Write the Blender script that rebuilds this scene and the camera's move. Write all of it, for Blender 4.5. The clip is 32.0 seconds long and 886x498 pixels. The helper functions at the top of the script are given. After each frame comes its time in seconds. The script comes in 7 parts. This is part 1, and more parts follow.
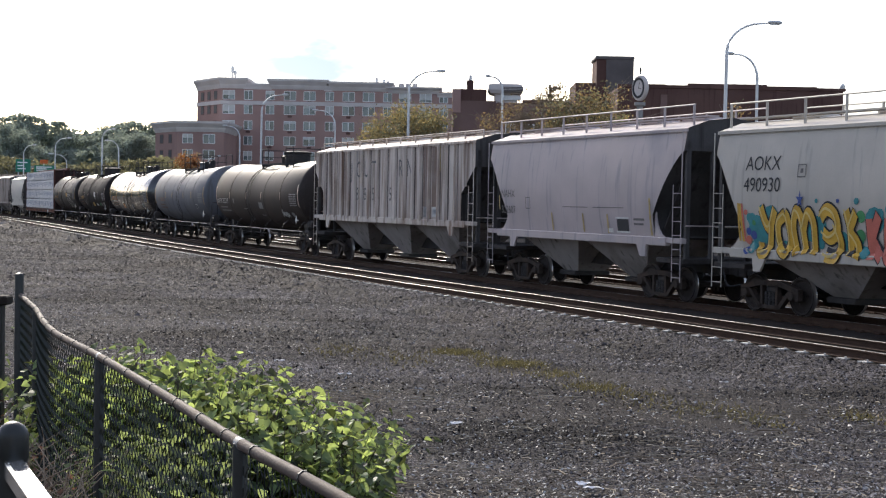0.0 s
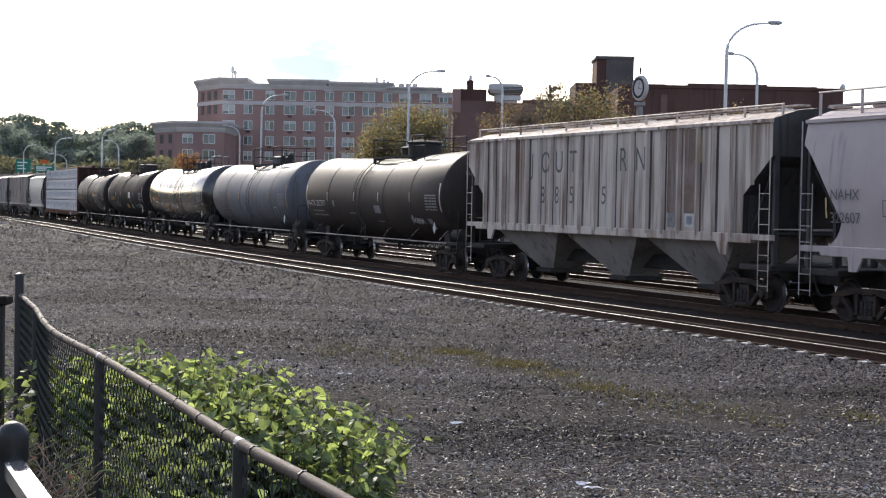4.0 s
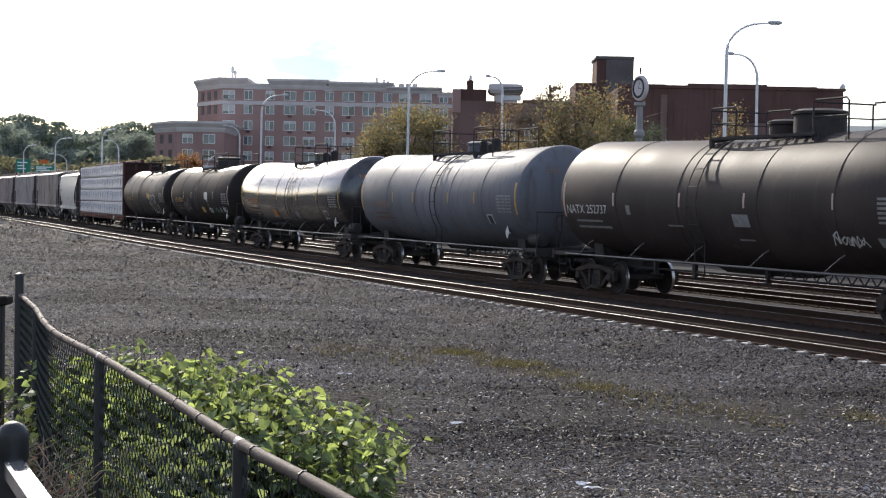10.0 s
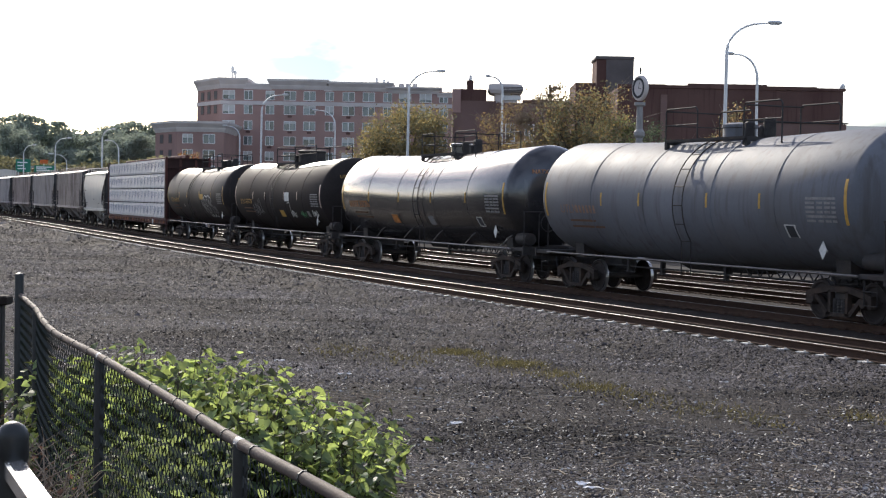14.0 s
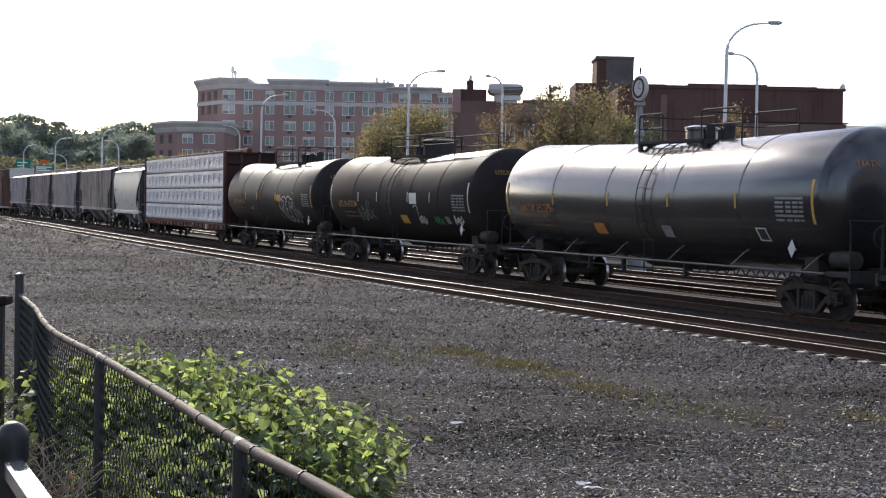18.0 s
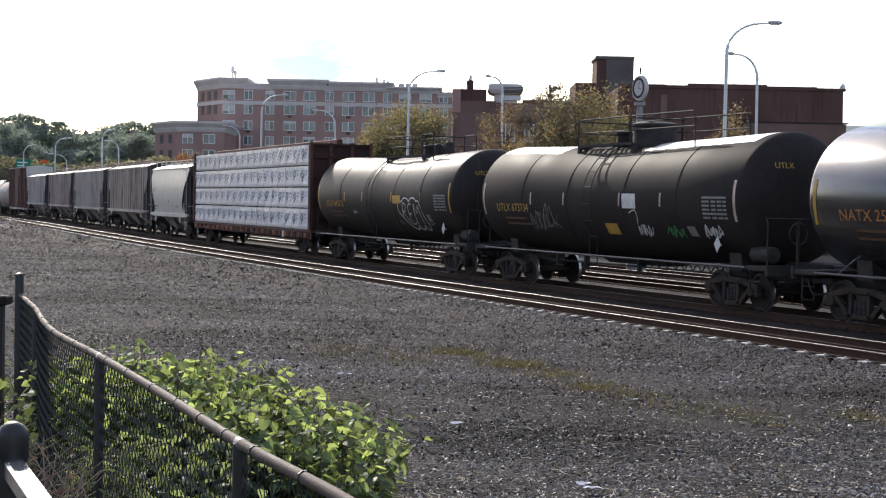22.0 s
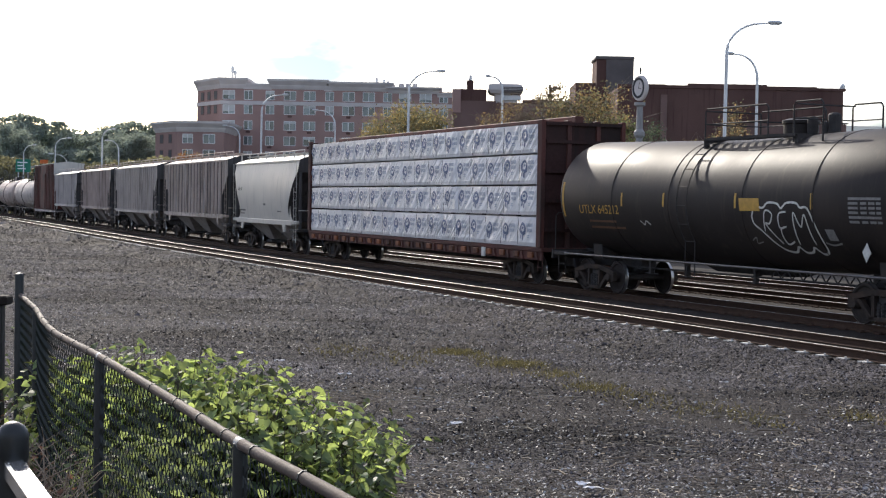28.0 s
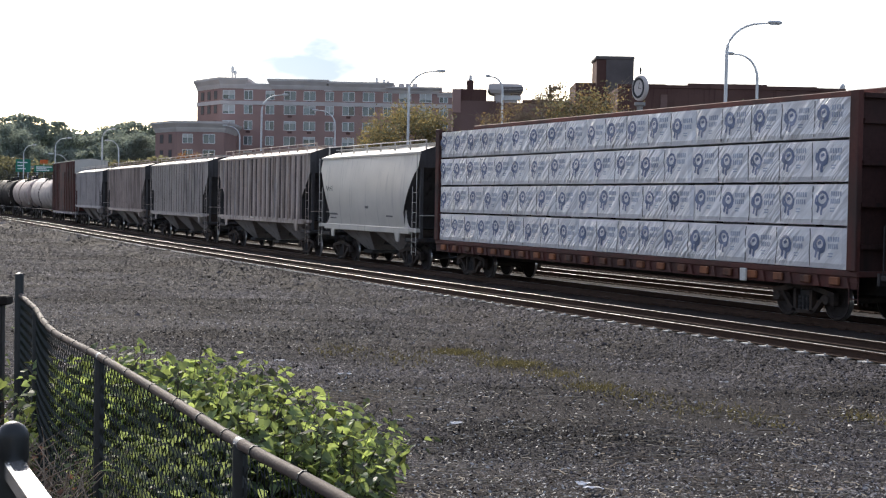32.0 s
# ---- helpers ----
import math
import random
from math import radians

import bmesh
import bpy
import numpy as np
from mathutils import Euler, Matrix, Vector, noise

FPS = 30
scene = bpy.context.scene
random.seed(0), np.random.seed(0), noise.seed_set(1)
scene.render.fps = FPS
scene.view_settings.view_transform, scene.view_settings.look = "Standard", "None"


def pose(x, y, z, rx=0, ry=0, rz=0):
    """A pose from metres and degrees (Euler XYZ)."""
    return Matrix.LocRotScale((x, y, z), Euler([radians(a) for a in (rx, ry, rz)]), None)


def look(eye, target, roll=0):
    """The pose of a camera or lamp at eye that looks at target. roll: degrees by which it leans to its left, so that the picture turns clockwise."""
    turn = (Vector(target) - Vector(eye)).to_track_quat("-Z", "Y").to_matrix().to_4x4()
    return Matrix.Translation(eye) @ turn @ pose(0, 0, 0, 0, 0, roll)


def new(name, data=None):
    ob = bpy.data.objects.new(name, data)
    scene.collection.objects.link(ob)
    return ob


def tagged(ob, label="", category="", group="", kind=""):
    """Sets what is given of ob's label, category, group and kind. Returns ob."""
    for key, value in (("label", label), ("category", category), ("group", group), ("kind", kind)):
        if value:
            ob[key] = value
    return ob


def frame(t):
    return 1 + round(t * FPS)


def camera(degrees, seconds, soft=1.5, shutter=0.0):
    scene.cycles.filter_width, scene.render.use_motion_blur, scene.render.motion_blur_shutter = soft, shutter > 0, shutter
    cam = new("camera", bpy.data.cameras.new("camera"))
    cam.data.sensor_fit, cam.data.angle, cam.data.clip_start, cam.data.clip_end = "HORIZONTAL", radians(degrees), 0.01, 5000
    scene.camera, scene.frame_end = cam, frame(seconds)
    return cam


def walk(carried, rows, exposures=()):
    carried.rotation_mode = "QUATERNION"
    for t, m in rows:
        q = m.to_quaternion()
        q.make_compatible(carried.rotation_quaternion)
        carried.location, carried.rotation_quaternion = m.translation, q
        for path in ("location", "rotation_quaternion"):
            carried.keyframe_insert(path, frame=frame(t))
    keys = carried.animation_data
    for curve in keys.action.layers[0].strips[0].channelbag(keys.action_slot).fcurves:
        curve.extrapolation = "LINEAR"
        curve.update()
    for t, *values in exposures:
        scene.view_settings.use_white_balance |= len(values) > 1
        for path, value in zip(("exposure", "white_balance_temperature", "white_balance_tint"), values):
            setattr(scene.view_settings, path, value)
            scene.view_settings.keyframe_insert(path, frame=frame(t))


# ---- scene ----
# The train's track: rail tops at z = 0, the eye over x = y = 0.
EYE_Z = 2.482
HEADING, FOOT = 0.4339, 22.77        # angle of the line left of +y, its distance from the eye
BEND_NEAR, BEND_MORE, BEND_FROM, BEND_OVER = -0.000597, 0.001224, 79.7, 79.3


def lay_line():
    n, ahead = 520, 60
    s = [ahead - i for i in range(n)]
    k = [BEND_NEAR + BEND_MORE * min(1.0, max(0.0, (-v - BEND_FROM) / BEND_OVER)) for v in s]
    th = [0.0]
    for v in k[:-1]:
        th.append(th[-1] + v)
    th = [v - th[ahead] + HEADING for v in th]
    xs, ys = [0.0], [0.0]
    for v in th[:-1]:
        xs.append(xs[-1] - math.sin(v))
        ys.append(ys[-1] + math.cos(v))
    ox, oy = FOOT * math.cos(HEADING) - xs[ahead], FOOT * math.sin(HEADING) - ys[ahead]
    return ahead, [x + ox for x in xs], [y + oy for y in ys], th


LINE_AHEAD, LINE_X, LINE_Y, LINE_TH = lay_line()


def on_line(s, lat=0.0):
    """x, y and heading of the point s metres along the train's line, lat metres towards the eye."""
    u = LINE_AHEAD - s
    i = min(max(int(math.floor(u)), 0), len(LINE_X) - 2)
    w = u - i
    x = LINE_X[i] + (LINE_X[i + 1] - LINE_X[i]) * w
    y = LINE_Y[i] + (LINE_Y[i + 1] - LINE_Y[i]) * w
    th = LINE_TH[i] + (LINE_TH[i + 1] - LINE_TH[i]) * w
    return x - lat * math.cos(th), y - lat * math.sin(th), th


def advance(t):
    """How far the train has gone at t seconds, from its place at 16 s."""
    u = t - 16.0
    return 3.9032 * u - 0.008068 * u * u - 0.0000557 * u ** 3


# ---- camera ----
cam = camera(32.91, 32.0, soft=1.2)
PITCH = 0.03085
VIEW = look((0, 0, EYE_Z), (0, math.cos(PITCH), EYE_Z - math.sin(PITCH)), 1.047)
walk(cam, [(0.0, VIEW), (32.0, VIEW)], [(0.0, 0.37), (7.0, 0.40), (13.0, 0.40), (19.0, 0.37), (25.0, 0.42), (29.0, 0.37), (32.0, 0.26)])

# ---- world and sun ----
SUN_EL, SUN_AZ = 27.0, -19.5       # degrees above the horizon; degrees right of +y
world = bpy.data.worlds.new("world")
scene.world = world
world.use_nodes = True
wt = world.node_tree
sky = wt.nodes.new("ShaderNodeTexSky")
sky.sky_type = "NISHITA"
sky.sun_disc = False
sky.sun_elevation, sky.sun_rotation = radians(SUN_EL), radians(SUN_AZ)
sky.dust_density = 1.2
sky_tc = wt.nodes.new("ShaderNodeTexCoord")
sky_map = wt.nodes.new("ShaderNodeMapping")
sky_map.inputs["Scale"].default_value = (1.0, 1.0, 2.6)
sky_map.inputs["Location"].default_value = (1.4345, 0.79, 2.118)
sky_noise = wt.nodes.new("ShaderNodeTexNoise")
sky_noise.inputs["Scale"].default_value = 4.2
sky_noise.inputs["Detail"].default_value = 6.0
sky_ramp = wt.nodes.new("ShaderNodeValToRGB")
sky_ramp.color_ramp.elements[0].position, sky_ramp.color_ramp.elements[1].position = 0.345, 0.56
sky_ramp.color_ramp.elements[0].color = (0.0, 0.0, 0.0, 1)
sky_mix = wt.nodes.new("ShaderNodeMix")
sky_mix.data_type = "RGBA"
cloud = wt.nodes.new("ShaderNodeMix")                    # sunlit haze and thin cloud, brightest round the sun
cloud.data_type, cloud.blend_type = "RGBA", "ADD"
cloud.inputs[0].default_value = 1.0
cloud.inputs[6].default_value = (2.35, 2.32, 2.55, 1)
cloud_gain = wt.nodes.new("ShaderNodeMix")
cloud_gain.data_type, cloud_gain.blend_type = "RGBA", "MULTIPLY"
cloud_gain.inputs[0].default_value = 1.0
cloud_gain.inputs[7].default_value = (1.5, 1.45, 1.52, 1)
wt.links.new(sky.outputs[0], cloud_gain.inputs[6])
wt.links.new(cloud_gain.outputs[2], cloud.inputs[7])
wt.links.new(cloud.outputs[2], sky_mix.inputs[7])
wt.links.new(sky_tc.outputs["Generated"], sky_map.inputs[0])
wt.links.new(sky_map.outputs[0], sky_noise.inputs["Vector"])
wt.links.new(sky_noise.outputs[0], sky_ramp.inputs[0])
wt.links.new(sky_ramp.outputs[0], sky_mix.inputs[0])
gap = wt.nodes.new("ShaderNodeMix")                      # pale blue between the clouds
gap.data_type, gap.blend_type = "RGBA", "MULTIPLY"
gap.inputs[0].default_value = 1.0
gap.inputs[7].default_value = (0.28, 0.36, 0.53, 1)
wt.links.new(sky.outputs[0], gap.inputs[6])
wt.links.new(gap.outputs[2], sky_mix.inputs[6])
wt.links.new(sky_mix.outputs[2], wt.nodes["Background"].inputs["Color"])
wt.nodes["Background"].inputs["Strength"].default_value = 0.13
sun = new("sun", bpy.data.lights.new("sun", "SUN"))
sun.data.energy, sun.data.angle, sun.data.color = 4.4, radians(0.6), (1.0, 0.93, 0.82)
el, az = radians(SUN_EL), radians(SUN_AZ)
sun.matrix_world = look((0, 0, 0), (-math.sin(az) * math.cos(el), -math.cos(az) * math.cos(el), -math.sin(el)))


# ---- materials ----
def surf(name, color, rough=0.7, metal=0.0, var=0.25, scale=3.0, fine=40.0, bump=0.1, dirt=None, streak=0.0, island=0.0, rand=0.0, coat=0.0, spec=0.4):
    """Paint, stone or metal: two scales of variation, dirt patches or streaks, fine relief."""
    m = bpy.data.materials.new(name)
    m.use_nodes = True
    t, n, k = m.node_tree, m.node_tree.nodes, m.node_tree.links
    b = n["Principled BSDF"]
    tc = n.new("ShaderNodeTexCoord")

    def noise_at(sc, detail, squash=None):
        q = n.new("ShaderNodeTexNoise")
        q.inputs["Scale"].default_value, q.inputs["Detail"].default_value = sc, detail
        if squash:
            mp = n.new("ShaderNodeMapping")
            mp.inputs["Scale"].default_value = squash
            k.new(tc.outputs["Object"], mp.inputs[0])
            k.new(mp.outputs[0], q.inputs["Vector"])
        else:
            k.new(tc.outputs["Object"], q.inputs["Vector"])
        return q.outputs[0]

    def mixed(fac, a, c, kind="MIX"):
        q = n.new("ShaderNodeMix")
        q.data_type, q.blend_type = "RGBA", kind
        for slot, v in ((0, fac), (6, a), (7, c)):
            if isinstance(v, (int, float)):
                q.inputs[slot].default_value = v
            elif isinstance(v, tuple):
                q.inputs[slot].default_value = (*v, 1)
            else:
                k.new(v, q.inputs[slot])
        return q.outputs[2]

    def ramp(src, lo, hi):
        q = n.new("ShaderNodeMapRange")
        q.inputs[1].default_value, q.inputs[2].default_value = lo, hi
        k.new(src, q.inputs[0])
        return q.outputs[0]

    big, small = noise_at(scale, 4.0), noise_at(fine, 3.0)
    lo = tuple(c * (1 - var) for c in color)
    hi = tuple(min(1.0, c * (1 + var)) for c in color)
    col = mixed(ramp(big, 0.3, 0.7), lo, hi)
    col = mixed(0.5 * min(1.0, var * 2), col, mixed(ramp(small, 0.3, 0.7), lo, hi))
    if dirt:
        dc, amount = dirt
        patch = noise_at(scale * 0.5, 6.0)
        col = mixed(ramp(patch, 0.62 - amount * 0.3, 0.8 - amount * 0.2), col, dc)
        if streak:
            runs = noise_at(1.0, 5.0, (5.0, 5.0, 0.25))
            col = mixed(ramp(runs, 0.66 - streak * 0.3, 0.82 - streak * 0.2), col, dc)
    if island or rand:
        if rand:
            src = n.new("ShaderNodeObjectInfo").outputs["Random"]
        else:
            src = n.new("ShaderNodeNewGeometry").outputs["Random Per Island"]
        w = max(island, rand)
        col = mixed(src, mixed(1.0, col, (1 - w, 1 - w, 1 - w), "MULTIPLY"), mixed(1.0, col, (1 + w, 1 + w, 1 + w), "MULTIPLY"))
    k.new(col, b.inputs["Base Color"])
    b.inputs["Metallic"].default_value = metal
    mr = n.new("ShaderNodeMapRange")
    mr.inputs[3].default_value, mr.inputs[4].default_value = max(0.05, rough - min(0.12, rough * 0.25)), min(1.0, rough + min(0.12, rough * 0.25))
    k.new(big, mr.inputs[0])
    k.new(mr.outputs[0], b.inputs["Roughness"])
    b.inputs["Coat Weight"].default_value = coat
    b.inputs["Specular IOR Level"].default_value = spec
    b.inputs["Coat Roughness"].default_value = 0.2
    if bump:
        bp = n.new("ShaderNodeBump")
        bp.inputs["Strength"].default_value, bp.inputs["Distance"].default_value = min(1.0, bump), 0.02
        k.new(small, bp.inputs["Height"])
        k.new(bp.outputs[0], b.inputs["Normal"])
    return m


def leafy(name, color, glow, var=0.35, gloss=0.02):
    """A leaf that lets the sun through."""
    m = bpy.data.materials.new(name)
    m.use_nodes = True
    t, n, k = m.node_tree, m.node_tree.nodes, m.node_tree.links
    n.remove(n["Principled BSDF"])
    rnd = n.new("ShaderNodeNewGeometry").outputs["Random Per Island"]

    def shade(c):
        q = n.new("ShaderNodeMix")
        q.data_type = "RGBA"
        k.new(rnd, q.inputs[0])
        q.inputs[6].default_value = (*(x * (1 - var) for x in c), 1)
        q.inputs[7].default_value = (*(min(1, x * (1 + var)) for x in c), 1)
        return q.outputs[2]
    d, tr, gl = n.new("ShaderNodeBsdfDiffuse"), n.new("ShaderNodeBsdfTranslucent"), n.new("ShaderNodeBsdfGlossy")
    k.new(shade(color), d.inputs[0])
    k.new(shade(glow), tr.inputs[0])
    gl.inputs["Roughness"].default_value = 0.45
    a, c = n.new("ShaderNodeMixShader"), n.new("ShaderNodeMixShader")
    a.inputs[0].default_value, c.inputs[0].default_value = 0.5, gloss
    k.new(d.outputs[0], a.inputs[1])
    k.new(tr.outputs[0], a.inputs[2])
    k.new(a.outputs[0], c.inputs[1])
    k.new(gl.outputs[0], c.inputs[2])
    k.new(c.outputs[0], n["Material Output"].inputs[0])
    return m


def wrap_sheet():
    """White plastic sheeting, creased on the slant."""
    m = surf("white_lumber_wrap", (0.74, 0.715, 0.70), 0.34, var=0.06, scale=2.0, fine=7, bump=0.0, rand=0.07)
    n, k = m.node_tree.nodes, m.node_tree.links
    turn, mp, q, bp = n.new("ShaderNodeMapping"), n.new("ShaderNodeMapping"), n.new("ShaderNodeTexNoise"), n.new("ShaderNodeBump")
    tc, where, pull = n.new("ShaderNodeTexCoord"), n.new("ShaderNodeTexNoise"), n.new("ShaderNodeMapRange")
    turn.inputs["Rotation"].default_value = (0, radians(43), 0)
    mp.inputs["Scale"].default_value = (0.9, 1.0, 9.0)
    q.inputs["Scale"].default_value, q.inputs["Detail"].default_value, q.inputs["Distortion"].default_value = 1.2, 3.0, 0.3
    where.inputs["Scale"].default_value, where.inputs["Detail"].default_value = 0.55, 2.0
    pull.inputs[1].default_value, pull.inputs[2].default_value, pull.inputs[3].default_value, pull.inputs[4].default_value = 0.38, 0.62, 0.10, 0.75
    bp.inputs["Distance"].default_value = 0.22
    k.new(tc.outputs["Object"], turn.inputs[0])
    k.new(turn.outputs[0], mp.inputs[0])
    k.new(mp.outputs[0], q.inputs["Vector"])
    k.new(tc.outputs["Object"], where.inputs["Vector"])
    k.new(where.outputs[0], pull.inputs[0])
    k.new(pull.outputs[0], bp.inputs["Strength"])
    k.new(q.outputs[0], bp.inputs["Height"])
    k.new(bp.outputs[0], n["Principled BSDF"].inputs["Normal"])
    return m


def mottled(m, lo, hi, squash):
    """Broad darker and paler stretches over a ground material."""
    n, k = m.node_tree.nodes, m.node_tree.links
    b = n["Principled BSDF"]
    tc, mp, q, r, x = n.new("ShaderNodeTexCoord"), n.new("ShaderNodeMapping"), n.new("ShaderNodeTexNoise"), n.new("ShaderNodeMapRange"), n.new("ShaderNodeMix")
    mp.inputs["Scale"].default_value = squash
    mp.inputs["Rotation"].default_value = (0, 0, radians(35))
    q.inputs["Scale"].default_value, q.inputs["Detail"].default_value, q.inputs["Roughness"].default_value = 1.0, 5.0, 0.6
    r.inputs[1].default_value, r.inputs[2].default_value, r.inputs[3].default_value, r.inputs[4].default_value = 0.34, 0.66, lo, hi
    x.data_type, x.blend_type = "RGBA", "MULTIPLY"
    x.inputs[0].default_value = 1.0
    old = b.inputs["Base Color"].links[0].from_socket
    k.new(tc.outputs["Object"], mp.inputs[0])
    k.new(mp.outputs[0], q.inputs["Vector"])
    k.new(q.outputs[0], r.inputs[0])
    k.new(old, x.inputs[6])
    k.new(r.outputs[0], x.inputs[7])
    k.new(x.outputs[2], b.inputs["Base Color"])
    return m


SOOT = (0.02, 0.018, 0.017)
M_GRAVEL = mottled(surf("dark_crushed_stone_ground", (0.043, 0.038, 0.036), 0.95, var=0.45, scale=0.6, fine=30, bump=1.0, dirt=((0.034, 0.027, 0.022), 0.5), spec=0.05), 0.5, 1.5, (0.22, 0.75, 1.0))
M_STONE = mottled(surf("crushed_stone", (0.076, 0.070, 0.072), 0.8, var=0.6, scale=0.25, fine=60, bump=0.3, dirt=((0.040, 0.034, 0.031), 0.6), island=1.0, spec=0.06), 0.35, 1.75, (0.16, 0.5, 1.0))
M_BALLAST = surf("oily_ballast", (0.043, 0.037, 0.033), 0.9, var=0.4, scale=1.2, fine=25, bump=1.0, dirt=((0.03, 0.024, 0.02), 0.6), spec=0.05)
M_RAIL = surf("polished_rail_steel", (0.40, 0.38, 0.36), 0.5, metal=1.0, var=0.12, scale=4, bump=0.01)
M_RAILWEB = surf("rusty_rail_web", (0.055, 0.032, 0.022), 0.85, var=0.3, scale=6, bump=0.2, spec=0.15)
M_PLATE = surf("worn_tie_plate", (0.50, 0.48, 0.45), 0.6, metal=0.0, var=0.5, scale=3, fine=20, bump=0.1)
M_TIE = surf("creosoted_timber", (0.036, 0.029, 0.025), 0.85, var=0.35, scale=4, fine=30, bump=0.5, rand=0.35, spec=0.1)
M_BLACK = surf("black_running_gear", (0.040, 0.036, 0.034), 0.75, var=0.4, scale=5, bump=0.2, dirt=((0.055, 0.042, 0.035), 0.4), spec=0.2)
M_WORN = surf("worn_dark_rail_paint", (0.085, 0.078, 0.074), 0.42, var=0.4, scale=2.5, fine=20, bump=0.05, dirt=((0.06, 0.042, 0.032), 0.4), spec=0.45)
M_TRUCK = surf("rust_dusted_truck_frame", (0.046, 0.036, 0.030), 0.85, var=0.4, scale=4, fine=20, bump=0.2, dirt=((0.075, 0.05, 0.037), 0.4), spec=0.12)
M_WHEEL = surf("wheel_steel", (0.045, 0.037, 0.033), 0.8, metal=0.0, var=0.3, scale=5, bump=0.1, spec=0.08)
M_TREAD = surf("bright_wheel_tread", (0.4, 0.38, 0.36), 0.3, metal=0.9, var=0.1, bump=0.0)
M_CONC = surf("pale_concrete", (0.27, 0.26, 0.24), 0.85, var=0.15, scale=1, fine=20, bump=0.2, dirt=((0.2, 0.19, 0.17), 0.4), streak=0.3)
M_PAVE = surf("grimy_pavement_concrete", (0.11, 0.104, 0.094), 0.95, var=0.25, scale=0.6, fine=20, bump=0.2, dirt=((0.055, 0.05, 0.045), 0.6), spec=0.0)
M_ASPH = surf("asphalt", (0.042, 0.041, 0.042), 0.95, var=0.25, scale=0.5, fine=30, bump=0.4, spec=0.0)
M_BRICK = surf("red_brick", (0.31, 0.20, 0.175), 0.9, var=0.2, scale=0.3, fine=9, bump=0.2, dirt=((0.25, 0.16, 0.14), 0.5), spec=0.15)
M_BRICK_D = surf("sooty_dark_brick", (0.115, 0.066, 0.056), 0.9, var=0.22, scale=0.4, fine=9, bump=0.2, dirt=((0.06, 0.03, 0.026), 0.5), streak=0.3, spec=0.1)
M_BRICK_B = surf("brown_brick", (0.18, 0.115, 0.10), 0.9, var=0.2, scale=0.4, fine=9, bump=0.2, dirt=((0.09, 0.055, 0.045), 0.5), spec=0.1)
M_TRIM = surf("pale_stone_trim", (0.50, 0.455, 0.43), 0.8, var=0.12, scale=0.5, bump=0.1)
M_FRAME = surf("white_window_frame", (0.66, 0.66, 0.65), 0.6, var=0.08, bump=0.0)
M_GLASS = surf("dark_window_glass", (0.10, 0.125, 0.13), 0.12, var=0.4, scale=0.25, bump=0.0, coat=0.3, rand=0.7)
M_DUSK = surf("unlit_narrow_pane", (0.045, 0.045, 0.05), 0.5, var=0.3, scale=0.4, bump=0.0, spec=0.2)
M_SHADE = surf("drawn_blind", (0.45, 0.45, 0.42), 0.8, var=0.15, scale=0.6, bump=0.0)
M_SLATE = surf("weathered_slate", (0.105, 0.092, 0.09), 0.85, var=0.25, scale=0.8, fine=12, bump=0.2, spec=0.15)
M_CLOCKPOST = surf("grey_post_paint", (0.24, 0.23, 0.22), 0.7, var=0.2, scale=2, bump=0.05)
M_SLEEVE = surf("weathered_zinc", (0.22, 0.22, 0.22), 0.6, metal=0.2, var=0.25, scale=30, bump=0.05)
M_POLE = surf("galvanised_pole", (0.60, 0.60, 0.59), 0.55, metal=0.1, var=0.12, scale=2, bump=0.02)
M_LAMPGLASS = surf("lamp_lens", (0.55, 0.55, 0.52), 0.3, var=0.05, bump=0.0)
M_SIGN = surf("green_sign_sheet", (0.012, 0.16, 0.10), 0.5, var=0.1, scale=0.5, bump=0.0)
M_SIGNBAR = surf("white_sign_legend", (0.65, 0.68, 0.66), 0.5, var=0.05, bump=0.0)
M_ORANGE = surf("orange_sheet", (0.5, 0.10, 0.02), 0.6, var=0.1, bump=0.0)
M_BARK = surf("bark", (0.075, 0.055, 0.042), 0.9, var=0.35, scale=5, fine=30, bump=0.6)
M_TWIG = surf("dry_twig", (0.22, 0.17, 0.12), 0.85, var=0.3, scale=10, bump=0.2)
M_STRAW = surf("bleached_straw", (0.36, 0.30, 0.22), 0.8, var=0.3, scale=10, bump=0.1)
M_CHIP = surf("pale_stone_chip", (0.34, 0.33, 0.31), 0.7, var=0.3, scale=6, bump=0.1, island=0.4)
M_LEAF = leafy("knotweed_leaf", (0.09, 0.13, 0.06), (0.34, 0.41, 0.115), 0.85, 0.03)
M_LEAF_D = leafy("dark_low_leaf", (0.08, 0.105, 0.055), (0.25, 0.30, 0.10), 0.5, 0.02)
M_EVERGREEN = leafy("evergreen_leaf", (0.065, 0.075, 0.05), (0.07, 0.09, 0.05), 0.4)
M_DEAD = leafy("withered_leaf", (0.070, 0.045, 0.036), (0.095, 0.052, 0.036))
M_LEAF_Y = leafy("yellowing_leaf", (0.21, 0.16, 0.075), (0.32, 0.24, 0.09))
M_LEAF_O = leafy("russet_leaf", (0.24, 0.165, 0.09), (0.32, 0.21, 0.09))
M_LEAF_G = leafy("autumn_green_leaf", (0.14, 0.135, 0.082), (0.20, 0.185, 0.095))
# far foliage is lightened and greyed: distance haze put into the leaf colour
M_LEAF_W = leafy("haze_pale_woodland_leaf", (0.20, 0.235, 0.20), (0.30, 0.34, 0.265), 0.2)
M_LEAF_R = leafy("red_autumn_leaf", (0.22, 0.09, 0.035), (0.3, 0.11, 0.03))
# blue-grey of the haze painted straight onto far surfaces
M_HAZE = surf("haze_tinted_distance", (0.16, 0.185, 0.185), 0.95, var=0.25, scale=0.05, fine=0.6, bump=0.0)
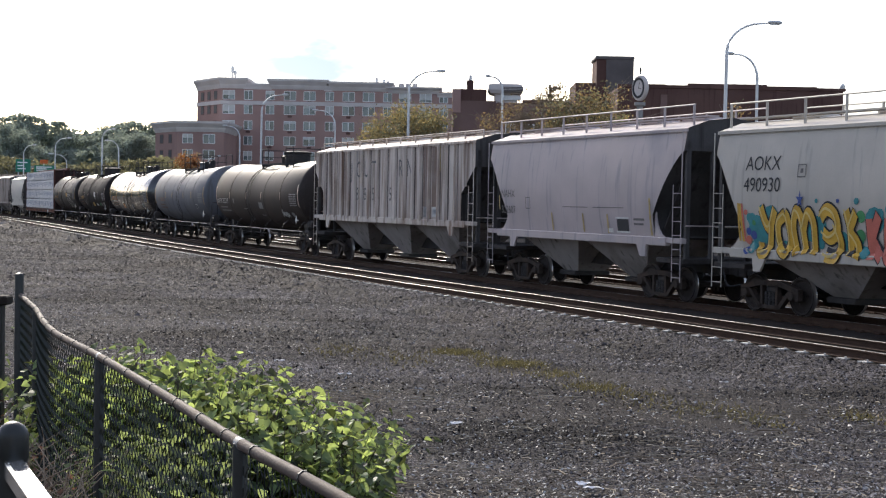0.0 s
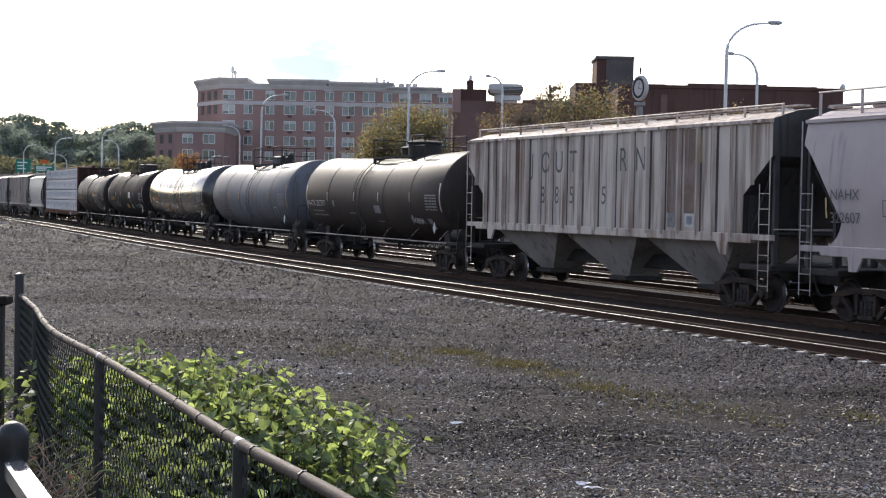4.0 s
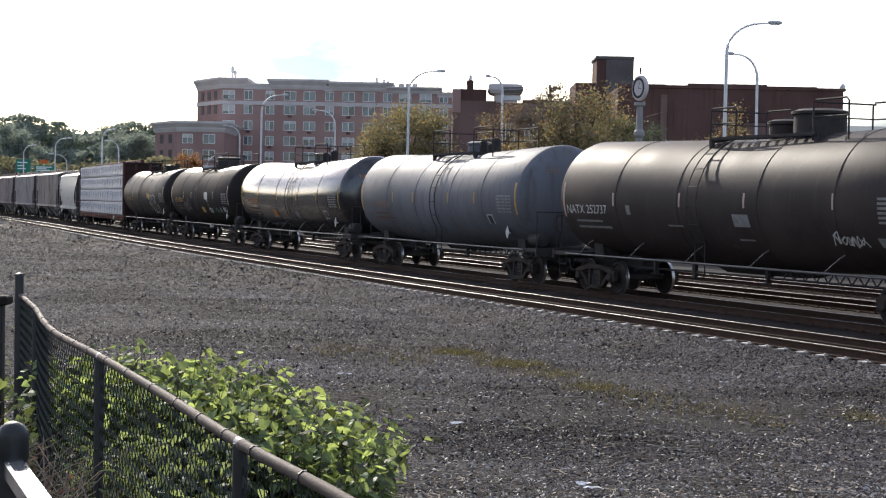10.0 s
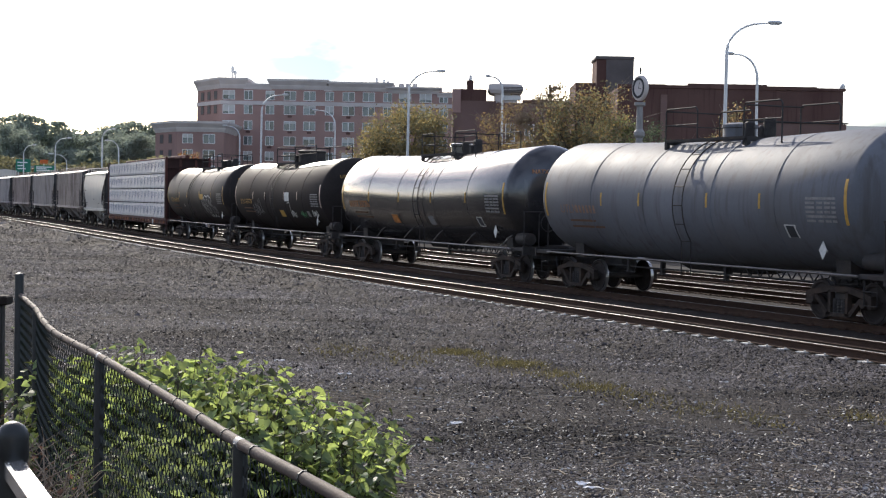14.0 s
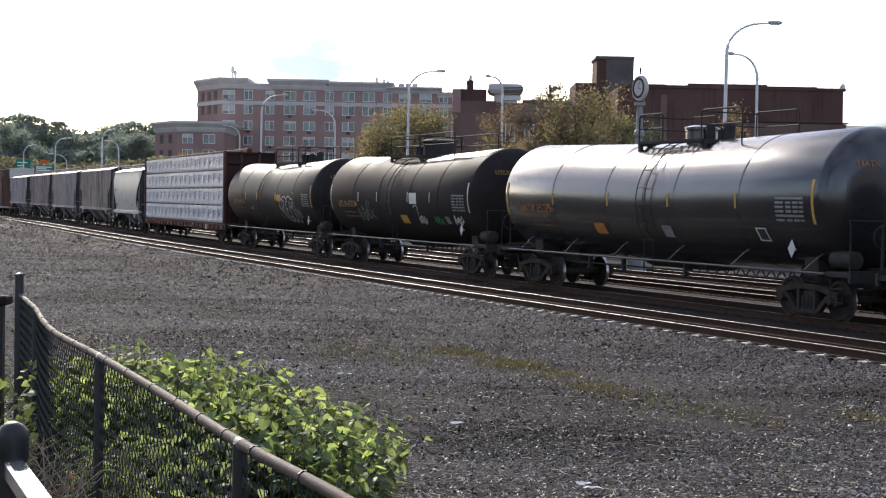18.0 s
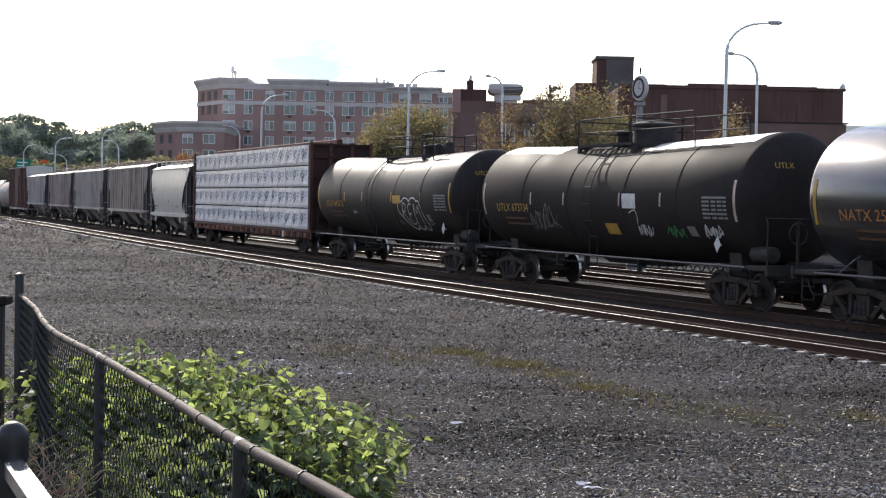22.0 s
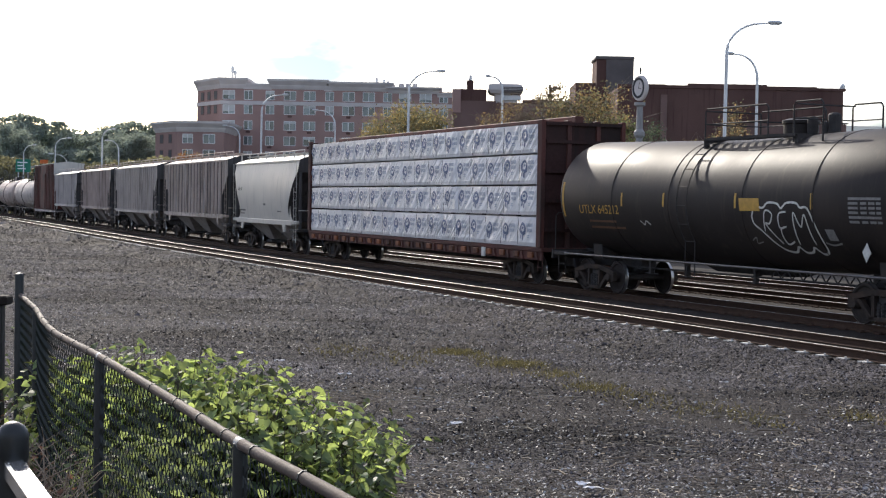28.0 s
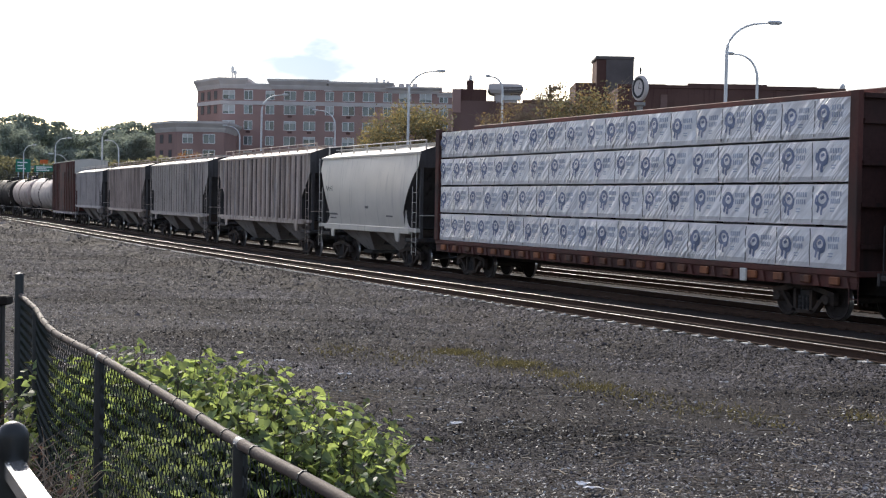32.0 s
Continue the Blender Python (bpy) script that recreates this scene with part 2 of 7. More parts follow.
M_MOSS = leafy("dry_moss_grass", (0.105, 0.092, 0.05), (0.12, 0.105, 0.045))
M_FENCE = surf("black_fence_coating", (0.018, 0.02, 0.019), 0.45, var=0.3, scale=6, bump=0.05)
M_TOPRAIL = surf("weathered_top_rail", (0.10, 0.078, 0.066), 0.75, metal=0.0, var=0.35, scale=9, fine=60, bump=0.15, dirt=((0.12, 0.09, 0.072), 0.5), spec=0.15)
M_WIRE = surf("fence_wire", (0.02, 0.024, 0.02), 0.5, var=0.3, scale=8, bump=0.0)
M_BARE = surf("bright_aluminium", (0.75, 0.75, 0.75), 0.22, metal=0.9, var=0.1, scale=10, bump=0.03)
M_PAPER = surf("litter_paper", (0.8, 0.76, 0.72), 0.8, var=0.1, scale=12, bump=0.2)
M_WHITE = surf("white_marking", (0.55, 0.54, 0.50), 0.6, var=0.2, scale=9, bump=0.0)
M_DIM = surf("worn_grey_marking", (0.20, 0.19, 0.18), 0.7, var=0.35, scale=9, bump=0.0)
M_YELLOW = surf("faded_yellow_marking", (0.44, 0.25, 0.04), 0.6, var=0.25, scale=9, bump=0.0)
M_FADEY = surf("bleached_yellow_strip", (0.40, 0.29, 0.12), 0.65, var=0.3, scale=9, bump=0.0)
M_OCHRE = surf("dim_ochre_stencil", (0.12, 0.06, 0.03), 0.7, var=0.4, scale=9, bump=0.0)
M_ORG = surf("faded_orange_marking", (0.42, 0.16, 0.035), 0.65, var=0.35, scale=9, bump=0.0)
M_WORNORG = surf("worn_orange_stencil", (0.21, 0.125, 0.085), 0.7, var=0.4, scale=9, bump=0.0)
M_REFL = surf("red_white_reflective_strip", (0.42, 0.30, 0.24), 0.4, var=0.5, scale=4, bump=0.0)
M_RUSTY = surf("rust_wash", (0.19, 0.13, 0.10), 0.8, var=0.35, scale=1.2, fine=14, bump=0.05, dirt=((0.34, 0.32, 0.31), 0.5), streak=0.5)
M_INK = surf("black_marking", (0.025, 0.025, 0.028), 0.7, var=0.3, scale=9, bump=0.0)
M_TEAL = surf("teal_spray_paint", (0.03, 0.20, 0.21), 0.6, var=0.3, scale=3, bump=0.0)
M_AMBER = surf("amber_spray_paint", (0.55, 0.32, 0.035), 0.6, var=0.3, scale=3, bump=0.0)
M_CREAM = surf("pale_yellow_spray_paint", (0.62, 0.47, 0.16), 0.6, var=0.2, scale=3, bump=0.0)
M_PINK = surf("salmon_spray_paint", (0.50, 0.13, 0.09), 0.6, var=0.3, scale=3, bump=0.0)
M_BLUE = surf("blue_spray_paint", (0.03, 0.06, 0.22), 0.6, var=0.3, scale=3, bump=0.0)
M_GREENP = surf("green_spray_paint", (0.05, 0.22, 0.08), 0.6, var=0.3, scale=3, bump=0.0)
M_WRAP = wrap_sheet()
M_PRINT = surf("blue_grey_print", (0.15, 0.18, 0.27), 0.5, var=0.3, scale=4, bump=0.0)
M_PRINT2 = surf("pale_grey_print", (0.36, 0.39, 0.46), 0.5, var=0.2, scale=4, bump=0.0)
M_STRAP = surf("dark_strap", (0.07, 0.07, 0.075), 0.6, var=0.2, scale=4, bump=0.0)
M_OXIDE = surf("oxide_red_paint", (0.10, 0.034, 0.026), 0.75, var=0.3, scale=1.5, fine=14, bump=0.15, dirt=((0.05, 0.03, 0.025), 0.6), streak=0.3, spec=0.25)
M_DARKRED = surf("dark_oxide_paint", (0.050, 0.025, 0.022), 0.8, var=0.35, scale=1.2, fine=14, bump=0.15, dirt=((0.028, 0.02, 0.018), 0.6), streak=0.4, spec=0.1)
M_POCKET = surf("worn_orange_pocket", (0.24, 0.085, 0.035), 0.8, var=0.4, scale=2, fine=14, bump=0.1, dirt=(SOOT, 0.5))


# ---- mesh building ----
class Geo:
    def __init__(self):
        self.v, self.f = [], []

    def add(self, verts, faces):
        o = len(self.v)
        self.v.extend(verts)
        self.f.extend(tuple(i + o for i in q) for q in faces)
        return self

    def box(self, x0, x1, y0, y1, z0, z1, ch=0.0):
        if ch <= 0:
            v = [(x, y, z) for x in (x0, x1) for y in (y0, y1) for z in (z0, z1)]
            return self.add(v, [(0, 1, 3, 2), (4, 6, 7, 5), (0, 4, 5, 1), (2, 3, 7, 6), (0, 2, 6, 4), (1, 5, 7, 3)])
        c = ch
        ring = [(x0 + c, y0), (x1 - c, y0), (x1, y0 + c), (x1, y1 - c), (x1 - c, y1), (x0 + c, y1), (x0, y1 - c), (x0, y0 + c)]
        cx, cy = (x0 + x1) / 2, (y0 + y1) / 2
        fx, fy = 1 - 2 * c / (x1 - x0), 1 - 2 * c / (y1 - y0)
        small = [(cx + (x - cx) * fx, cy + (y - cy) * fy) for x, y in ring]
        return self.loft([[(x, y, z0) for x, y in small], [(x, y, z0 + c) for x, y in ring], [(x, y, z1 - c) for x, y in ring], [(x, y, z1) for x, y in small]])

    def loft(self, rings, caps=True, closed=True):
        n = len(rings[0])
        v = [p for r in rings for p in r]
        m = n if closed else n - 1
        f = [(j * n + i, j * n + (i + 1) % n, (j + 1) * n + (i + 1) % n, (j + 1) * n + i) for j in range(len(rings) - 1) for i in range(m)]
        if caps:
            f.append(tuple(reversed(range(n))))
            f.append(tuple(range((len(rings) - 1) * n, len(rings) * n)))
        return self.add(v, f)

    def tube(self, pts, r, n=6, r_end=None):
        pts = [Vector(p) for p in pts]
        rings = []
        up = Vector((0, 0, 1))
        for i, p in enumerate(pts):
            d = (pts[min(i + 1, len(pts) - 1)] - pts[max(i - 1, 0)]).normalized()
            a = d.cross(up if abs(d.z) < 0.95 else Vector((1, 0, 0))).normalized()
            b = d.cross(a)
            w = r if r_end is None else r + (r_end - r) * i / (len(pts) - 1)
            rings.append([tuple(p + (a * math.cos(2 * math.pi * k / n) + b * math.sin(2 * math.pi * k / n)) * w) for k in range(n)])
        return self.loft(rings)

    def spin_x(self, prof, cy, cz, n=24):
        """A body turned about a line along x: prof is rows of (x, radius)."""
        return self.loft([[(x, cy + r * math.cos(2 * math.pi * k / n), cz + r * math.sin(2 * math.pi * k / n)) for k in range(n)] for x, r in prof])

    def spin_y(self, prof, cx, cz, n=20):
        return self.loft([[(cx + r * math.cos(2 * math.pi * k / n), y, cz + r * math.sin(2 * math.pi * k / n)) for k in range(n)] for y, r in prof])

    def spin_z(self, prof, cx, cy, n=16):
        return self.loft([[(cx + r * math.cos(2 * math.pi * k / n), cy + r * math.sin(2 * math.pi * k / n), z) for k in range(n)] for z, r in prof])

    def slab(self, poly, push):
        """A flat outline of 3D points, pushed along a vector into a solid."""
        px, py, pz = push
        return self.loft([list(poly), [(x + px, y + py, z + pz) for x, y, z in poly]])


def part(name, g, mat, parent=None, label="", smooth=False):
    me = bpy.data.meshes.new(name)
    me.from_pydata(g.v, [], g.f)
    me.materials.append(mat)
    if smooth:
        me.polygons.foreach_set("use_smooth", [True] * len(me.polygons))
        me.set_sharp_from_angle(angle=radians(35))
    me.update()
    ob = new(name, me)
    ob.parent = parent
    if label:
        ob["label"] = label
    return ob


def again(ob, name, m, parent=None):
    """One more object on the same mesh."""
    o = new(name, ob.data)
    o.parent = parent
    o.matrix_basis = m
    return o


def thing(name, label, category, group="", at=None, kind=""):
    e = tagged(new(name), label, category, group, kind)
    if at is not None:
        e.matrix_basis = at
    return e


def lettering(name, body, height, mat, parent, place, label=""):
    """Flat letters; place(x, z) gives the point on the surface for a point of the writing."""
    cu = bpy.data.curves.new(name, "FONT")
    cu.body, cu.size = body, height / 0.72
    ob = new(name, cu)
    me = bpy.data.meshes.new_from_object(ob.evaluated_get(bpy.context.evaluated_depsgraph_get()))
    bpy.data.objects.remove(ob)
    bpy.data.curves.remove(cu)
    for v in me.vertices:
        v.co = place(v.co.x, v.co.y)
    me.materials.clear()
    me.materials.append(mat)
    ob = new(name, me)
    ob.parent = parent
    if label:
        ob["label"] = label
    return ob


def stroke(g, pts, width, place, closed=False):
    """A painted stroke as a thin ribbon laid on a surface."""
    n = len(pts)
    L, R = [], []
    for i, (x, z) in enumerate(pts):
        a, b = pts[(i - 1) % n if closed else max(i - 1, 0)], pts[(i + 1) % n if closed else min(i + 1, n - 1)]
        dx, dz = b[0] - a[0], b[1] - a[1]
        q = math.hypot(dx, dz) or 1.0
        ox, oz = -dz / q * width / 2, dx / q * width / 2
        L.append(place(x + ox, z + oz))
        R.append(place(x - ox, z - oz))
    m = n if closed else n - 1
    g.add(L + R, [(i, n + i, n + (i + 1) % n, (i + 1) % n) for i in range(m)])


def patch(g, x0, x1, z0, z1, place, lean=0.0, rows=3):
    pts = []
    for j in range(rows + 1):
        z = z0 + (z1 - z0) * j / rows
        sh = lean * j / rows
        pts += [place(x0 + sh, z), place(x1 + sh, z)]
    g.add(pts, [(2 * j, 2 * j + 1, 2 * j + 3, 2 * j + 2) for j in range(rows)])


def wavy(pts, step=6):
    """A smooth run of points through the given ones."""
    out = []
    for i in range(len(pts) - 1):
        p0, p1, p2, p3 = pts[max(i - 1, 0)], pts[i], pts[i + 1], pts[min(i + 2, len(pts) - 1)]
        for k in range(step):
            t = k / step
            out.append(tuple(0.5 * (2 * b + (c - a) * t + (2 * a - 5 * b + 4 * c - d) * t * t + (3 * b - a - 3 * c + d) * t ** 3) for a, b, c, d in zip(p0, p1, p2, p3)))
    out.append(pts[-1])
    return out


# ---- ground and tracks ----
TRACKS = (4.195, 0.0, -4.2, -8.4)            # distance of each track from the train's, towards the eye


def band(name, lats, s0, s1, step, mat, parent=None, label=""):
    """A strip along the line; lats: rows of (distance towards the eye, height)."""
    g = Geo()
    rings = []
    s = s0
    while s >= s1:
        rings.append([(*on_line(s, la)[:2], z) for la, z in lats])
        s -= step
    g.loft(rings, caps=False, closed=False)
    return part(name, g, mat, parent, label)


def ground_z(x, y):
    """The yard is level; a low bank rises towards the fence."""
    edge = 13.0 - max(0.0, (-x - 0.5)) * 0.4
    return -0.47 + 0.55 * min(1.0, max(0.0, (edge - y) / 6.0))


def build_ground():
    xs = [-2600, -1200, -600, -300, -150, -80, -50] + [-40 + i for i in range(0, 81)] + [50, 80, 150, 300, 600, 1200, 2600]
    ys = [-300, -100, -40, -15] + [-5 + i for i in range(0, 36)] + [35, 45, 60, 80, 110, 150, 220, 350, 600, 1100, 2200, 4000]
    v = [(x, y, ground_z(x, y) + (0.01 * noise.noise((x * 0.35, y * 0.35, 0)) if abs(x) < 41 and -6 < y < 36 else 0.0)) for y in ys for x in xs]
    n = len(xs)
    f = [(j * n + i, j * n + i + 1, (j + 1) * n + i + 1, (j + 1) * n + i) for j in range(len(ys) - 1) for i in range(n - 1)]
    g = Geo().add(v, f)
    tagged(part("ground", g, M_GRAVEL, smooth=True), "dark grey crushed stone yard ground", "ground", kind="structure")
    b = band("ballast", [(7.4, -0.50), (6.2, -0.25), (5.6, -0.195), (5.3, -0.19), (2.8, -0.186), (1.4, -0.186), (-1.4, -0.186), (-2.8, -0.186), (-5.6, -0.19), (-10.62, -0.19), (-10.7, -0.5)], 45, -420, 3, M_BALLAST)
    tagged(b, "dark oil-stained ballast bed under the tracks", "ballast", kind="structure")
    p = band("pavement", [(-10.5, -0.6), (-10.5, -0.08), (-10.6, -0.06), (-12.6, -0.06)], 45, -420, 4, M_PAVE)
    tagged(p, "grimy concrete pavement strip behind the tracks", "pavement", kind="structure")
    r = band("road", [(-12.6, -0.08), (-30, -0.08)], 45, -420, 4, M_ASPH)
    tagged(r, "grey asphalt road beyond the railway", "road", kind="structure")


def rail_geo(lat, web):
    g = Geo()
    prof = [(-0.075, -0.17), (-0.075, -0.155), (-0.012, -0.13), (-0.012, -0.045), (-0.034, -0.035), (-0.036, -0.010), (-0.026, -0.002)] if web else [(-0.023, -0.003), (-0.018, 0.0), (0.018, 0.0), (0.023, -0.003)]
    if web:
        prof = prof + [(-d, z) for d, z in reversed(prof)]
    rings = []
    for i in range(0, 230):
        s = 42 - 2 * i
        rings.append([(*on_line(s, lat + d)[:2], z) for d, z in prof])
    g.loft(rings, caps=True, closed=web)
    return g


def build_tracks():
    tie = Geo().box(-1.3, 1.3, -0.115, 0.115, -0.18, 0.0, 0.012)
    plate = Geo().box(-0.24, 0.24, -0.09, 0.09, 0.0, 0.02).box(-0.145, -0.115, -0.06, -0.03, 0.016, 0.05).box(0.115, 0.145, 0.03, 0.06, 0.016, 0.05)
    for i, lat in enumerate(TRACKS):
        e = thing("railway_track", ("empty railway track with two shiny rails on dark timber ties", "railway track under the freight train, dark with oil", "rear railway track with shiny rails and dark ties", "farthest railway track with shiny rails and dark ties")[i], "railway track", "parallel tracks", kind="structure")
        for off in (-0.755, 0.755):
            w = part("rail", rail_geo(lat + off, True), M_RAILWEB, e, "rusty steel rail with a polished head")
            part("rail_head", rail_geo(lat + off, False), M_RAIL, w, "bright worn rail head")
        first, count = (20.0, 170) if i == 0 else (10.0, 60)
        base = None
        rest = Geo()
        s = 42.0
        k = 0
        while s > -330:
            x, y, th = on_line(s, lat)
            m = Matrix.Translation((x, y, -0.187 + random.uniform(-0.012, 0.004))) @ Matrix.Rotation(th + random.uniform(-0.02, 0.02), 4, "Z")
            if s <= first and k < count:
                if base is None:
                    base = part("tie", tie, M_TIE, e)
                    base.matrix_basis = m
                else:
                    again(base, "tie", m, e)
                k += 1
            else:
                rest.add([tuple(m @ Vector(p)) for p in tie.v[:]], tie.f)
            s -= 0.58
        tagged(part("far_ties", rest, M_TIE, e), kind="stuff")
        plates = Geo()
        s = 42.0
        while s > -120:
            for off in (-0.755, 0.755) if i else (0.755,):
                x, y, th = on_line(s, lat + off - (0.06 if i else 0.0))
                m = Matrix.Translation((x, y, -0.184)) @ Matrix.Rotation(th, 4, "Z")
                plates.add([tuple(m @ Vector(p)) for p in plate.v], plate.f)
            s -= 0.58
        tagged(part("tie_plates", plates, M_PLATE if i == 0 else M_RAILWEB, e), kind="stuff")


build_ground()
build_tracks()

# ---- freight cars: x forwards, -y towards the eye, z from the rail tops ----
moving, rolling = [], []
WHEEL_R = 0.457


def side_frame_geo(y):
    g = Geo()
    t = 0.13
    # two triangular openings and the spring window are left between chords
    y0, y1 = y - t / 2, y + t / 2
    g.slab([(x, y0, z) for x, z in [(-1.12, 0.54), (-0.8, 0.57), (-0.34, 0.66), (0.34, 0.66), (0.8, 0.57), (1.12, 0.54), (1.12, 0.63), (0.8, 0.70), (0.35, 0.79), (-0.35, 0.79), (-0.8, 0.70), (-1.12, 0.63)]], (0, t, 0))
    for q in (-1, 1):
        g.slab([(q * x, y0, z) for x, z in [(1.12, 0.56), (1.12, 0.36), (1.02, 0.34), (0.98, 0.40), (0.80, 0.42), (0.80, 0.56)]], (0, t, 0))
        g.slab([(q * x, y0, z) for x, z in [(0.84, 0.56), (0.72, 0.56), (0.34, 0.20), (0.36, 0.12), (0.46, 0.16)]], (0, t, 0))
        g.slab([(q * x, y0, z) for x, z in [(0.34, 0.70), (0.25, 0.70), (0.25, 0.14), (0.34, 0.14)]], (0, t, 0))
    g.slab([(x, y0, z) for x, z in [(-0.40, 0.12), (0.40, 0.12), (0.40, 0.20), (-0.40, 0.20)]], (0, t, 0))
    for q in (-0.89, 0.89):
        g.spin_y([(y - 0.12, 0.0), (y - 0.12, 0.10), (y - 0.02, 0.13), (y + 0.1, 0.13), (y + 0.1, 0.0)] if y < 0 else [(y - 0.1, 0.0), (y - 0.1, 0.13), (y + 0.02, 0.13), (y + 0.12, 0.10), (y + 0.12, 0.0)], q, 0.46, 12)
    return g


SPRING = Geo().spin_z([(0.19 + 0.033 * i, 0.055 if i % 2 else 0.068) for i in range(11)], 0, 0, 8)


FRAME_NEAR, FRAME_FAR = side_frame_geo(-1.0), side_frame_geo(1.0)
AXLE = Geo().spin_y([(-1.08, 0.07), (-0.8, 0.08), (0.8, 0.08), (1.08, 0.07)], 0, 0, 10)


def wheel_geo(side):
    g = Geo()
    prof = [(0.68, 0.0), (0.68, 0.11), (0.70, 0.13), (0.735, 0.36), (0.70, 0.385), (0.70, 0.445), (0.715, WHEEL_R), (0.80, WHEEL_R - 0.004), (0.815, 0.44), (0.815, 0.385), (0.775, 0.35), (0.765, 0.14), (0.79, 0.115), (0.79, 0.0)]
    g.spin_y([(side * y, r) for y, r in (prof if side > 0 else prof)], 0, 0, 28)
    for k in range(3):
        a = 2 * math.pi * k / 3
        g.spin_y([(side * 0.765, 0.0), (side * 0.765, 0.032), (side * 0.785, 0.032), (side * 0.785, 0.0)], 0.22 * math.cos(a), 0.22 * math.sin(a), 8)
    return g


def tread_geo(side):
    return Geo().loft([[(r * math.cos(2 * math.pi * k / 28), side * y, r * math.sin(2 * math.pi * k / 28)) for k in range(28)] for y, r in ((0.705, 0.475), (0.728, WHEEL_R + 0.003), (0.802, WHEEL_R + 0.001))], caps=False)


def mesh_once(name, g, mat, smooth=False):
    o = part(name, g, mat, smooth=smooth)
    me = o.data
    bpy.data.objects.remove(o)
    return me


WHEEL_PARTS = [("axle", mesh_once("axle", AXLE, M_WHEEL, True)), ("wheel", mesh_once("wheel", wheel_geo(-1), M_WHEEL, True)), ("wheel", mesh_once("wheel", wheel_geo(1), M_WHEEL, True))]
TREAD_PARTS = [mesh_once("tread", tread_geo(-1), M_TREAD, True), mesh_once("tread", tread_geo(1), M_TREAD, True)]
FRAME_PARTS = [("side_frame", mesh_once("side_frame", FRAME_NEAR, M_TRUCK)), ("side_frame", mesh_once("side_frame", FRAME_FAR, M_TRUCK))]
SPRING_MESH = mesh_once("spring", SPRING, M_BLACK)
BOLSTER = mesh_once("truck_bolster", Geo().box(-0.2, 0.2, -1.0, 1.0, 0.40, 0.66, 0.03).box(-0.8, 0.8, -0.25, 0.25, 0.42, 0.52, 0.03).spin_z([(0.6, 0.3), (0.8, 0.3)], 0, 0, 14), M_BLACK)
COUPLER = mesh_once("coupler", Geo().box(0.0, 0.75, -0.09, 0.09, 0.76, 0.94, 0.02).box(0.55, 0.85, -0.16, 0.12, 0.72, 1.0, 0.04).box(0.75, 0.98, -0.02, 0.16, 0.72, 1.0, 0.04), M_BLACK)


def linked(name, me, parent, m=None, label=""):
    o = new(name, me)
    o.parent = parent
    if m is not None:
        o.matrix_basis = m
    if label:
        o["label"] = label
    return o


def add_trucks(car, offset):
    for q in (-offset, offset):
        b = linked("truck_bolster", BOLSTER, car, pose(q, 0, 0), "dark steel truck frame")
        for nm, me in FRAME_PARTS:
            linked(nm, me, b)
        for sx in (-0.14, 0.0, 0.14):
            for sy in (-1.0, 1.0):
                linked("spring", SPRING_MESH, b, pose(sx, sy, 0))
        for ax in (-0.89, 0.89):
            w = linked(WHEEL_PARTS[0][0], WHEEL_PARTS[0][1], car, pose(q + ax, 0, WHEEL_R), "steel axle with two wheels")
            for i in (1, 2):
                linked("wheel", WHEEL_PARTS[i][1], w)
                linked("tread", TREAD_PARTS[i - 1], w, None, "bright worn wheel tread")
            rolling.append((w, car, q + ax))


def add_couplers(car, end):
    linked("coupler", COUPLER, car, pose(end, 0, 0))
    linked("coupler", COUPLER, car, pose(-end, 0, 0, 0, 0, 180))
    g = Geo().tube(wavy([(end + 0.1, -0.3, 0.85), (end + 0.35, -0.32, 0.5), (end + 0.75, -0.2, 0.55)]), 0.025)
    part("air_hose", g, M_INK, car)


def ladder_geo(x, y, z0, z1, w=0.42, step=0.36, r=0.0125, along=True):
    g = Geo()
    for q in (-w / 2, w / 2):
        a = (x + q, y) if along else (x, y + q)
        g.tube([(*a, z0), (*a, z1)], r, 5)
    z = z0 + 0.12
    while z < z1:
        if along:
            g.tube([(x - w / 2, y, z), (x + w / 2, y, z)], r * 0.85, 5)
        else:
            g.tube([(x, y - w / 2, z), (x, y + w / 2, z)], r * 0.85, 5)
        z += step
    return g


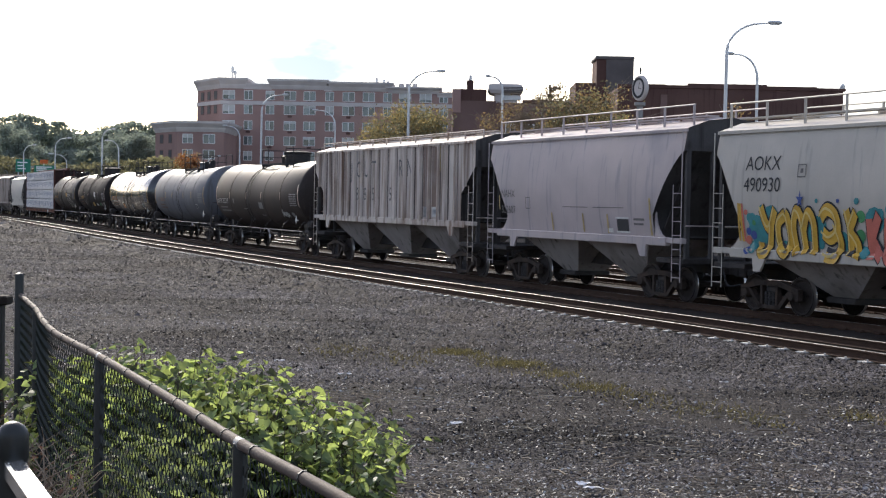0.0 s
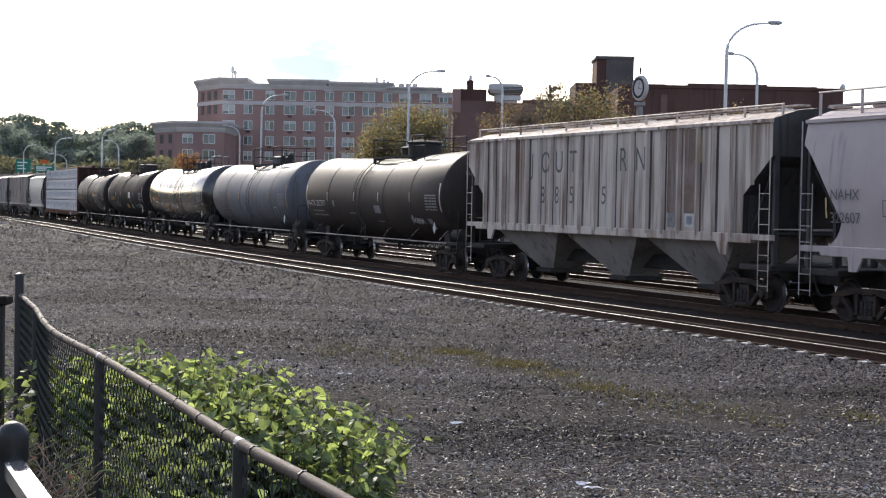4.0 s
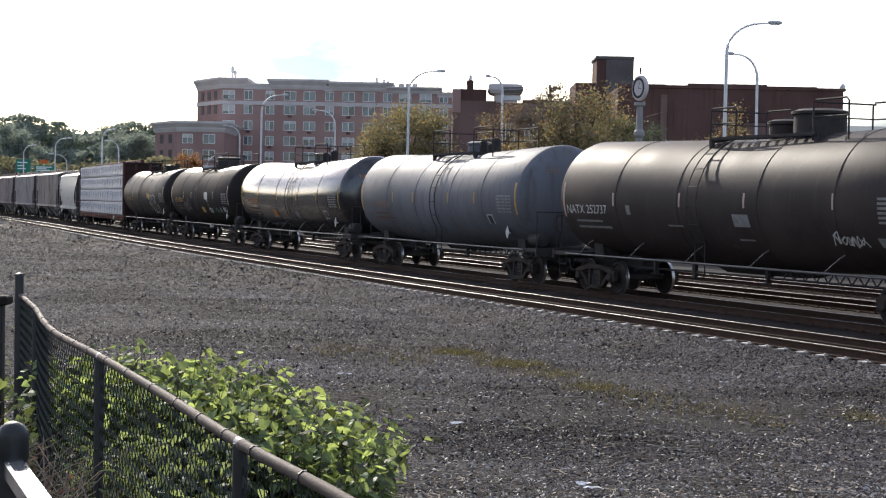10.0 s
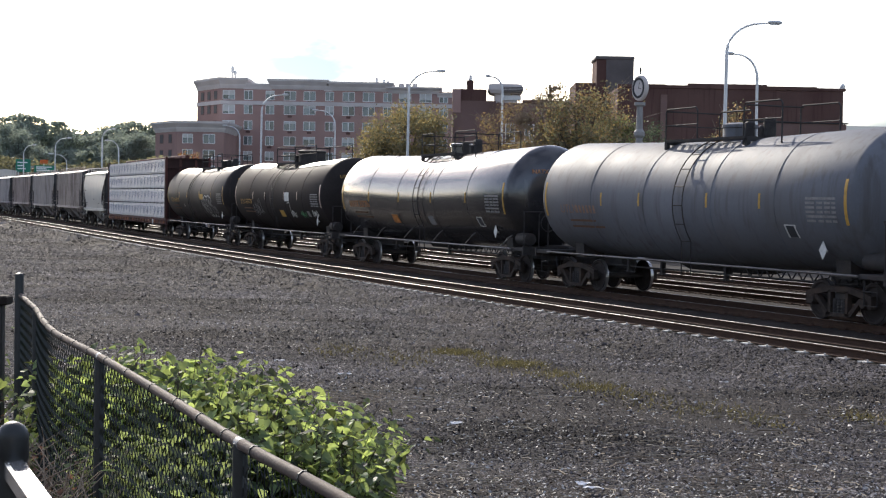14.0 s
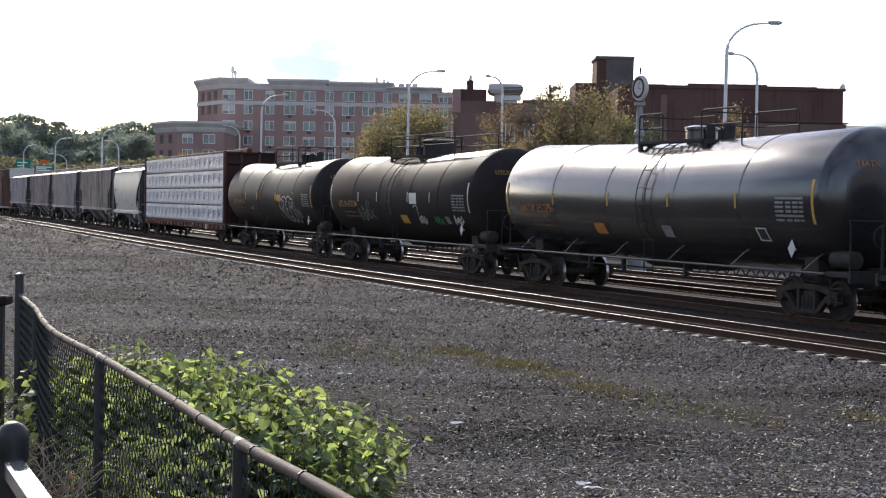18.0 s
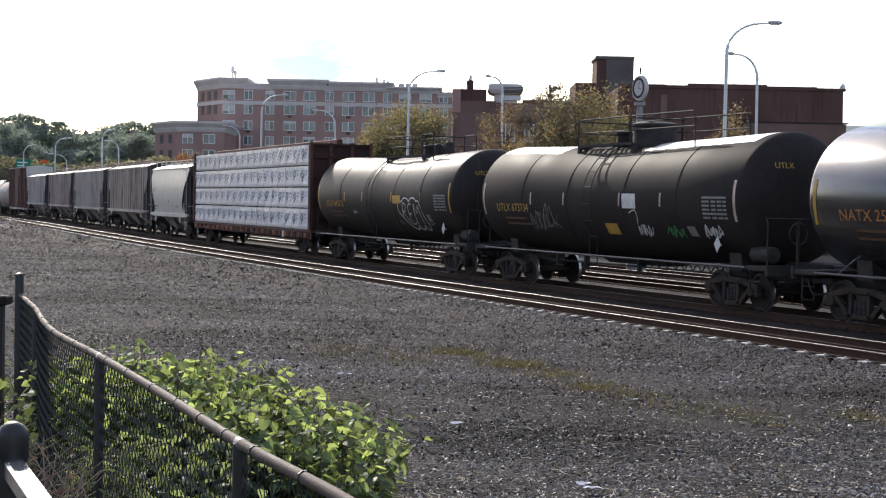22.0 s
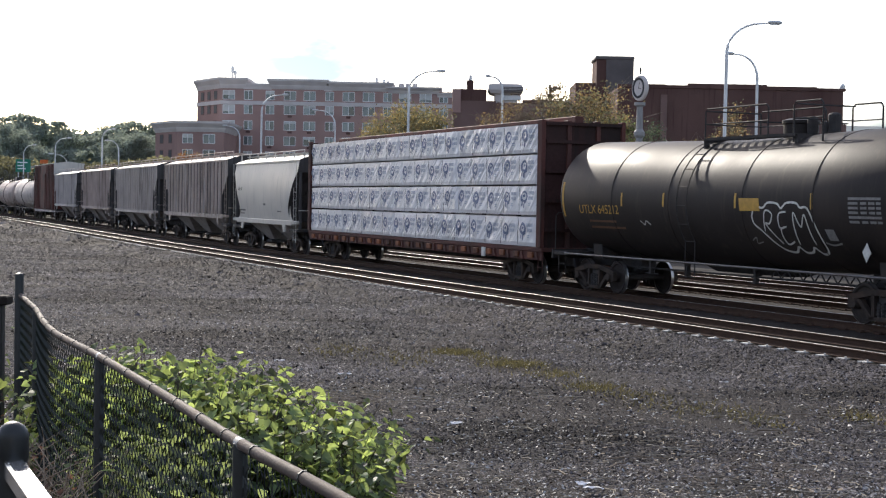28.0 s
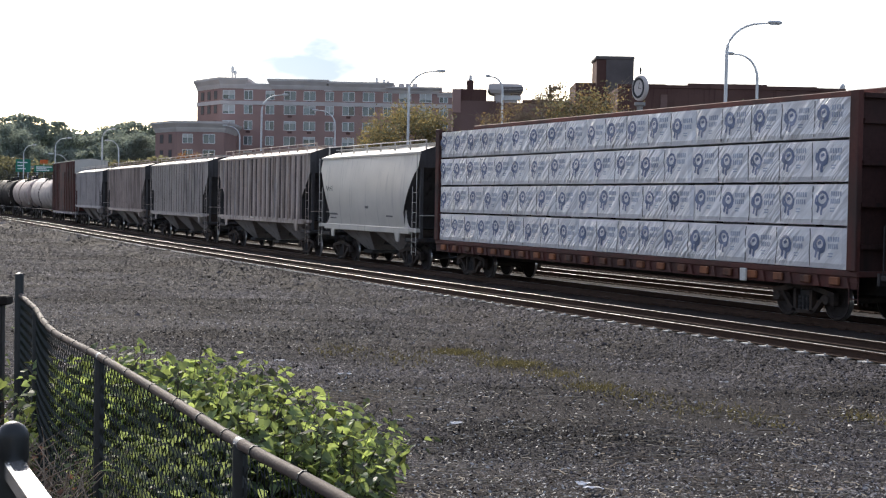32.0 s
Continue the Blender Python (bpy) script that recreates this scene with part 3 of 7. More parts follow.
def tank_car(label, half, paint, number, ink, ladder_x, number_x=-6.9, tall=False, strips=(), plaques=(), tags=(), strip_mat=None, bonnet=None, plat=None, R=1.63, zmid=2.58, detail=True, plain_end="", glints=()):
    """A tank car: half is half the straight length of its shell, which slopes down to its middle."""
    zc = zmid

    def axis(x):
        return zmid + 0.022 * (math.hypot(x, 0.25) - 0.25)
    car = thing("tank_car", label, "tank car", "freight train")
    head = 0.62
    prof = []
    for i in range(9):
        a = math.pi / 2 * i / 8
        prof.append((-half - head * math.cos(a) ** 1.25, R * math.sin(a) ** 0.7 + 0.001))
    seams = (-half * 0.6, -half * 0.2, half * 0.25, half * 0.62)
    for x in seams:
        prof += [(x - 0.03, R), (x - 0.015, R + 0.012), (x + 0.015, R + 0.012), (x + 0.03, R)]
    prof += [(-x, r) for x, r in reversed(prof[:9])]
    body = sorted(prof + [(x, R) for x in (-0.5, -0.25, 0.0, 0.25, 0.5)])
    rings = [[(x, r * math.cos(2 * math.pi * k / 64), axis(x) + r * math.sin(2 * math.pi * k / 64)) for k in range(64)] for x, r in body]
    part("tank_shell", Geo().loft(rings), paint, car, smooth=True)

    def on(x, z, lift=0.008):
        d = min(max(z - axis(x), -R), R)
        return (x, -math.sqrt(max((R + lift) ** 2 - d * d, 0.0001)), z)
    # metallic strips laid along the top of a dusty shell as its sun glint
    for x0, x1 in glints:
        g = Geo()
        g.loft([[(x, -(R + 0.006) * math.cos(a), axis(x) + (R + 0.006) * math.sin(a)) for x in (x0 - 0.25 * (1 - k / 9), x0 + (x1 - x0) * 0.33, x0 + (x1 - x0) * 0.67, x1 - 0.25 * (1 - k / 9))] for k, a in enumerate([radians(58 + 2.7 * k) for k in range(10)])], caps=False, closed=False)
        part("bare_band", g, P_GLINT, car, "metallic strip imitating the sun glint along the top", smooth=True)
    # under frame
    for q in (-1, 1):
        part("draft_sill", Geo().box(min(q * (half - 2.3), q * (half + 1.0)), max(q * (half - 2.3), q * (half + 1.0)), -0.25, 0.25, 0.72, 1.2, 0.03), M_BLACK, car)
        part("saddle", Geo().loft([[(q * (half - 1.25), y, 0.95) for y in (-0.9, 0.9)] + [(q * (half - 1.25), y, 1.5) for y in (0.95, -0.95)], [(q * (half - 0.75), y, 0.95) for y in (-0.9, 0.9)] + [(q * (half - 0.75), y, 1.5) for y in (0.95, -0.95)]]), M_BLACK, car)
        part("end_platform", Geo().box(min(q * (half + 0.05), q * (half + 0.95)), max(q * (half + 0.05), q * (half + 0.95)), -1.38, 1.38, 1.0, 1.12, 0.02).box(q * (half + 0.92) - 0.04, q * (half + 0.92) + 0.04, -1.4, 1.4, 0.9, 1.16), M_BLACK, car)
        for y in (-1.33, 1.33):
            rail = [(q * (half + 0.85), y, 1.1), (q * (half + 0.85), y, 2.15), (q * (half + 0.75), y * 0.98, 2.25), (q * (half + 0.75), y * 0.1, 2.25)]
            part("end_handrail", Geo().tube(rail, 0.02, 6), M_BLACK, car)
            part("corner_step", Geo().tube([(q * (half + 0.2), y, 1.02), (q * (half + 0.2), y, 0.45), (q * (half + 0.62), y, 0.45), (q * (half + 0.62), y, 1.02)], 0.018, 5).tube([(q * (half + 0.2), y, 0.75), (q * (half + 0.62), y, 0.75)], 0.016, 5), M_BLACK, car)
    for y in (-1.42, 1.42):
        part("side_rail", Geo().tube([(-half - 0.1, y, 1.07), (half + 0.1, y, 1.07)], 0.03, 8), M_WORN, car, "thin side running rail")
        n = 6 if number.startswith("NATX") else 0
        for i in range(n):
            x = -half + 0.7 + (2 * half - 1.4) * i / (n - 1)
            part("rail_brace", Geo().tube([(x, y, 1.07), (x + 0.45, y * 0.93, 1.42), (x + 0.5, y * 0.86, 1.5)], 0.017, 5), M_WORN, car)
    if detail:
        g = Geo().tube([(-half + 1, -0.5, 0.78), (half - 1, -0.5, 0.80)], 0.028, 5)
        n = int((half - 1.9) / 0.42)
        for i in range(n):
            x = 1.5 + 0.42 * i
            g.tube([(x, -0.5, 0.79), (x + 0.21, -0.5, 1.02)], 0.02, 5).tube([(x + 0.21, -0.5, 1.02), (x + 0.42, -0.5, 0.79)], 0.02, 5)
        for x in (-half * 0.55, -half * 0.3, 0.9):
            g.box(x - 0.05, x + 0.05, -0.56, -0.44, 0.62, 1.05)
            g.tube([(x - 0.3, -0.5, 0.64), (x + 0.35, -0.5, 0.64)], 0.02, 5)
        part("brake_rigging", g, M_BLACK, car)
        part("bottom_skid", Geo().loft([[(x, -0.5 * k, 1.02), (x, 0.5 * k, 1.02), (x, 0.3 * k, z), (x, -0.3 * k, z)] for x, k, z in ((-1.7, 0.7, 0.96), (-1.1, 1.0, 0.84), (1.9, 1.0, 0.84), (2.5, 0.7, 0.96))]), M_BLACK, car, "dark protective skid under the belly")
        part("bottom_outlet", Geo().spin_z([(0.78, 0.09), (0.9, 0.13), (1.0, 0.2), (1.25, 0.3)], 0.3, 0, 14), M_BLACK, car)
        part("brake_reservoir", Geo().spin_x([(half - 0.1, 0.02), (half - 0.05, 0.2), (half + 0.65, 0.2), (half + 0.7, 0.02)], -1.0, 1.38, 14), M_BLACK, car, smooth=True)
        part("brake_wheel", Geo().loft([[(half + 0.98 + dx, -0.55 + r * math.cos(2 * math.pi * k / 16), 1.9 + r * math.sin(2 * math.pi * k / 16)) for k in range(16)] for dx, r in ((0, 0.28), (0.03, 0.26), (0.0, 0.24), (-0.03, 0.26), (0, 0.28))], caps=False).tube([(half + 0.98, -0.55, 1.1), (half + 0.98, -0.55, 2.2)], 0.03, 6), M_BLACK, car)
    # top works: manway, platform and railings
    zt = zc + R
    pa, pb, pc, pd = plat or (ladder_x - 1.6, ladder_x - 0.1, ladder_x + 1.2, ladder_x + 3.0)
    px0, px1, pm = pa, pc + 0.1, (pb + pc) / 2
    wd = 0.85
    man = part("manway", Geo().spin_z([(zt - 0.12, 0.42), (zt + 0.3, 0.42), (zt + 0.33, 0.46), (zt + 0.4, 0.46), (zt + 0.45, 0.3), (zt + 0.47, 0.02)], pm - 0.35 if bonnet is None else bonnet - 1.3, 0, 18), paint, car, smooth=True)
    if bonnet is not None:
        part("valve_housing", Geo().spin_z([(zt - 0.1, 0.62), (zt + 0.5, 0.62), (zt + 0.52, 0.68), (zt + 0.58, 0.68), (zt + 0.64, 0.5), (zt + 0.66, 0.05)], bonnet, 0, 24), M_BLACK, car, "dark round valve housing", smooth=True)
    else:
        for k, (dx, r, hh) in enumerate(((0.25, 0.13, 0.42), (0.6, 0.1, 0.3), (0.75, 0.16, 0.5))):
            part("valve", Geo().spin_z([(zt - 0.1, r), (zt + hh, r), (zt + hh + 0.05, r * 0.6), (zt + hh + 0.06, 0.01)], pm + dx, 0.12 * (k - 1), 12), M_BLACK, car)
    g = Geo()
    for y in (-wd, -wd + 0.3, wd - 0.3, wd):
        g.box(px0, px1, y - 0.03, y + 0.03, zt - 0.02, zt + 0.05)
    for i in range(12):
        x = px0 + (px1 - px0) * i / 11
        g.box(x - 0.025, x + 0.025, -wd, -wd + 0.3, zt - 0.01, zt + 0.04).box(x - 0.025, x + 0.025, wd - 0.3, wd, zt - 0.01, zt + 0.04)
    for x in (px0, px1):
        g.box(x - 0.04, x + 0.04, -wd, wd, zt - 0.08, zt + 0.03)
        for y in (-wd + 0.05, wd - 0.05):
            g.box(x - 0.06, x + 0.06, y - 0.05, y + 0.05, axis(x) + math.sqrt(R * R - wd * wd) - 0.05, zt)
    part("top_platform", g, M_BLACK, car, "dark open-grate walkway")
    h = 0.78 if not tall else 0.86
    for y in (-wd, wd):
        for a, b in ((pa, pb), (pc, pd)):
            lo = zt if b <= px1 else axis(b) + math.sqrt(R * R - wd * wd)
            part("railing", Geo().tube([(a, y, lo), (a, y, zt + h - 0.08), (a + 0.08, y, zt + h), (b - 0.08, y, zt + h), (b, y, zt + h - 0.08), (b, y, lo)], 0.024, 6).tube([(a, y, zt + h * 0.5), (b, y, zt + h * 0.5)], 0.017, 5), M_BLACK, car)
    for x in (px0, px1):
        part("railing", Geo().tube([(x, -wd, zt + h - 0.05), (x, wd, zt + h - 0.05)], 0.022, 6).tube([(x, -wd, zt + h * 0.5), (x, wd, zt + h * 0.5)], 0.016, 5), M_BLACK, car)
    # ladder follows the shell
    for side in (-1, 1):
        g = Geo()
        ang = [radians(a) for a in range(-34, 82, 8)]
        for q in (-0.22, 0.22):
            g.tube([(ladder_x + q, side * (R + 0.1) * math.cos(a), zc + (R + 0.1) * math.sin(a)) for a in ang] , 0.017, 5)
            g.tube([(ladder_x + q, side * (R + 0.1) * math.cos(ang[0]), zc + (R + 0.1) * math.sin(ang[0])), (ladder_x + q, side * 1.42, 0.75)], 0.017, 5)
        for a in ang[::2]:
            g.tube([(ladder_x - 0.22, side * (R + 0.1) * math.cos(a), zc + (R + 0.1) * math.sin(a)), (ladder_x + 0.22, side * (R + 0.1) * math.cos(a), zc + (R + 0.1) * math.sin(a))], 0.015, 5)
        part("ladder", g, M_BLACK, car)
    # markings
    sm = strip_mat or M_REFL
    for x in strips:
        g = Geo()
        patch(g, x - 0.04, x + 0.04, 2.48, 2.84, on)
        part("reflective_strip", g, sm, car)
    for x in (-half + 0.12, half - 0.12):
        g = Geo()
        patch(g, x - 0.05, x + 0.05, 2.15, 3.15, on, rows=8)
        part("reflective_strip", g, sm, car)
    if number:
        lettering("reporting_mark", number, 0.25, ink, car, lambda x, z: on(number_x + x * 1.1, 2.26 + z), "painted car number")
        g = Geo()
        for j, w in ((0, 1.5), (1, 1.9)):
            patch(g, number_x + 0.45, number_x + 0.45 + w, 2.02 - j * 0.17, 2.08 - j * 0.17, on, rows=1)
        part("small_print", g, M_DIM if ink is M_WHITE else M_OCHRE, car)
        lettering("end_mark", number.split()[0], 0.14, M_DIM if ink is M_WHITE else ink, car, lambda x, z: (half + head * max(0.05, 1 - (math.hypot(-0.9 + x, 3.45 + z - axis(half)) / R) ** 2.86) ** 0.625 + 0.02, -0.9 + x, 3.45 + z))
    tx = half - 1.5
    g = Geo()
    for j in range(6):
        for (a, b) in ((0, 0.32), (0.4, 0.6), (0.66, 0.86), (0.9, 1.05)) if j not in (0, 4) else ((0, 1.05),):
            patch(g, tx + a, tx + b, 2.70 - j * 0.1, 2.755 - j * 0.1, on, rows=1)
    part("data_panel", g, M_DIM, car, "stencilled data table")
    for kind, x0, x1, z0, z1, mat in plaques:
        g = Geo()
        patch(g, x0, x1, z0, z1, lambda x, z: on(x, z, 0.014), lean=-0.05)
        part(kind, g, mat, car)
    dx = half - 1.18
    g = Geo()
    c = [(dx, 1.79), (dx + 0.14, 1.58), (dx, 1.37), (dx - 0.14, 1.58)]
    g.slab([(x, -1.36, z) for x, z in c], (0, 0.012, 0)).tube([(dx, -1.35, 1.56), (dx, -1.24, 1.56)], 0.03, 6)
    part("hazard_placard", g, M_WHITE, car, "white diamond placard")
    for pts, w, mat in tags:
        g = Geo()
        stroke(g, wavy(pts), w, on)
        part("graffiti", g, mat, car, "sprayed graffiti scrawl")
    add_trucks(car, half - 1.0)
    add_couplers(car, half + 0.95)
    return car


def hopper_body(car, L, H, zb, yside, cut, paint, ridge=0.34, eave=0.0, arc=False):
    """The bin of a covered hopper: full length at its eaves, its ends cut away below."""
    g = Geo()
    hl = L / 2
    xs = []
    n = 10
    for i in range(n + 1):
        t = i / n
        # the ends slope inwards below the shoulder
        x = hl - cut * t
        if arc:
            low = H - 0.55 - (H - 0.55 - zb - 0.6) * t ** 1.25
        else:
            low = H - 0.85 - (H - 0.85 - zb - 0.95) * t
        xs.append((x, low))
    xs.append((hl - cut - 0.02, zb))
    both = [(-x, lo) for x, lo in xs] + [(x, lo) for x, lo in reversed(xs)]
    rings = []
    for x, lo in both:
        side = [(yside(lo + (H - lo) * k / 6), lo + (H - lo) * k / 6) for k in range(7)]
        ring = [(x, -y, z) for y, z in side] + [(x, -yside(H) - eave, H + 0.015), (x, -0.75, H + ridge * 0.72), (x, 0.0, H + ridge), (x, 0.75, H + ridge * 0.72), (x, yside(H) + eave, H + 0.015)] + [(x, y, z) for y, z in reversed(side)]
        rings.append(ring)
    g.loft(rings)
    b = part("bin", g, paint, car, smooth=True)
    # end faces take a darker colour that holds their shade and soot
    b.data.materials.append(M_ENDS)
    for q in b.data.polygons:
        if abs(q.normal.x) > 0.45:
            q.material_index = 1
    return b


def hopper_car(label, L, H, paint, trim, ribs=0, number="", arc=False, bays=3, zb=1.5, group="freight train", cut=1.5, rails=True, number_pos=None, ink=None, plaques=(), top_w=1.5, detail=True, rail_z=0.46, rib_at=(), rib_shade=(0.24, 0.30, 0.20, 0.27)):
    car = thing("hopper_car", label, "hopper car", group)
    hl = L / 2
    if arc:
        def yside(z):
            return 1.36 + 0.19 * math.sin(math.pi * min(1.0, max(0.0, (z - zb + 0.3) / (H - zb + 0.3))))
    else:
        def yside(z):
            return top_w - 0.045
    hopper_body(car, L - 0.1, H, zb, yside, cut, paint, eave=0.05, arc=arc)
    part("eave_rim", Geo().box(-hl + 0.03, hl - 0.03, -yside(H) - 0.07, -yside(H) - 0.0, H - 0.06, H + 0.02).box(-hl + 0.03, hl - 0.03, yside(H), yside(H) + 0.07, H - 0.06, H + 0.02), trim, car)
    for y in (-1, 1):
        part("side_sill", Geo().box(-hl + 0.75, hl - 0.75, min(y * 1.36, y * 1.52), max(y * 1.36, y * 1.52), zb - 0.2, zb + 0.03, 0.02).box(-hl, -hl + 0.8, min(y * 1.36, y * 1.5), max(y * 1.36, y * 1.5), zb - 0.12, zb + 0.02, 0.015).box(hl - 0.8, hl, min(y * 1.36, y * 1.5), max(y * 1.36, y * 1.5), zb - 0.12, zb + 0.02, 0.015), trim, car)
        for q in (-1, 1):
            part("jacking_pad", Geo().slab([(q * (hl - 2.2), y * 1.47, zb - 0.18), (q * (hl - 1.7), y * 1.47, zb - 0.18), (q * (hl - 1.75), y * 1.47, zb - 0.5), (q * (hl - 2.0), y * 1.47, zb - 0.5)], (0, y * 0.06, 0)), trim, car)
    if ribs:
        for y in (-1, 1):
            for i in range(ribs):
                x = rib_at[i] if rib_at else -hl + 0.75 + (L - 1.5) * i / (ribs - 1)
                edge = hl - abs(x)
                lo = zb if edge >= cut + 0.05 else H - 0.85 - (H - 0.85 - zb - 0.95) * max(0, edge - 0.05) / cut
                yy = y * (top_w - 0.045)
                part("rib", Geo().loft([[(x - 0.06, yy, z), (x + 0.06, yy, z), (x + 0.035, yy + y * 0.1, z), (x - 0.035, yy + y * 0.1, z)] for z in (lo - 0.06, H - 0.06)]), paint, car)
                # rib shadow and grime painted as dark strips, every third in rust
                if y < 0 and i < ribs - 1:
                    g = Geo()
                    k = min(rib_shade[i % 4], (L - 1.5) / (ribs - 1) - 0.17)
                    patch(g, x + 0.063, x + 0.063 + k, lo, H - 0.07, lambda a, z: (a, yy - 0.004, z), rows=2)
                    part("grime_streak", g, P_RIBSHADE if i % 3 else M_RUSTY, car)
    # bins below the sill
    span = L - 2 * cut - 1.0
    for i in range(bays):
        x0 = -span / 2 + span * i / bays
        x1 = x0 + span / bays
        c = (x0 + x1) / 2
        g = Geo().loft([[(x0 + 0.03, -1.3, zb - 0.05), (x1 - 0.03, -1.3, zb - 0.05), (x1 - 0.03, 1.3, zb - 0.05), (x0 + 0.03, 1.3, zb - 0.05)], [(c - 0.42, -0.45, 0.5), (c + 0.42, -0.45, 0.5), (c + 0.42, 0.45, 0.5), (c - 0.42, 0.45, 0.5)]])
        ch = part("discharge_chute", g, P_CHUTE, car, "sloping discharge chute")
        part("outlet_gate", Geo().box(c - 0.5, c + 0.5, -0.6, 0.6, 0.36, 0.5, 0.02), M_BLACK, ch)
    part("centre_sill", Geo().box(-hl, hl, -0.22, 0.22, 0.75, 1.15, 0.02), M_BLACK, car)
    if arc:
        # rounded gussets where the side meets the sill
        for y in (-1, 1):
            for q in (-1, 1):
                ring = [(hl - cut - 0.05, zb - 0.02), (hl - cut - 0.05, zb + 0.74)] + [(hl - cut + 0.62 * (1 - math.cos(a)), zb + 0.74 * (1 - math.sin(a))) for a in [math.pi / 2 * i / 6 for i in range(7)]] + [(hl - cut + 0.62, zb - 0.02)]
                part("side_gusset", Geo().slab([(q * x, y * 1.40, z) for x, z in ring], (0, y * 0.03, 0)), paint, car)
    # ends
    for q in (-1, 1):
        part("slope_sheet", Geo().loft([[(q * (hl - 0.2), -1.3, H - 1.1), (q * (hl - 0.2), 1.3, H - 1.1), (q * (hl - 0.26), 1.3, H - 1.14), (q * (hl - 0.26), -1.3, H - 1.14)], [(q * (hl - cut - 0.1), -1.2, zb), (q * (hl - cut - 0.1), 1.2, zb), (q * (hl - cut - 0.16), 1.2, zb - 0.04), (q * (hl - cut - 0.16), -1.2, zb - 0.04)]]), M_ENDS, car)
        part("end_platform", Geo().box(min(q * (hl - 1.3), q * hl), max(q * (hl - 1.3), q * hl), -1.45, 1.45, 1.02, 1.16, 0.02), M_BLACK, car)
        for y in (-1.3, -0.55, 0.55, 1.3):
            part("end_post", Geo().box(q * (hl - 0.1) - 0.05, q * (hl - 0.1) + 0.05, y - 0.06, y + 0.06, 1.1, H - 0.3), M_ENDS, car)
        for y in (-1.5, 1.5):
            part("ladder", ladder_geo(q * (hl - 0.24), y * 1.01, 0.55, 3.05, 0.40).tube([(q * (hl - 0.04), y * 1.01, 3.0), (q * (hl - 0.04), y * 1.01, H - 0.02)], 0.018, 5), trim, car, "end ladder with thin rungs")
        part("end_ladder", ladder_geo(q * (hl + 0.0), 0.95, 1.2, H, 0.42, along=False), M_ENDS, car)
        part("end_handrail", Geo().tube([(q * hl, -1.4, 2.0), (q * hl, 1.4, 2.0)], 0.018, 5), trim, car)
    # roof
    for y in (-0.62, 0.62):
        part("running_board", Geo().box(-hl, hl, y - 0.16, y + 0.16, H + 0.34, H + 0.38), trim, car, "grated roof walkway")
    if rails:
        for y in (-1.12, 1.12):
            g = Geo().tube([(-hl + 0.1, y, H + rail_z), (hl - 0.1, y, H + rail_z)], 0.022, 6)
            part("roof_rail", g, trim, car)
            n = int(L / 1.45)
            for i in range(n + 1):
                x = -hl + 0.15 + (L - 0.3) * i / n
                part("stanchion", Geo().box(x - 0.022, x + 0.022, y - 0.025, y + 0.025, H + 0.1, H + rail_z), trim, car)
    if detail:
        for i in range(5):
            x = -hl * 0.75 + hl * 1.5 * i / 4
            part("roof_hatch", Geo().box(x - 0.55, x + 0.55, -0.32, 0.32, H + 0.28, H + 0.4, 0.04), paint, car)
    if number:
        place_y = lambda z: -yside(z) - (0.09 if ribs else 0.012)
        nx, nz, hgt, gap = number_pos
        a, b = number.split("\n") if "\n" in number else (number, "")
        lettering("reporting_mark", a, hgt, ink or M_INK, car, lambda x, z: (nx + x, place_y(nz + z), nz + z), "painted reporting mark")
        if b:
            lettering("car_number", b, hgt, ink or M_INK, car, lambda x, z: (nx - 0.02 + x, place_y(nz - gap + z), nz - gap + z), "painted car number")
    for kind, x0, x1, z0, z1, mat in plaques:
        g = Geo()
        patch(g, x0, x1, z0, z1, lambda x, z: (x, -yside(z) - (0.012 if ribs else 0.014), z), rows=4)
        part(kind, g, mat, car)
    add_trucks(car, hl - 1.75)
    add_couplers(car, hl + 0.02)
    car["half"] = hl
    return car


# car ends: the shade between cars is mixed into the sooty paint
M_ENDS = surf("shaded_sooty_end_paint", (0.075, 0.07, 0.068), 0.75, var=0.3, scale=1.5, fine=16, bump=0.1, dirt=((0.03, 0.026, 0.024), 0.5), streak=0.4, spec=0.2)
P_AOKX = surf("cream_grey_paint", (0.45, 0.405, 0.345), 0.5, var=0.12, scale=0.8, fine=18, bump=0.05, dirt=((0.30, 0.28, 0.25), 0.3), streak=0.3, spec=0.3)
P_NAHX = surf("lilac_grey_paint", (0.43, 0.36, 0.345), 0.55, var=0.10, scale=0.8, fine=18, bump=0.05, dirt=((0.24, 0.23, 0.24), 0.3), streak=0.35, spec=0.3)
P_RIB = surf("weathered_pale_grey_paint", (0.56, 0.485, 0.42), 0.6, var=0.14, scale=0.8, fine=18, bump=0.06, dirt=((0.17, 0.10, 0.065), 0.36), streak=0.6, spec=0.25)
P_737 = surf("dusty_brown_black_paint", (0.044, 0.035, 0.031), 0.55, var=0.3, scale=0.7, fine=16, bump=0.03, dirt=((0.066, 0.05, 0.041), 0.4), streak=0.3, spec=0.09)
P_GREY = surf("slate_grey_paint", (0.128, 0.132, 0.146), 0.62, var=0.2, scale=0.8, fine=14, bump=0.05, dirt=((0.092, 0.088, 0.088), 0.5), streak=0.5, spec=0.22)
P_756 = surf("glossy_black_paint", (0.022, 0.021, 0.022), 0.22, var=0.2, scale=0.7, fine=16, bump=0.006, dirt=((0.034, 0.03, 0.028), 0.3), streak=0.2, spec=0.75, coat=0.2)
P_673 = surf("brown_black_paint", (0.034, 0.029, 0.027), 0.6, var=0.3, scale=0.7, fine=16, bump=0.02, dirt=((0.038, 0.029, 0.025), 0.35), streak=0.25, spec=0.03)
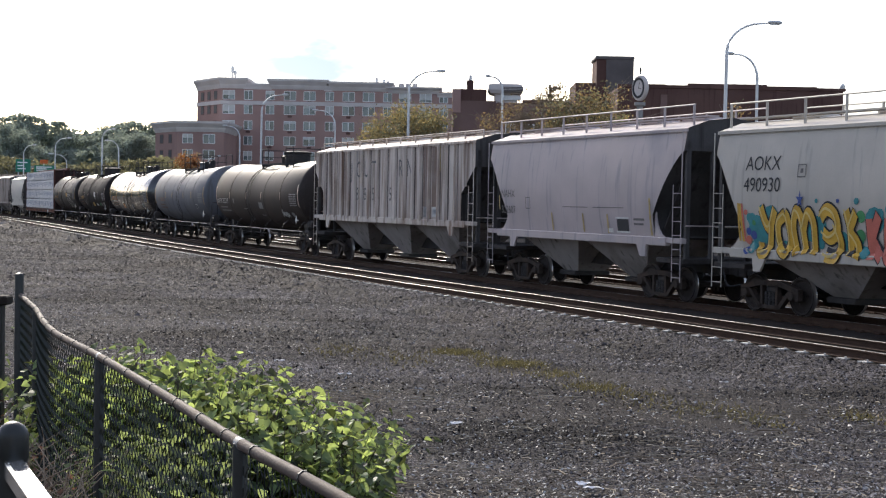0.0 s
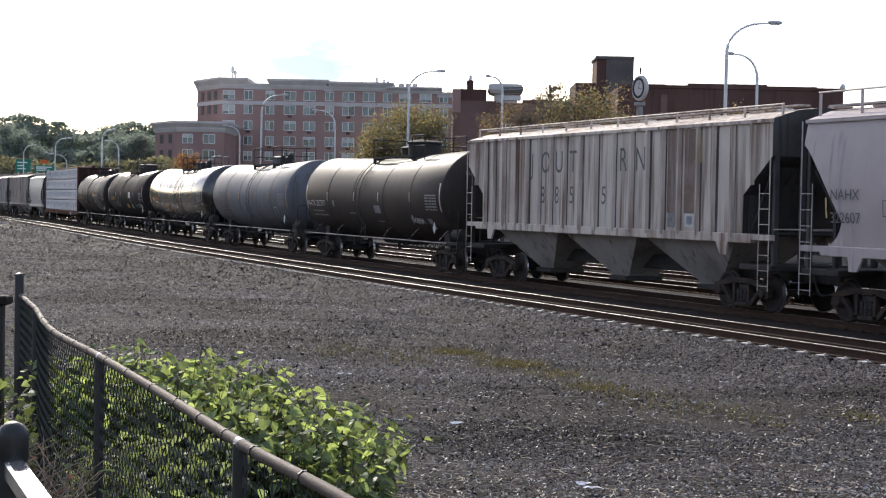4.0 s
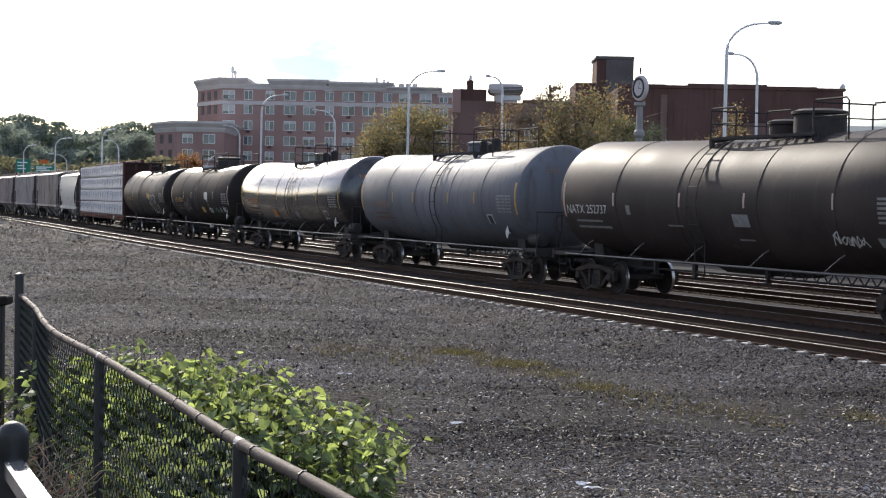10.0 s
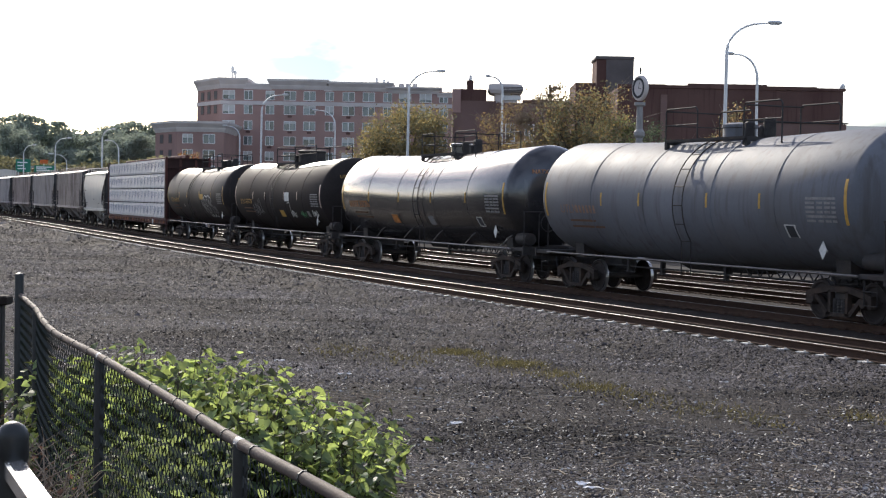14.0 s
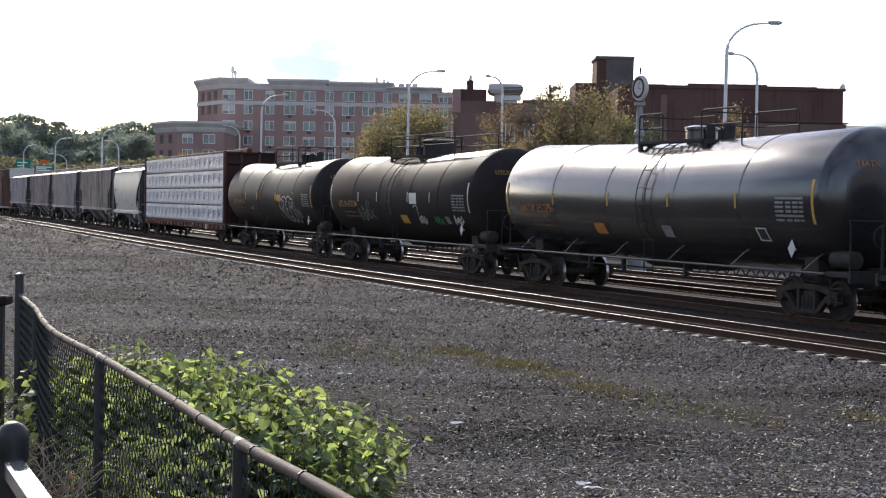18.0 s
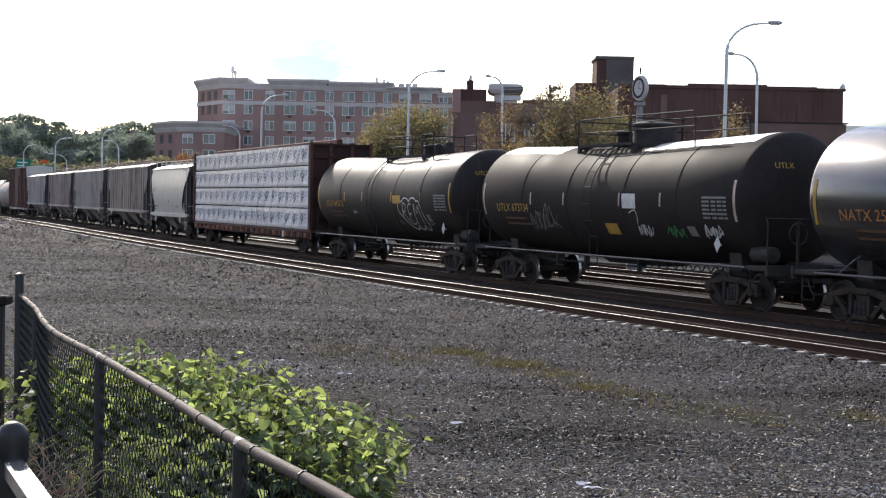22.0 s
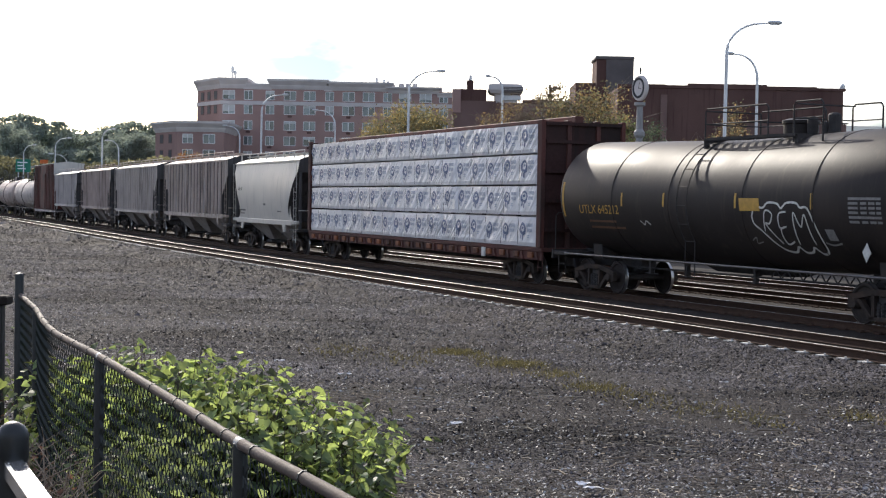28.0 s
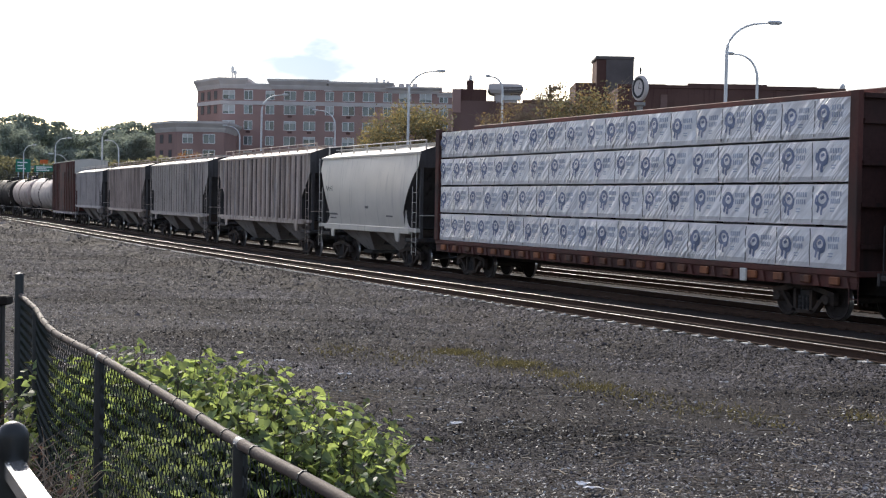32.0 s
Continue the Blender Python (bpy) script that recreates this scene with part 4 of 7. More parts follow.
# mirror-bright metal for the glint strips added on a tank's top
P_GLINT = surf("top_glint_metal", (0.82, 0.80, 0.78), 0.42, metal=1.0, var=0.08, scale=1.5, fine=16, bump=0.0)
P_645 = surf("dusty_charcoal_paint", (0.030, 0.025, 0.023), 0.52, var=0.25, scale=0.7, fine=16, bump=0.03, dirt=((0.05, 0.039, 0.033), 0.4), streak=0.35, spec=0.10)
P_WHT = surf("off_white_paint", (0.50, 0.465, 0.405), 0.45, var=0.10, scale=0.8, fine=18, bump=0.05, dirt=((0.32, 0.30, 0.27), 0.25), streak=0.35)
P_A = surf("brownish_grey_paint", (0.50, 0.405, 0.34), 0.65, var=0.18, scale=0.8, fine=16, bump=0.05, dirt=((0.16, 0.12, 0.09), 0.4), streak=0.5)
P_B = surf("pale_grey_hopper_paint", (0.48, 0.41, 0.36), 0.65, var=0.15, scale=0.8, fine=16, bump=0.05, dirt=((0.2, 0.17, 0.15), 0.35), streak=0.4)
P_C = surf("mauve_brown_paint", (0.44, 0.345, 0.30), 0.65, var=0.18, scale=0.8, fine=16, bump=0.05, dirt=((0.13, 0.1, 0.08), 0.4), streak=0.4)
P_D = surf("blue_grey_hopper_paint", (0.47, 0.415, 0.385), 0.6, var=0.15, scale=0.8, fine=16, bump=0.05, dirt=((0.15, 0.13, 0.13), 0.35), streak=0.4)
# colour of the painted shadow and dirt beside the ribs
P_RIBSHADE = surf("dark_rib_shade_grime", (0.11, 0.085, 0.075), 0.85, var=0.4, scale=1.5, fine=14, bump=0.0, dirt=((0.15, 0.125, 0.115), 0.5), streak=0.4, spec=0.1)
P_CHUTE = surf("grimy_chute_paint", (0.33, 0.295, 0.275), 0.75, var=0.2, scale=1.2, fine=16, bump=0.06, dirt=((0.10, 0.085, 0.075), 0.32), streak=0.3, spec=0.12)
P_FADED = surf("faded_marking_on_grey", (0.13, 0.12, 0.115), 0.7, var=0.4, scale=6, bump=0.0)


def graffiti_big(car, place):
    """Swollen amber letters with dark outlines over teal clouds, and salmon letters after them."""
    rnd = random.Random(5)
    for _ in range(34):
        cx, cz, r = rnd.uniform(-5.6, 6.8), rnd.uniform(1.6, 2.75), rnd.uniform(0.1, 0.42)
        if cz + r > 2.95:
            continue
        ring = [place(cx + r * 1.5 * math.cos(a), cz + r * math.sin(a), 0.012 + 0.0004 * (_ % 7)) for a in [2 * math.pi * i / 12 for i in range(12)]]
        part("graffiti_cloud", Geo().add(ring, [tuple(range(12))]), M_TEAL, car, "teal sprayed cloud")
    letters = [[(-4.9, 2.75), (-4.6, 2.3), (-4.3, 2.2), (-3.95, 2.7)], [(-4.2, 2.3), (-4.45, 1.6), (-4.95, 1.45), (-5.0, 1.75)],
               [(-3.3, 2.55), (-3.75, 2.3), (-3.75, 1.75), (-3.35, 1.5), (-3.0, 1.8), (-3.1, 2.4), (-3.3, 2.55)],
               [(-2.6, 1.45), (-2.75, 2.2), (-2.55, 2.65), (-2.2, 2.4), (-2.05, 1.5)], [(-2.1, 2.2), (-1.8, 2.6), (-1.45, 2.3), (-1.5, 1.5)],
               [(-1.0, 2.5), (-0.6, 2.72), (-0.1, 2.55), (0.0, 2.15), (-0.5, 1.95), (-0.9, 2.1)], [(-0.15, 2.3), (0.15, 1.8), (-0.2, 1.45), (-0.75, 1.5)],
               [(0.55, 2.7), (0.75, 2.2), (0.7, 1.5)], [(0.7, 2.2), (1.1, 2.65)], [(0.75, 2.1), (1.15, 1.8), (1.1, 1.45)]]
    gi, ga, gh = Geo(), Geo(), Geo()
    for i, pts in enumerate(letters):
        stroke(gi, wavy(pts, 5), 0.46, lambda x, z: place(x, z, 0.018 + 0.001 * i))
        stroke(ga, wavy(pts, 5), 0.35, lambda x, z: place(x, z, 0.030 + 0.001 * i))
        stroke(gh, wavy([(x - 0.10, z + 0.03) for x, z in pts], 5), 0.07, lambda x, z: place(x, z, 0.044 + 0.001 * i))
    part("graffiti_outline", gi, M_INK, car, "dark outlines of sprayed letters")
    part("graffiti_shine", gh, M_CREAM, car, "pale yellow highlights on the letters")
    part("graffiti_letters", ga, M_AMBER, car, "amber sprayed letters")
    gp, gq = Geo(), Geo()
    second = [[(1.9, 1.45), (1.85, 2.5)], [(1.95, 2.0), (2.4, 2.6)], [(1.95, 1.95), (2.5, 1.5)], [(2.9, 2.5), (2.8, 1.6), (3.3, 1.45), (3.4, 2.5)], [(3.9, 1.5), (3.9, 2.5), (4.4, 2.3), (4.0, 2.0), (4.5, 1.5)]]
    for i, pts in enumerate(second):
        stroke(gp, wavy(pts, 5), 0.48, lambda x, z: place(x, z, 0.018 + 0.001 * i))
        stroke(gq, wavy(pts, 5), 0.36, lambda x, z: place(x, z, 0.030 + 0.001 * i))
    part("graffiti_outline", gp, M_INK, car)
    part("graffiti_letters", gq, M_PINK, car, "salmon sprayed letters")
    for cx, cz, r, m in ((-5.75, 2.45, 0.13, M_TEAL), (-5.85, 2.05, 0.11, M_BLUE), (-5.5, 1.95, 0.13, M_BLUE), (-5.6, 1.6, 0.18, M_TEAL), (-5.95, 1.5, 0.12, M_BLUE), (-6.0, 2.6, 0.08, M_PINK), (-5.9, 1.8, 0.13, M_PINK), (-5.45, 2.3, 0.08, M_GREENP), (-1.3, 2.95, 0.06, M_TEAL), (0.0, 2.95, 0.06, M_BLUE), (1.1, 2.95, 0.09, M_TEAL), (1.35, 2.55, 0.16, M_GREENP), (1.3, 2.05, 0.17, M_GREENP), (1.4, 1.65, 0.14, M_TEAL)):
        ring = [place(cx + r * 1.6 * math.cos(a), cz + r * math.sin(a), 0.016 + abs(cx) * 0.0003) for a in [2 * math.pi * i / 14 for i in range(14)]]
        part("graffiti_dot", Geo().add(ring, [tuple(range(14))]), m, car, "sprayed round dot")
    for x0, x1, m in ((-6.35, -6.22, M_AMBER), (-6.2, -6.08, M_PINK)):
        g = Geo()
        patch(g, x0, x1, 1.75, 2.85, lambda x, z: place(x, z, 0.015), lean=-0.15, rows=6)
        part("graffiti_streak", g, m, car)
    g = Geo()
    star = []
    for k in range(10):
        a, r = math.pi / 2 + math.pi * k / 5, 0.26 if k % 2 == 0 else 0.1
        star.append(place(-2.3 + r * math.cos(a), 2.98 + r * math.sin(a), 0.04))
    g.add(star, [tuple(range(10))])
    part("graffiti_star", g, M_BLUE, car, "small blue sprayed star")


def centerbeam(label, L):
    """A flat car with a bulkhead at each end and a beam along the middle."""
    car = thing("flat_car", label, "flat car", "freight train")
    hl = L / 2
    zd = 1.17
    part("deck", Geo().box(-hl - 0.35, hl + 0.35, -1.4, 1.4, zd - 0.13, zd, 0.015), M_OXIDE, car)
    part("centre_sill", Geo().box(-hl - 0.35, hl + 0.35, -0.3, 0.3, 0.6, zd - 0.13, 0.02), M_BLACK, car)
    for y in (-1, 1):
        part("side_sill", Geo().box(-hl - 0.3, hl + 0.3, min(y * 1.3, y * 1.36), max(y * 1.3, y * 1.36), 0.78, zd - 0.13), M_OXIDE, car)
        n = 22
        for i in range(n):
            x = -hl + 0.4 + (L - 0.8) * i / (n - 1)
            p = part("winch_pocket", Geo().box(x - 0.17, x + 0.17, min(y * 1.36, y * 1.44), max(y * 1.36, y * 1.44), 0.84, 1.02, 0.02), M_POCKET, car, "rusty orange tie-down pocket")
            part("pocket_brace", Geo().slab([(x + 0.3, y * 1.36, 0.8), (x + 0.5, y * 1.36, 0.8), (x + 0.42, y * 1.36, zd - 0.14), (x + 0.34, y * 1.36, zd - 0.14)], (0, y * 0.05, 0)), M_OXIDE, p)
    for q in (-1, 1):
        a, b = q * (hl + 0.03), q * (hl + 0.33)
        x0, x1 = min(a, b), max(a, b)
        bk = part("bulkhead", Geo().box(x0 + 0.1, x1 - 0.08, -1.38, 1.38, zd, 5.0), M_DARKRED, car, "dark oxide-red steel end bulkhead")
        for y in (-1.38, -0.5, 0.5, 1.38):
            part("bulkhead_post", Geo().box(x0, x1, y - 0.07, y + 0.07, zd, 5.06, 0.015), M_OXIDE, bk)
        for z in (1.7, 2.6, 3.5, 4.4, 4.95):
            part("bulkhead_rib", Geo().box(x1 - 0.09 if q > 0 else x0 - 0.03, x1 + 0.03 if q > 0 else x0 + 0.09, -1.3, 1.3, z - 0.05, z + 0.05), M_DARKRED, bk)
    part("centre_beam", Geo().box(-hl, hl, -0.14, 0.14, 4.9, 5.22, 0.02).box(-hl, hl, -0.06, 0.06, zd, zd + 0.3), M_OXIDE, car)
    g = Geo()
    for i in range(17):
        x = -hl + L * i / 16
        g.box(x - 0.08, x + 0.08, -0.05, 0.05, zd + 0.3, 4.9)
    part("beam_posts", g, M_OXIDE, car)
    g = Geo().box(7.25, 7.48, -1.5, -1.44, 0.76, 1.06, 0.01)
    part("notice_plate", g, M_WHITE, car, "small pale notice plate")
    for y in (-1.36, 1.36):
        part("ladder", ladder_geo(hl + 0.2, y, 0.45, 1.7, 0.3, along=True), M_OXIDE, car)
    add_trucks(car, hl - 1.95)
    add_couplers(car, hl + 0.3)
    return car


def lumber_bundle(x0, x1, z0, z1, n, tier, rnd, side):
    """One wrapped stack: white sheeting, straps, printed emblems and bars of print."""
    w = x1 - x0
    e = thing("lumber_bundle", "lumber bundle in white printed wrapping on the flat car", "lumber bundle", "wrapped lumber load")
    ya, yb = side * 0.16, side * 1.42
    y0, y1 = min(ya, yb), max(ya, yb)
    g = Geo()
    nx, nz = max(8, int(w / 0.14)), 8
    # front sheet, slightly slack between the straps
    def slack(x, z):
        u = (x - x0) / w * n
        return 0.022 * noise.noise((x * 1.3, z * 2.0, tier + side)) + 0.026 * noise.noise(((x - z) * 3.2, (x + z) * 0.7, 3.0 + tier)) + 0.02 * abs(math.sin(math.pi * u)) ** 0.5
    pts = []
    for j in range(nz + 1):
        z = z0 + 0.012 + (z1 - z0 - 0.03) * j / nz
        rd = 0.03 if j == 0 else 0.0
        for i in range(nx + 1):
            x = x0 + 0.012 + (w - 0.024) * i / nx
            re = 0.03 if i in (0, nx) else 0.0
            pts.append((x, side * (1.40 + slack(x, z) - max(rd, re)), z))
    q = [(j * (nx + 1) + i, j * (nx + 1) + i + 1, (j + 1) * (nx + 1) + i + 1, (j + 1) * (nx + 1) + i) for j in range(nz) for i in range(nx)]
    g.add(pts, q)
    g.box(x0 + 0.012, x1 - 0.012, y0 if side > 0 else y0 + 0.05, y1 - 0.05 if side > 0 else y1, z0 + 0.005, z1 - 0.015)
    part("wrapping", g, M_WRAP, e, smooth=False)
    face = lambda x, z, lift=0.006: (x, side * (1.40 + slack(x, z) + lift), z)
    if side < 0:
        for i in range(n + 1):
            x = x0 + w * i / n
            if 0 < i < n:
                sg = Geo()
                stroke(sg, [(x + rnd.uniform(-0.02, 0.02), z0 + 0.05 + (z1 - z0 - 0.1) * k / 5) for k in range(6)], 0.034, face)
                part("strap", sg, M_STRAP, e)
        for i in range(n):
            cx, cz = x0 + w * (i + 0.30) / n, (z0 + z1) / 2 + rnd.uniform(-0.03, 0.05)
            k = min(1.0, w / n / 1.0)
            eg = Geo()
            w1, w2, w3 = rnd.uniform(0.05, 0.08), rnd.uniform(0.07, 0.11), rnd.uniform(-0.05, 0.05)
            ring = [(cx + 0.165 * k * math.cos(a) + w3 * 0.6 * math.sin(a), cz + 0.09 + 0.15 * math.sin(a)) for a in [2 * math.pi * i / 12 for i in range(12)]]
            stroke(eg, ring, w1 * 1.15, lambda x, z: face(x, z, 0.009), closed=True)
            stroke(eg, wavy([(cx - 0.19 * k, cz + 0.16), (cx - 0.23 * k, cz + 0.02), (cx - 0.13 * k, cz - 0.07), (cx - 0.17 * k, cz - 0.22)], 3), w2 * 0.8, lambda x, z: face(x, z, 0.010))
            stroke(eg, wavy([(cx + 0.19 * k, cz + 0.12), (cx + 0.13 * k, cz - 0.06 + w3 * 0.5), (cx, cz - 0.12), (cx - 0.03 * k, cz - 0.27)], 3), w2 * 0.8, lambda x, z: face(x, z, 0.011))
            stroke(eg, [(cx - 0.06 * k, cz + 0.09), (cx + 0.06 * k, cz + 0.13)], 0.07, lambda x, z: face(x, z, 0.012))
            part("printed_emblem", eg, M_PRINT, e)
            pg = Geo()
            bx = cx + 0.28 * k
            for z, wd, hh in ((cz + 0.2, 0.40, 0.11), (cz + 0.04, 0.36, 0.11), (cz - 0.12, 0.26, 0.03), (cz - 0.18, 0.22, 0.03)):
                m = 5 if hh > 0.05 else 1
                for c in range(m):
                    a = bx + wd * k * c / m
                    patch(pg, a, a + wd * k / m * 0.66, z - hh / 2, z + hh / 2, lambda x, z: face(x, z, 0.008), rows=2)
            tagged(part("faint_print", pg, M_PRINT2, e), kind="stuff")
    return e


def boxcar(label, L):
    car = thing("boxcar", label, "boxcar", "freight train")
    hl = L / 2
    part("body", Geo().box(-hl, hl, -1.5, 1.5, 1.05, 5.6, 0.03), M_OXIDE, car)
    part("roof", Geo().loft([[(x, -1.55, 5.6), (x, -1.55, 5.66), (x, 0, 5.85), (x, 1.55, 5.66), (x, 1.55, 5.6)] for x in (-hl - 0.05, hl + 0.05)]), P_WHT, car, "pale galvanised roof")
    part("end_panel", Geo().box(hl + 0.0, hl + 0.04, -1.45, 1.45, 4.5, 5.6), P_WHT, car, "pale upper end panel")
    for y in (-1, 1):
        part("door", Geo().box(-1.6, 1.6, min(y * 1.5, y * 1.58), max(y * 1.5, y * 1.58), 1.15, 4.7, 0.02), M_OXIDE, car)
        for i in range(14):
            x = -hl + 0.4 + (L - 0.8) * i / 13
            if abs(x) > 1.7:
                part("rib", Geo().box(x - 0.06, x + 0.06, min(y * 1.5, y * 1.56), max(y * 1.5, y * 1.56), 1.1, 5.5), M_OXIDE, car)
    part("side_sill", Geo().box(-hl, hl, -1.45, 1.45, 0.85, 1.05), P_D, car)
    for y in (-1.5, 1.5):
        for q in (-1, 1):
            part("ladder", ladder_geo(q * (hl - 0.3), y * 1.03, 0.5, 4.9, 0.4), M_OXIDE, car)
    part("centre_sill", Geo().box(-hl, hl, -0.25, 0.25, 0.6, 0.9), M_BLACK, car)
    add_trucks(car, hl - 1.7)
    add_couplers(car, hl)
    return car


def place_car(car, s):
    moving.append((car, s))
    return car


# ---- the train, from its front ----
def scrawl(cx, cz, w, h, n, seed):
    """The line of a quick spray-can tag: up and down, now and then looping back."""
    rnd = random.Random(seed)
    pts = []
    for i in range(n):
        x = cx - w / 2 + w * i / (n - 1) + rnd.uniform(-0.8, 0.5) * w / n
        pts.append((x, cz + (h / 2 if i % 2 else -h / 2) * rnd.uniform(0.35, 1.0)))
    return pts


def build_train():
    aok = hopper_car("cream covered hopper car with bright graffiti letters", 16.2, 4.33, P_AOKX, P_AOKX, number="AOKX\n490930", rail_z=0.70, arc=True, bays=3, zb=1.5, cut=1.15,
                     number_pos=(-6.75, 3.38, 0.34, 0.5), ink=M_INK, plaques=(("square_stencil", -4.75, -4.45, 3.2, 3.225, P_FADED), ("square_stencil", -4.75, -4.45, 3.475, 3.5, P_FADED), ("square_stencil", -4.75, -4.725, 3.2, 3.5, P_FADED), ("square_stencil", -4.475, -4.45, 3.2, 3.5, P_FADED), ("square_stencil", -4.65, -4.55, 3.3, 3.4, P_FADED), ("warning_strip", -7.0, -6.92, 1.7, 2.6, M_YELLOW)))

    def wall(x, z, lift=0.012):
        # letters are drawn on a strip 12 m long and set into the car's first half
        u = -6.1 + (x + 5.0) * 0.56
        z = max(1.306, 1.24 + (z - 1.2) * 0.82)
        if z < 1.545:
            return (u, -1.522 - lift, z)
        return (u, -(1.36 + 0.19 * math.sin(math.pi * min(1.0, max(0.0, (z - 1.2) / 3.13)))) - lift, z)
    graffiti_big(aok, wall)
    place_car(aok, 41.7)
    nah = hopper_car("lilac-grey smooth two-bay covered hopper car", 11.6, 4.47, P_NAHX, P_NAHX, number="NAHX\n322607", rail_z=0.64, arc=True, bays=2, zb=1.66, cut=1.38,
                     number_pos=(-4.7, 2.70, 0.24, 0.5), ink=P_FADED,
                     plaques=(("notice_plate", 2.5, 3.1, 1.8, 2.13, M_INK), ("notice_border", 2.44, 3.16, 1.75, 1.8, M_WHITE), ("notice_border", 2.44, 3.16, 2.13, 2.18, M_WHITE), ("yellow_strip", -1.35, -1.27, 1.72, 2.25, M_FADEY), ("yellow_strip", 0.55, 0.63, 1.72, 2.25, M_FADEY),
                              ("yellow_strip", 1.95, 2.03, 1.72, 2.25, M_FADEY), ("yellow_strip", 4.22, 4.3, 1.72, 2.7, M_FADEY), ("yellow_strip", -4.86, -4.80, 2.3, 2.75, M_FADEY), ("white_label", 2.0, 2.25, 1.75, 1.86, M_WHITE), ("stencil_bars", 3.4, 3.95, 2.1, 2.16, P_FADED), ("stencil_bars", 3.4, 3.9, 1.98, 2.03, P_FADED),
                              ("weld_line", -0.6, 0.9, 2.42, 2.44, P_FADED), ("weld_line", 1.2, 2.9, 2.42, 2.44, P_FADED), ("square_stencil", -3.0, -2.98, 2.35, 2.7, P_FADED), ("square_stencil", -2.72, -2.7, 2.35, 2.7, P_FADED), ("square_stencil", -3.0, -2.7, 2.68, 2.7, P_FADED), ("square_stencil", -3.0, -2.7, 2.35, 2.37, P_FADED)))
    place_car(nah, 26.45)
    rib = hopper_car("weathered pale grey ribbed covered hopper car with faded lettering", 17.0, 4.55, P_RIB, P_RIB, ribs=20, rib_at=(-7.75, -7.05, -6.42, -5.68, -4.8, -4.05, -3.26, -2.48, -1.61, -0.68, 0.26, 1.23, 2.19, 2.99, 3.77, 4.54, 5.4, 6.09, 6.9, 7.7), rail_z=0.38, rib_shade=(0.06, 0.11, 0.07, 0.05), bays=3, zb=1.85, cut=1.12,
                     plaques=(("white_panel", 4.8, 5.22, 1.98, 2.32, M_WHITE), ("dark_panel", 4.86, 5.16, 2.04, 2.26, M_PRINT2), ("white_panel", 4.0, 4.38, 1.95, 2.33, M_DIM), ("yellow_strip", 4.5, 4.6, 1.75, 2.35, M_YELLOW), ("yellow_strip", 5.42, 5.52, 3.6, 4.45, M_FADEY), ("rust_streak", 3.95, 4.5, 2.33, 4.45, M_RUSTY), ("rust_streak", 4.75, 5.25, 2.33, 4.45, M_RUSTY), ("yellow_strip", -0.82, -0.74, 1.9, 2.35, M_YELLOW), ("yellow_strip", -4.16, -4.09, 1.9, 2.2, M_FADEY), ("yellow_strip", 2.02, 2.1, 1.88, 2.4, M_YELLOW)))
    for body, x0, z0, hgt in (("J", -3.85, 3.44, 0.62), ("O", -3.2, 3.44, 0.66), ("U", -2.3, 3.44, 0.66), ("T", -1.4, 3.44, 0.66), ("R", 1.45, 3.44, 0.66), ("N", 2.3, 3.44, 0.66), ("8", -3.2, 2.53, 0.52), ("8", -2.3, 2.53, 0.52), ("5", -1.38, 2.53, 0.52), ("5", 0.5, 2.53, 0.52)):
        lettering("faded_letter", body, hgt, P_FADED, rib, lambda x, z: (x0 + x * 0.8, -1.463, z0 + z))
    place_car(rib, 11.1)
    place_car(tank_car("dusty brown-black tank car with white numbers", 7.64, P_737, "NATX 252737", M_WHITE, -0.7, number_x=-7.4, bonnet=2.1, plat=(-1.2, -0.1, 2.95, 4.2), strips=(-4.7, -1.4, 1.4, 4.7),
                       plaques=(("pale_sticker", 0.95, 1.6, 2.03, 2.33, M_DIM), ("small_stencil", -4.0, -3.8, 2.25, 2.5, M_DIM), ("box_stencil", 6.0, 6.4, 1.7, 1.9, M_DIM), ("stencil_bar", -2.0, -1.3, 1.98, 2.02, M_DIM), ("stencil_bar", 1.0, 1.6, 1.7, 1.74, M_DIM)),
                       tags=((scrawl(5.0, 1.8, 1.0, 0.28, 12, 3), 0.03, M_WHITE), ([(4.5, 1.9), (4.7, 2.0), (4.65, 1.75), (4.9, 1.9), (5.0, 1.72), (5.15, 1.9), (5.3, 1.72), (5.45, 1.85), (5.6, 1.7)], 0.03, M_WHITE),)), -6.95)
    place_car(tank_car("slate grey tank car with faded orange lettering", 7.02, P_GREY, "UTLX", M_WORNORG, 0.45, number_x=-6.0, plat=(-1.55, -0.05, 2.0, 3.55), strips=(-3.6, -1.6, 1.6, 3.8), strip_mat=M_YELLOW, tall=True,
                       plaques=(*(("worn_digit", -5.05 + 0.2 * k, -4.93 + 0.2 * k, 2.26, 2.48, M_WORNORG) for k in range(6)), ("black_square", 4.75, 5.05, 1.85, 2.1, M_INK), ("pale_edge", 4.7, 4.75, 1.83, 2.12, M_WHITE), ("pale_edge", 5.05, 5.1, 1.83, 2.12, M_WHITE), ("pale_edge", 4.7, 5.1, 2.1, 2.13, M_WHITE))), -24.58)
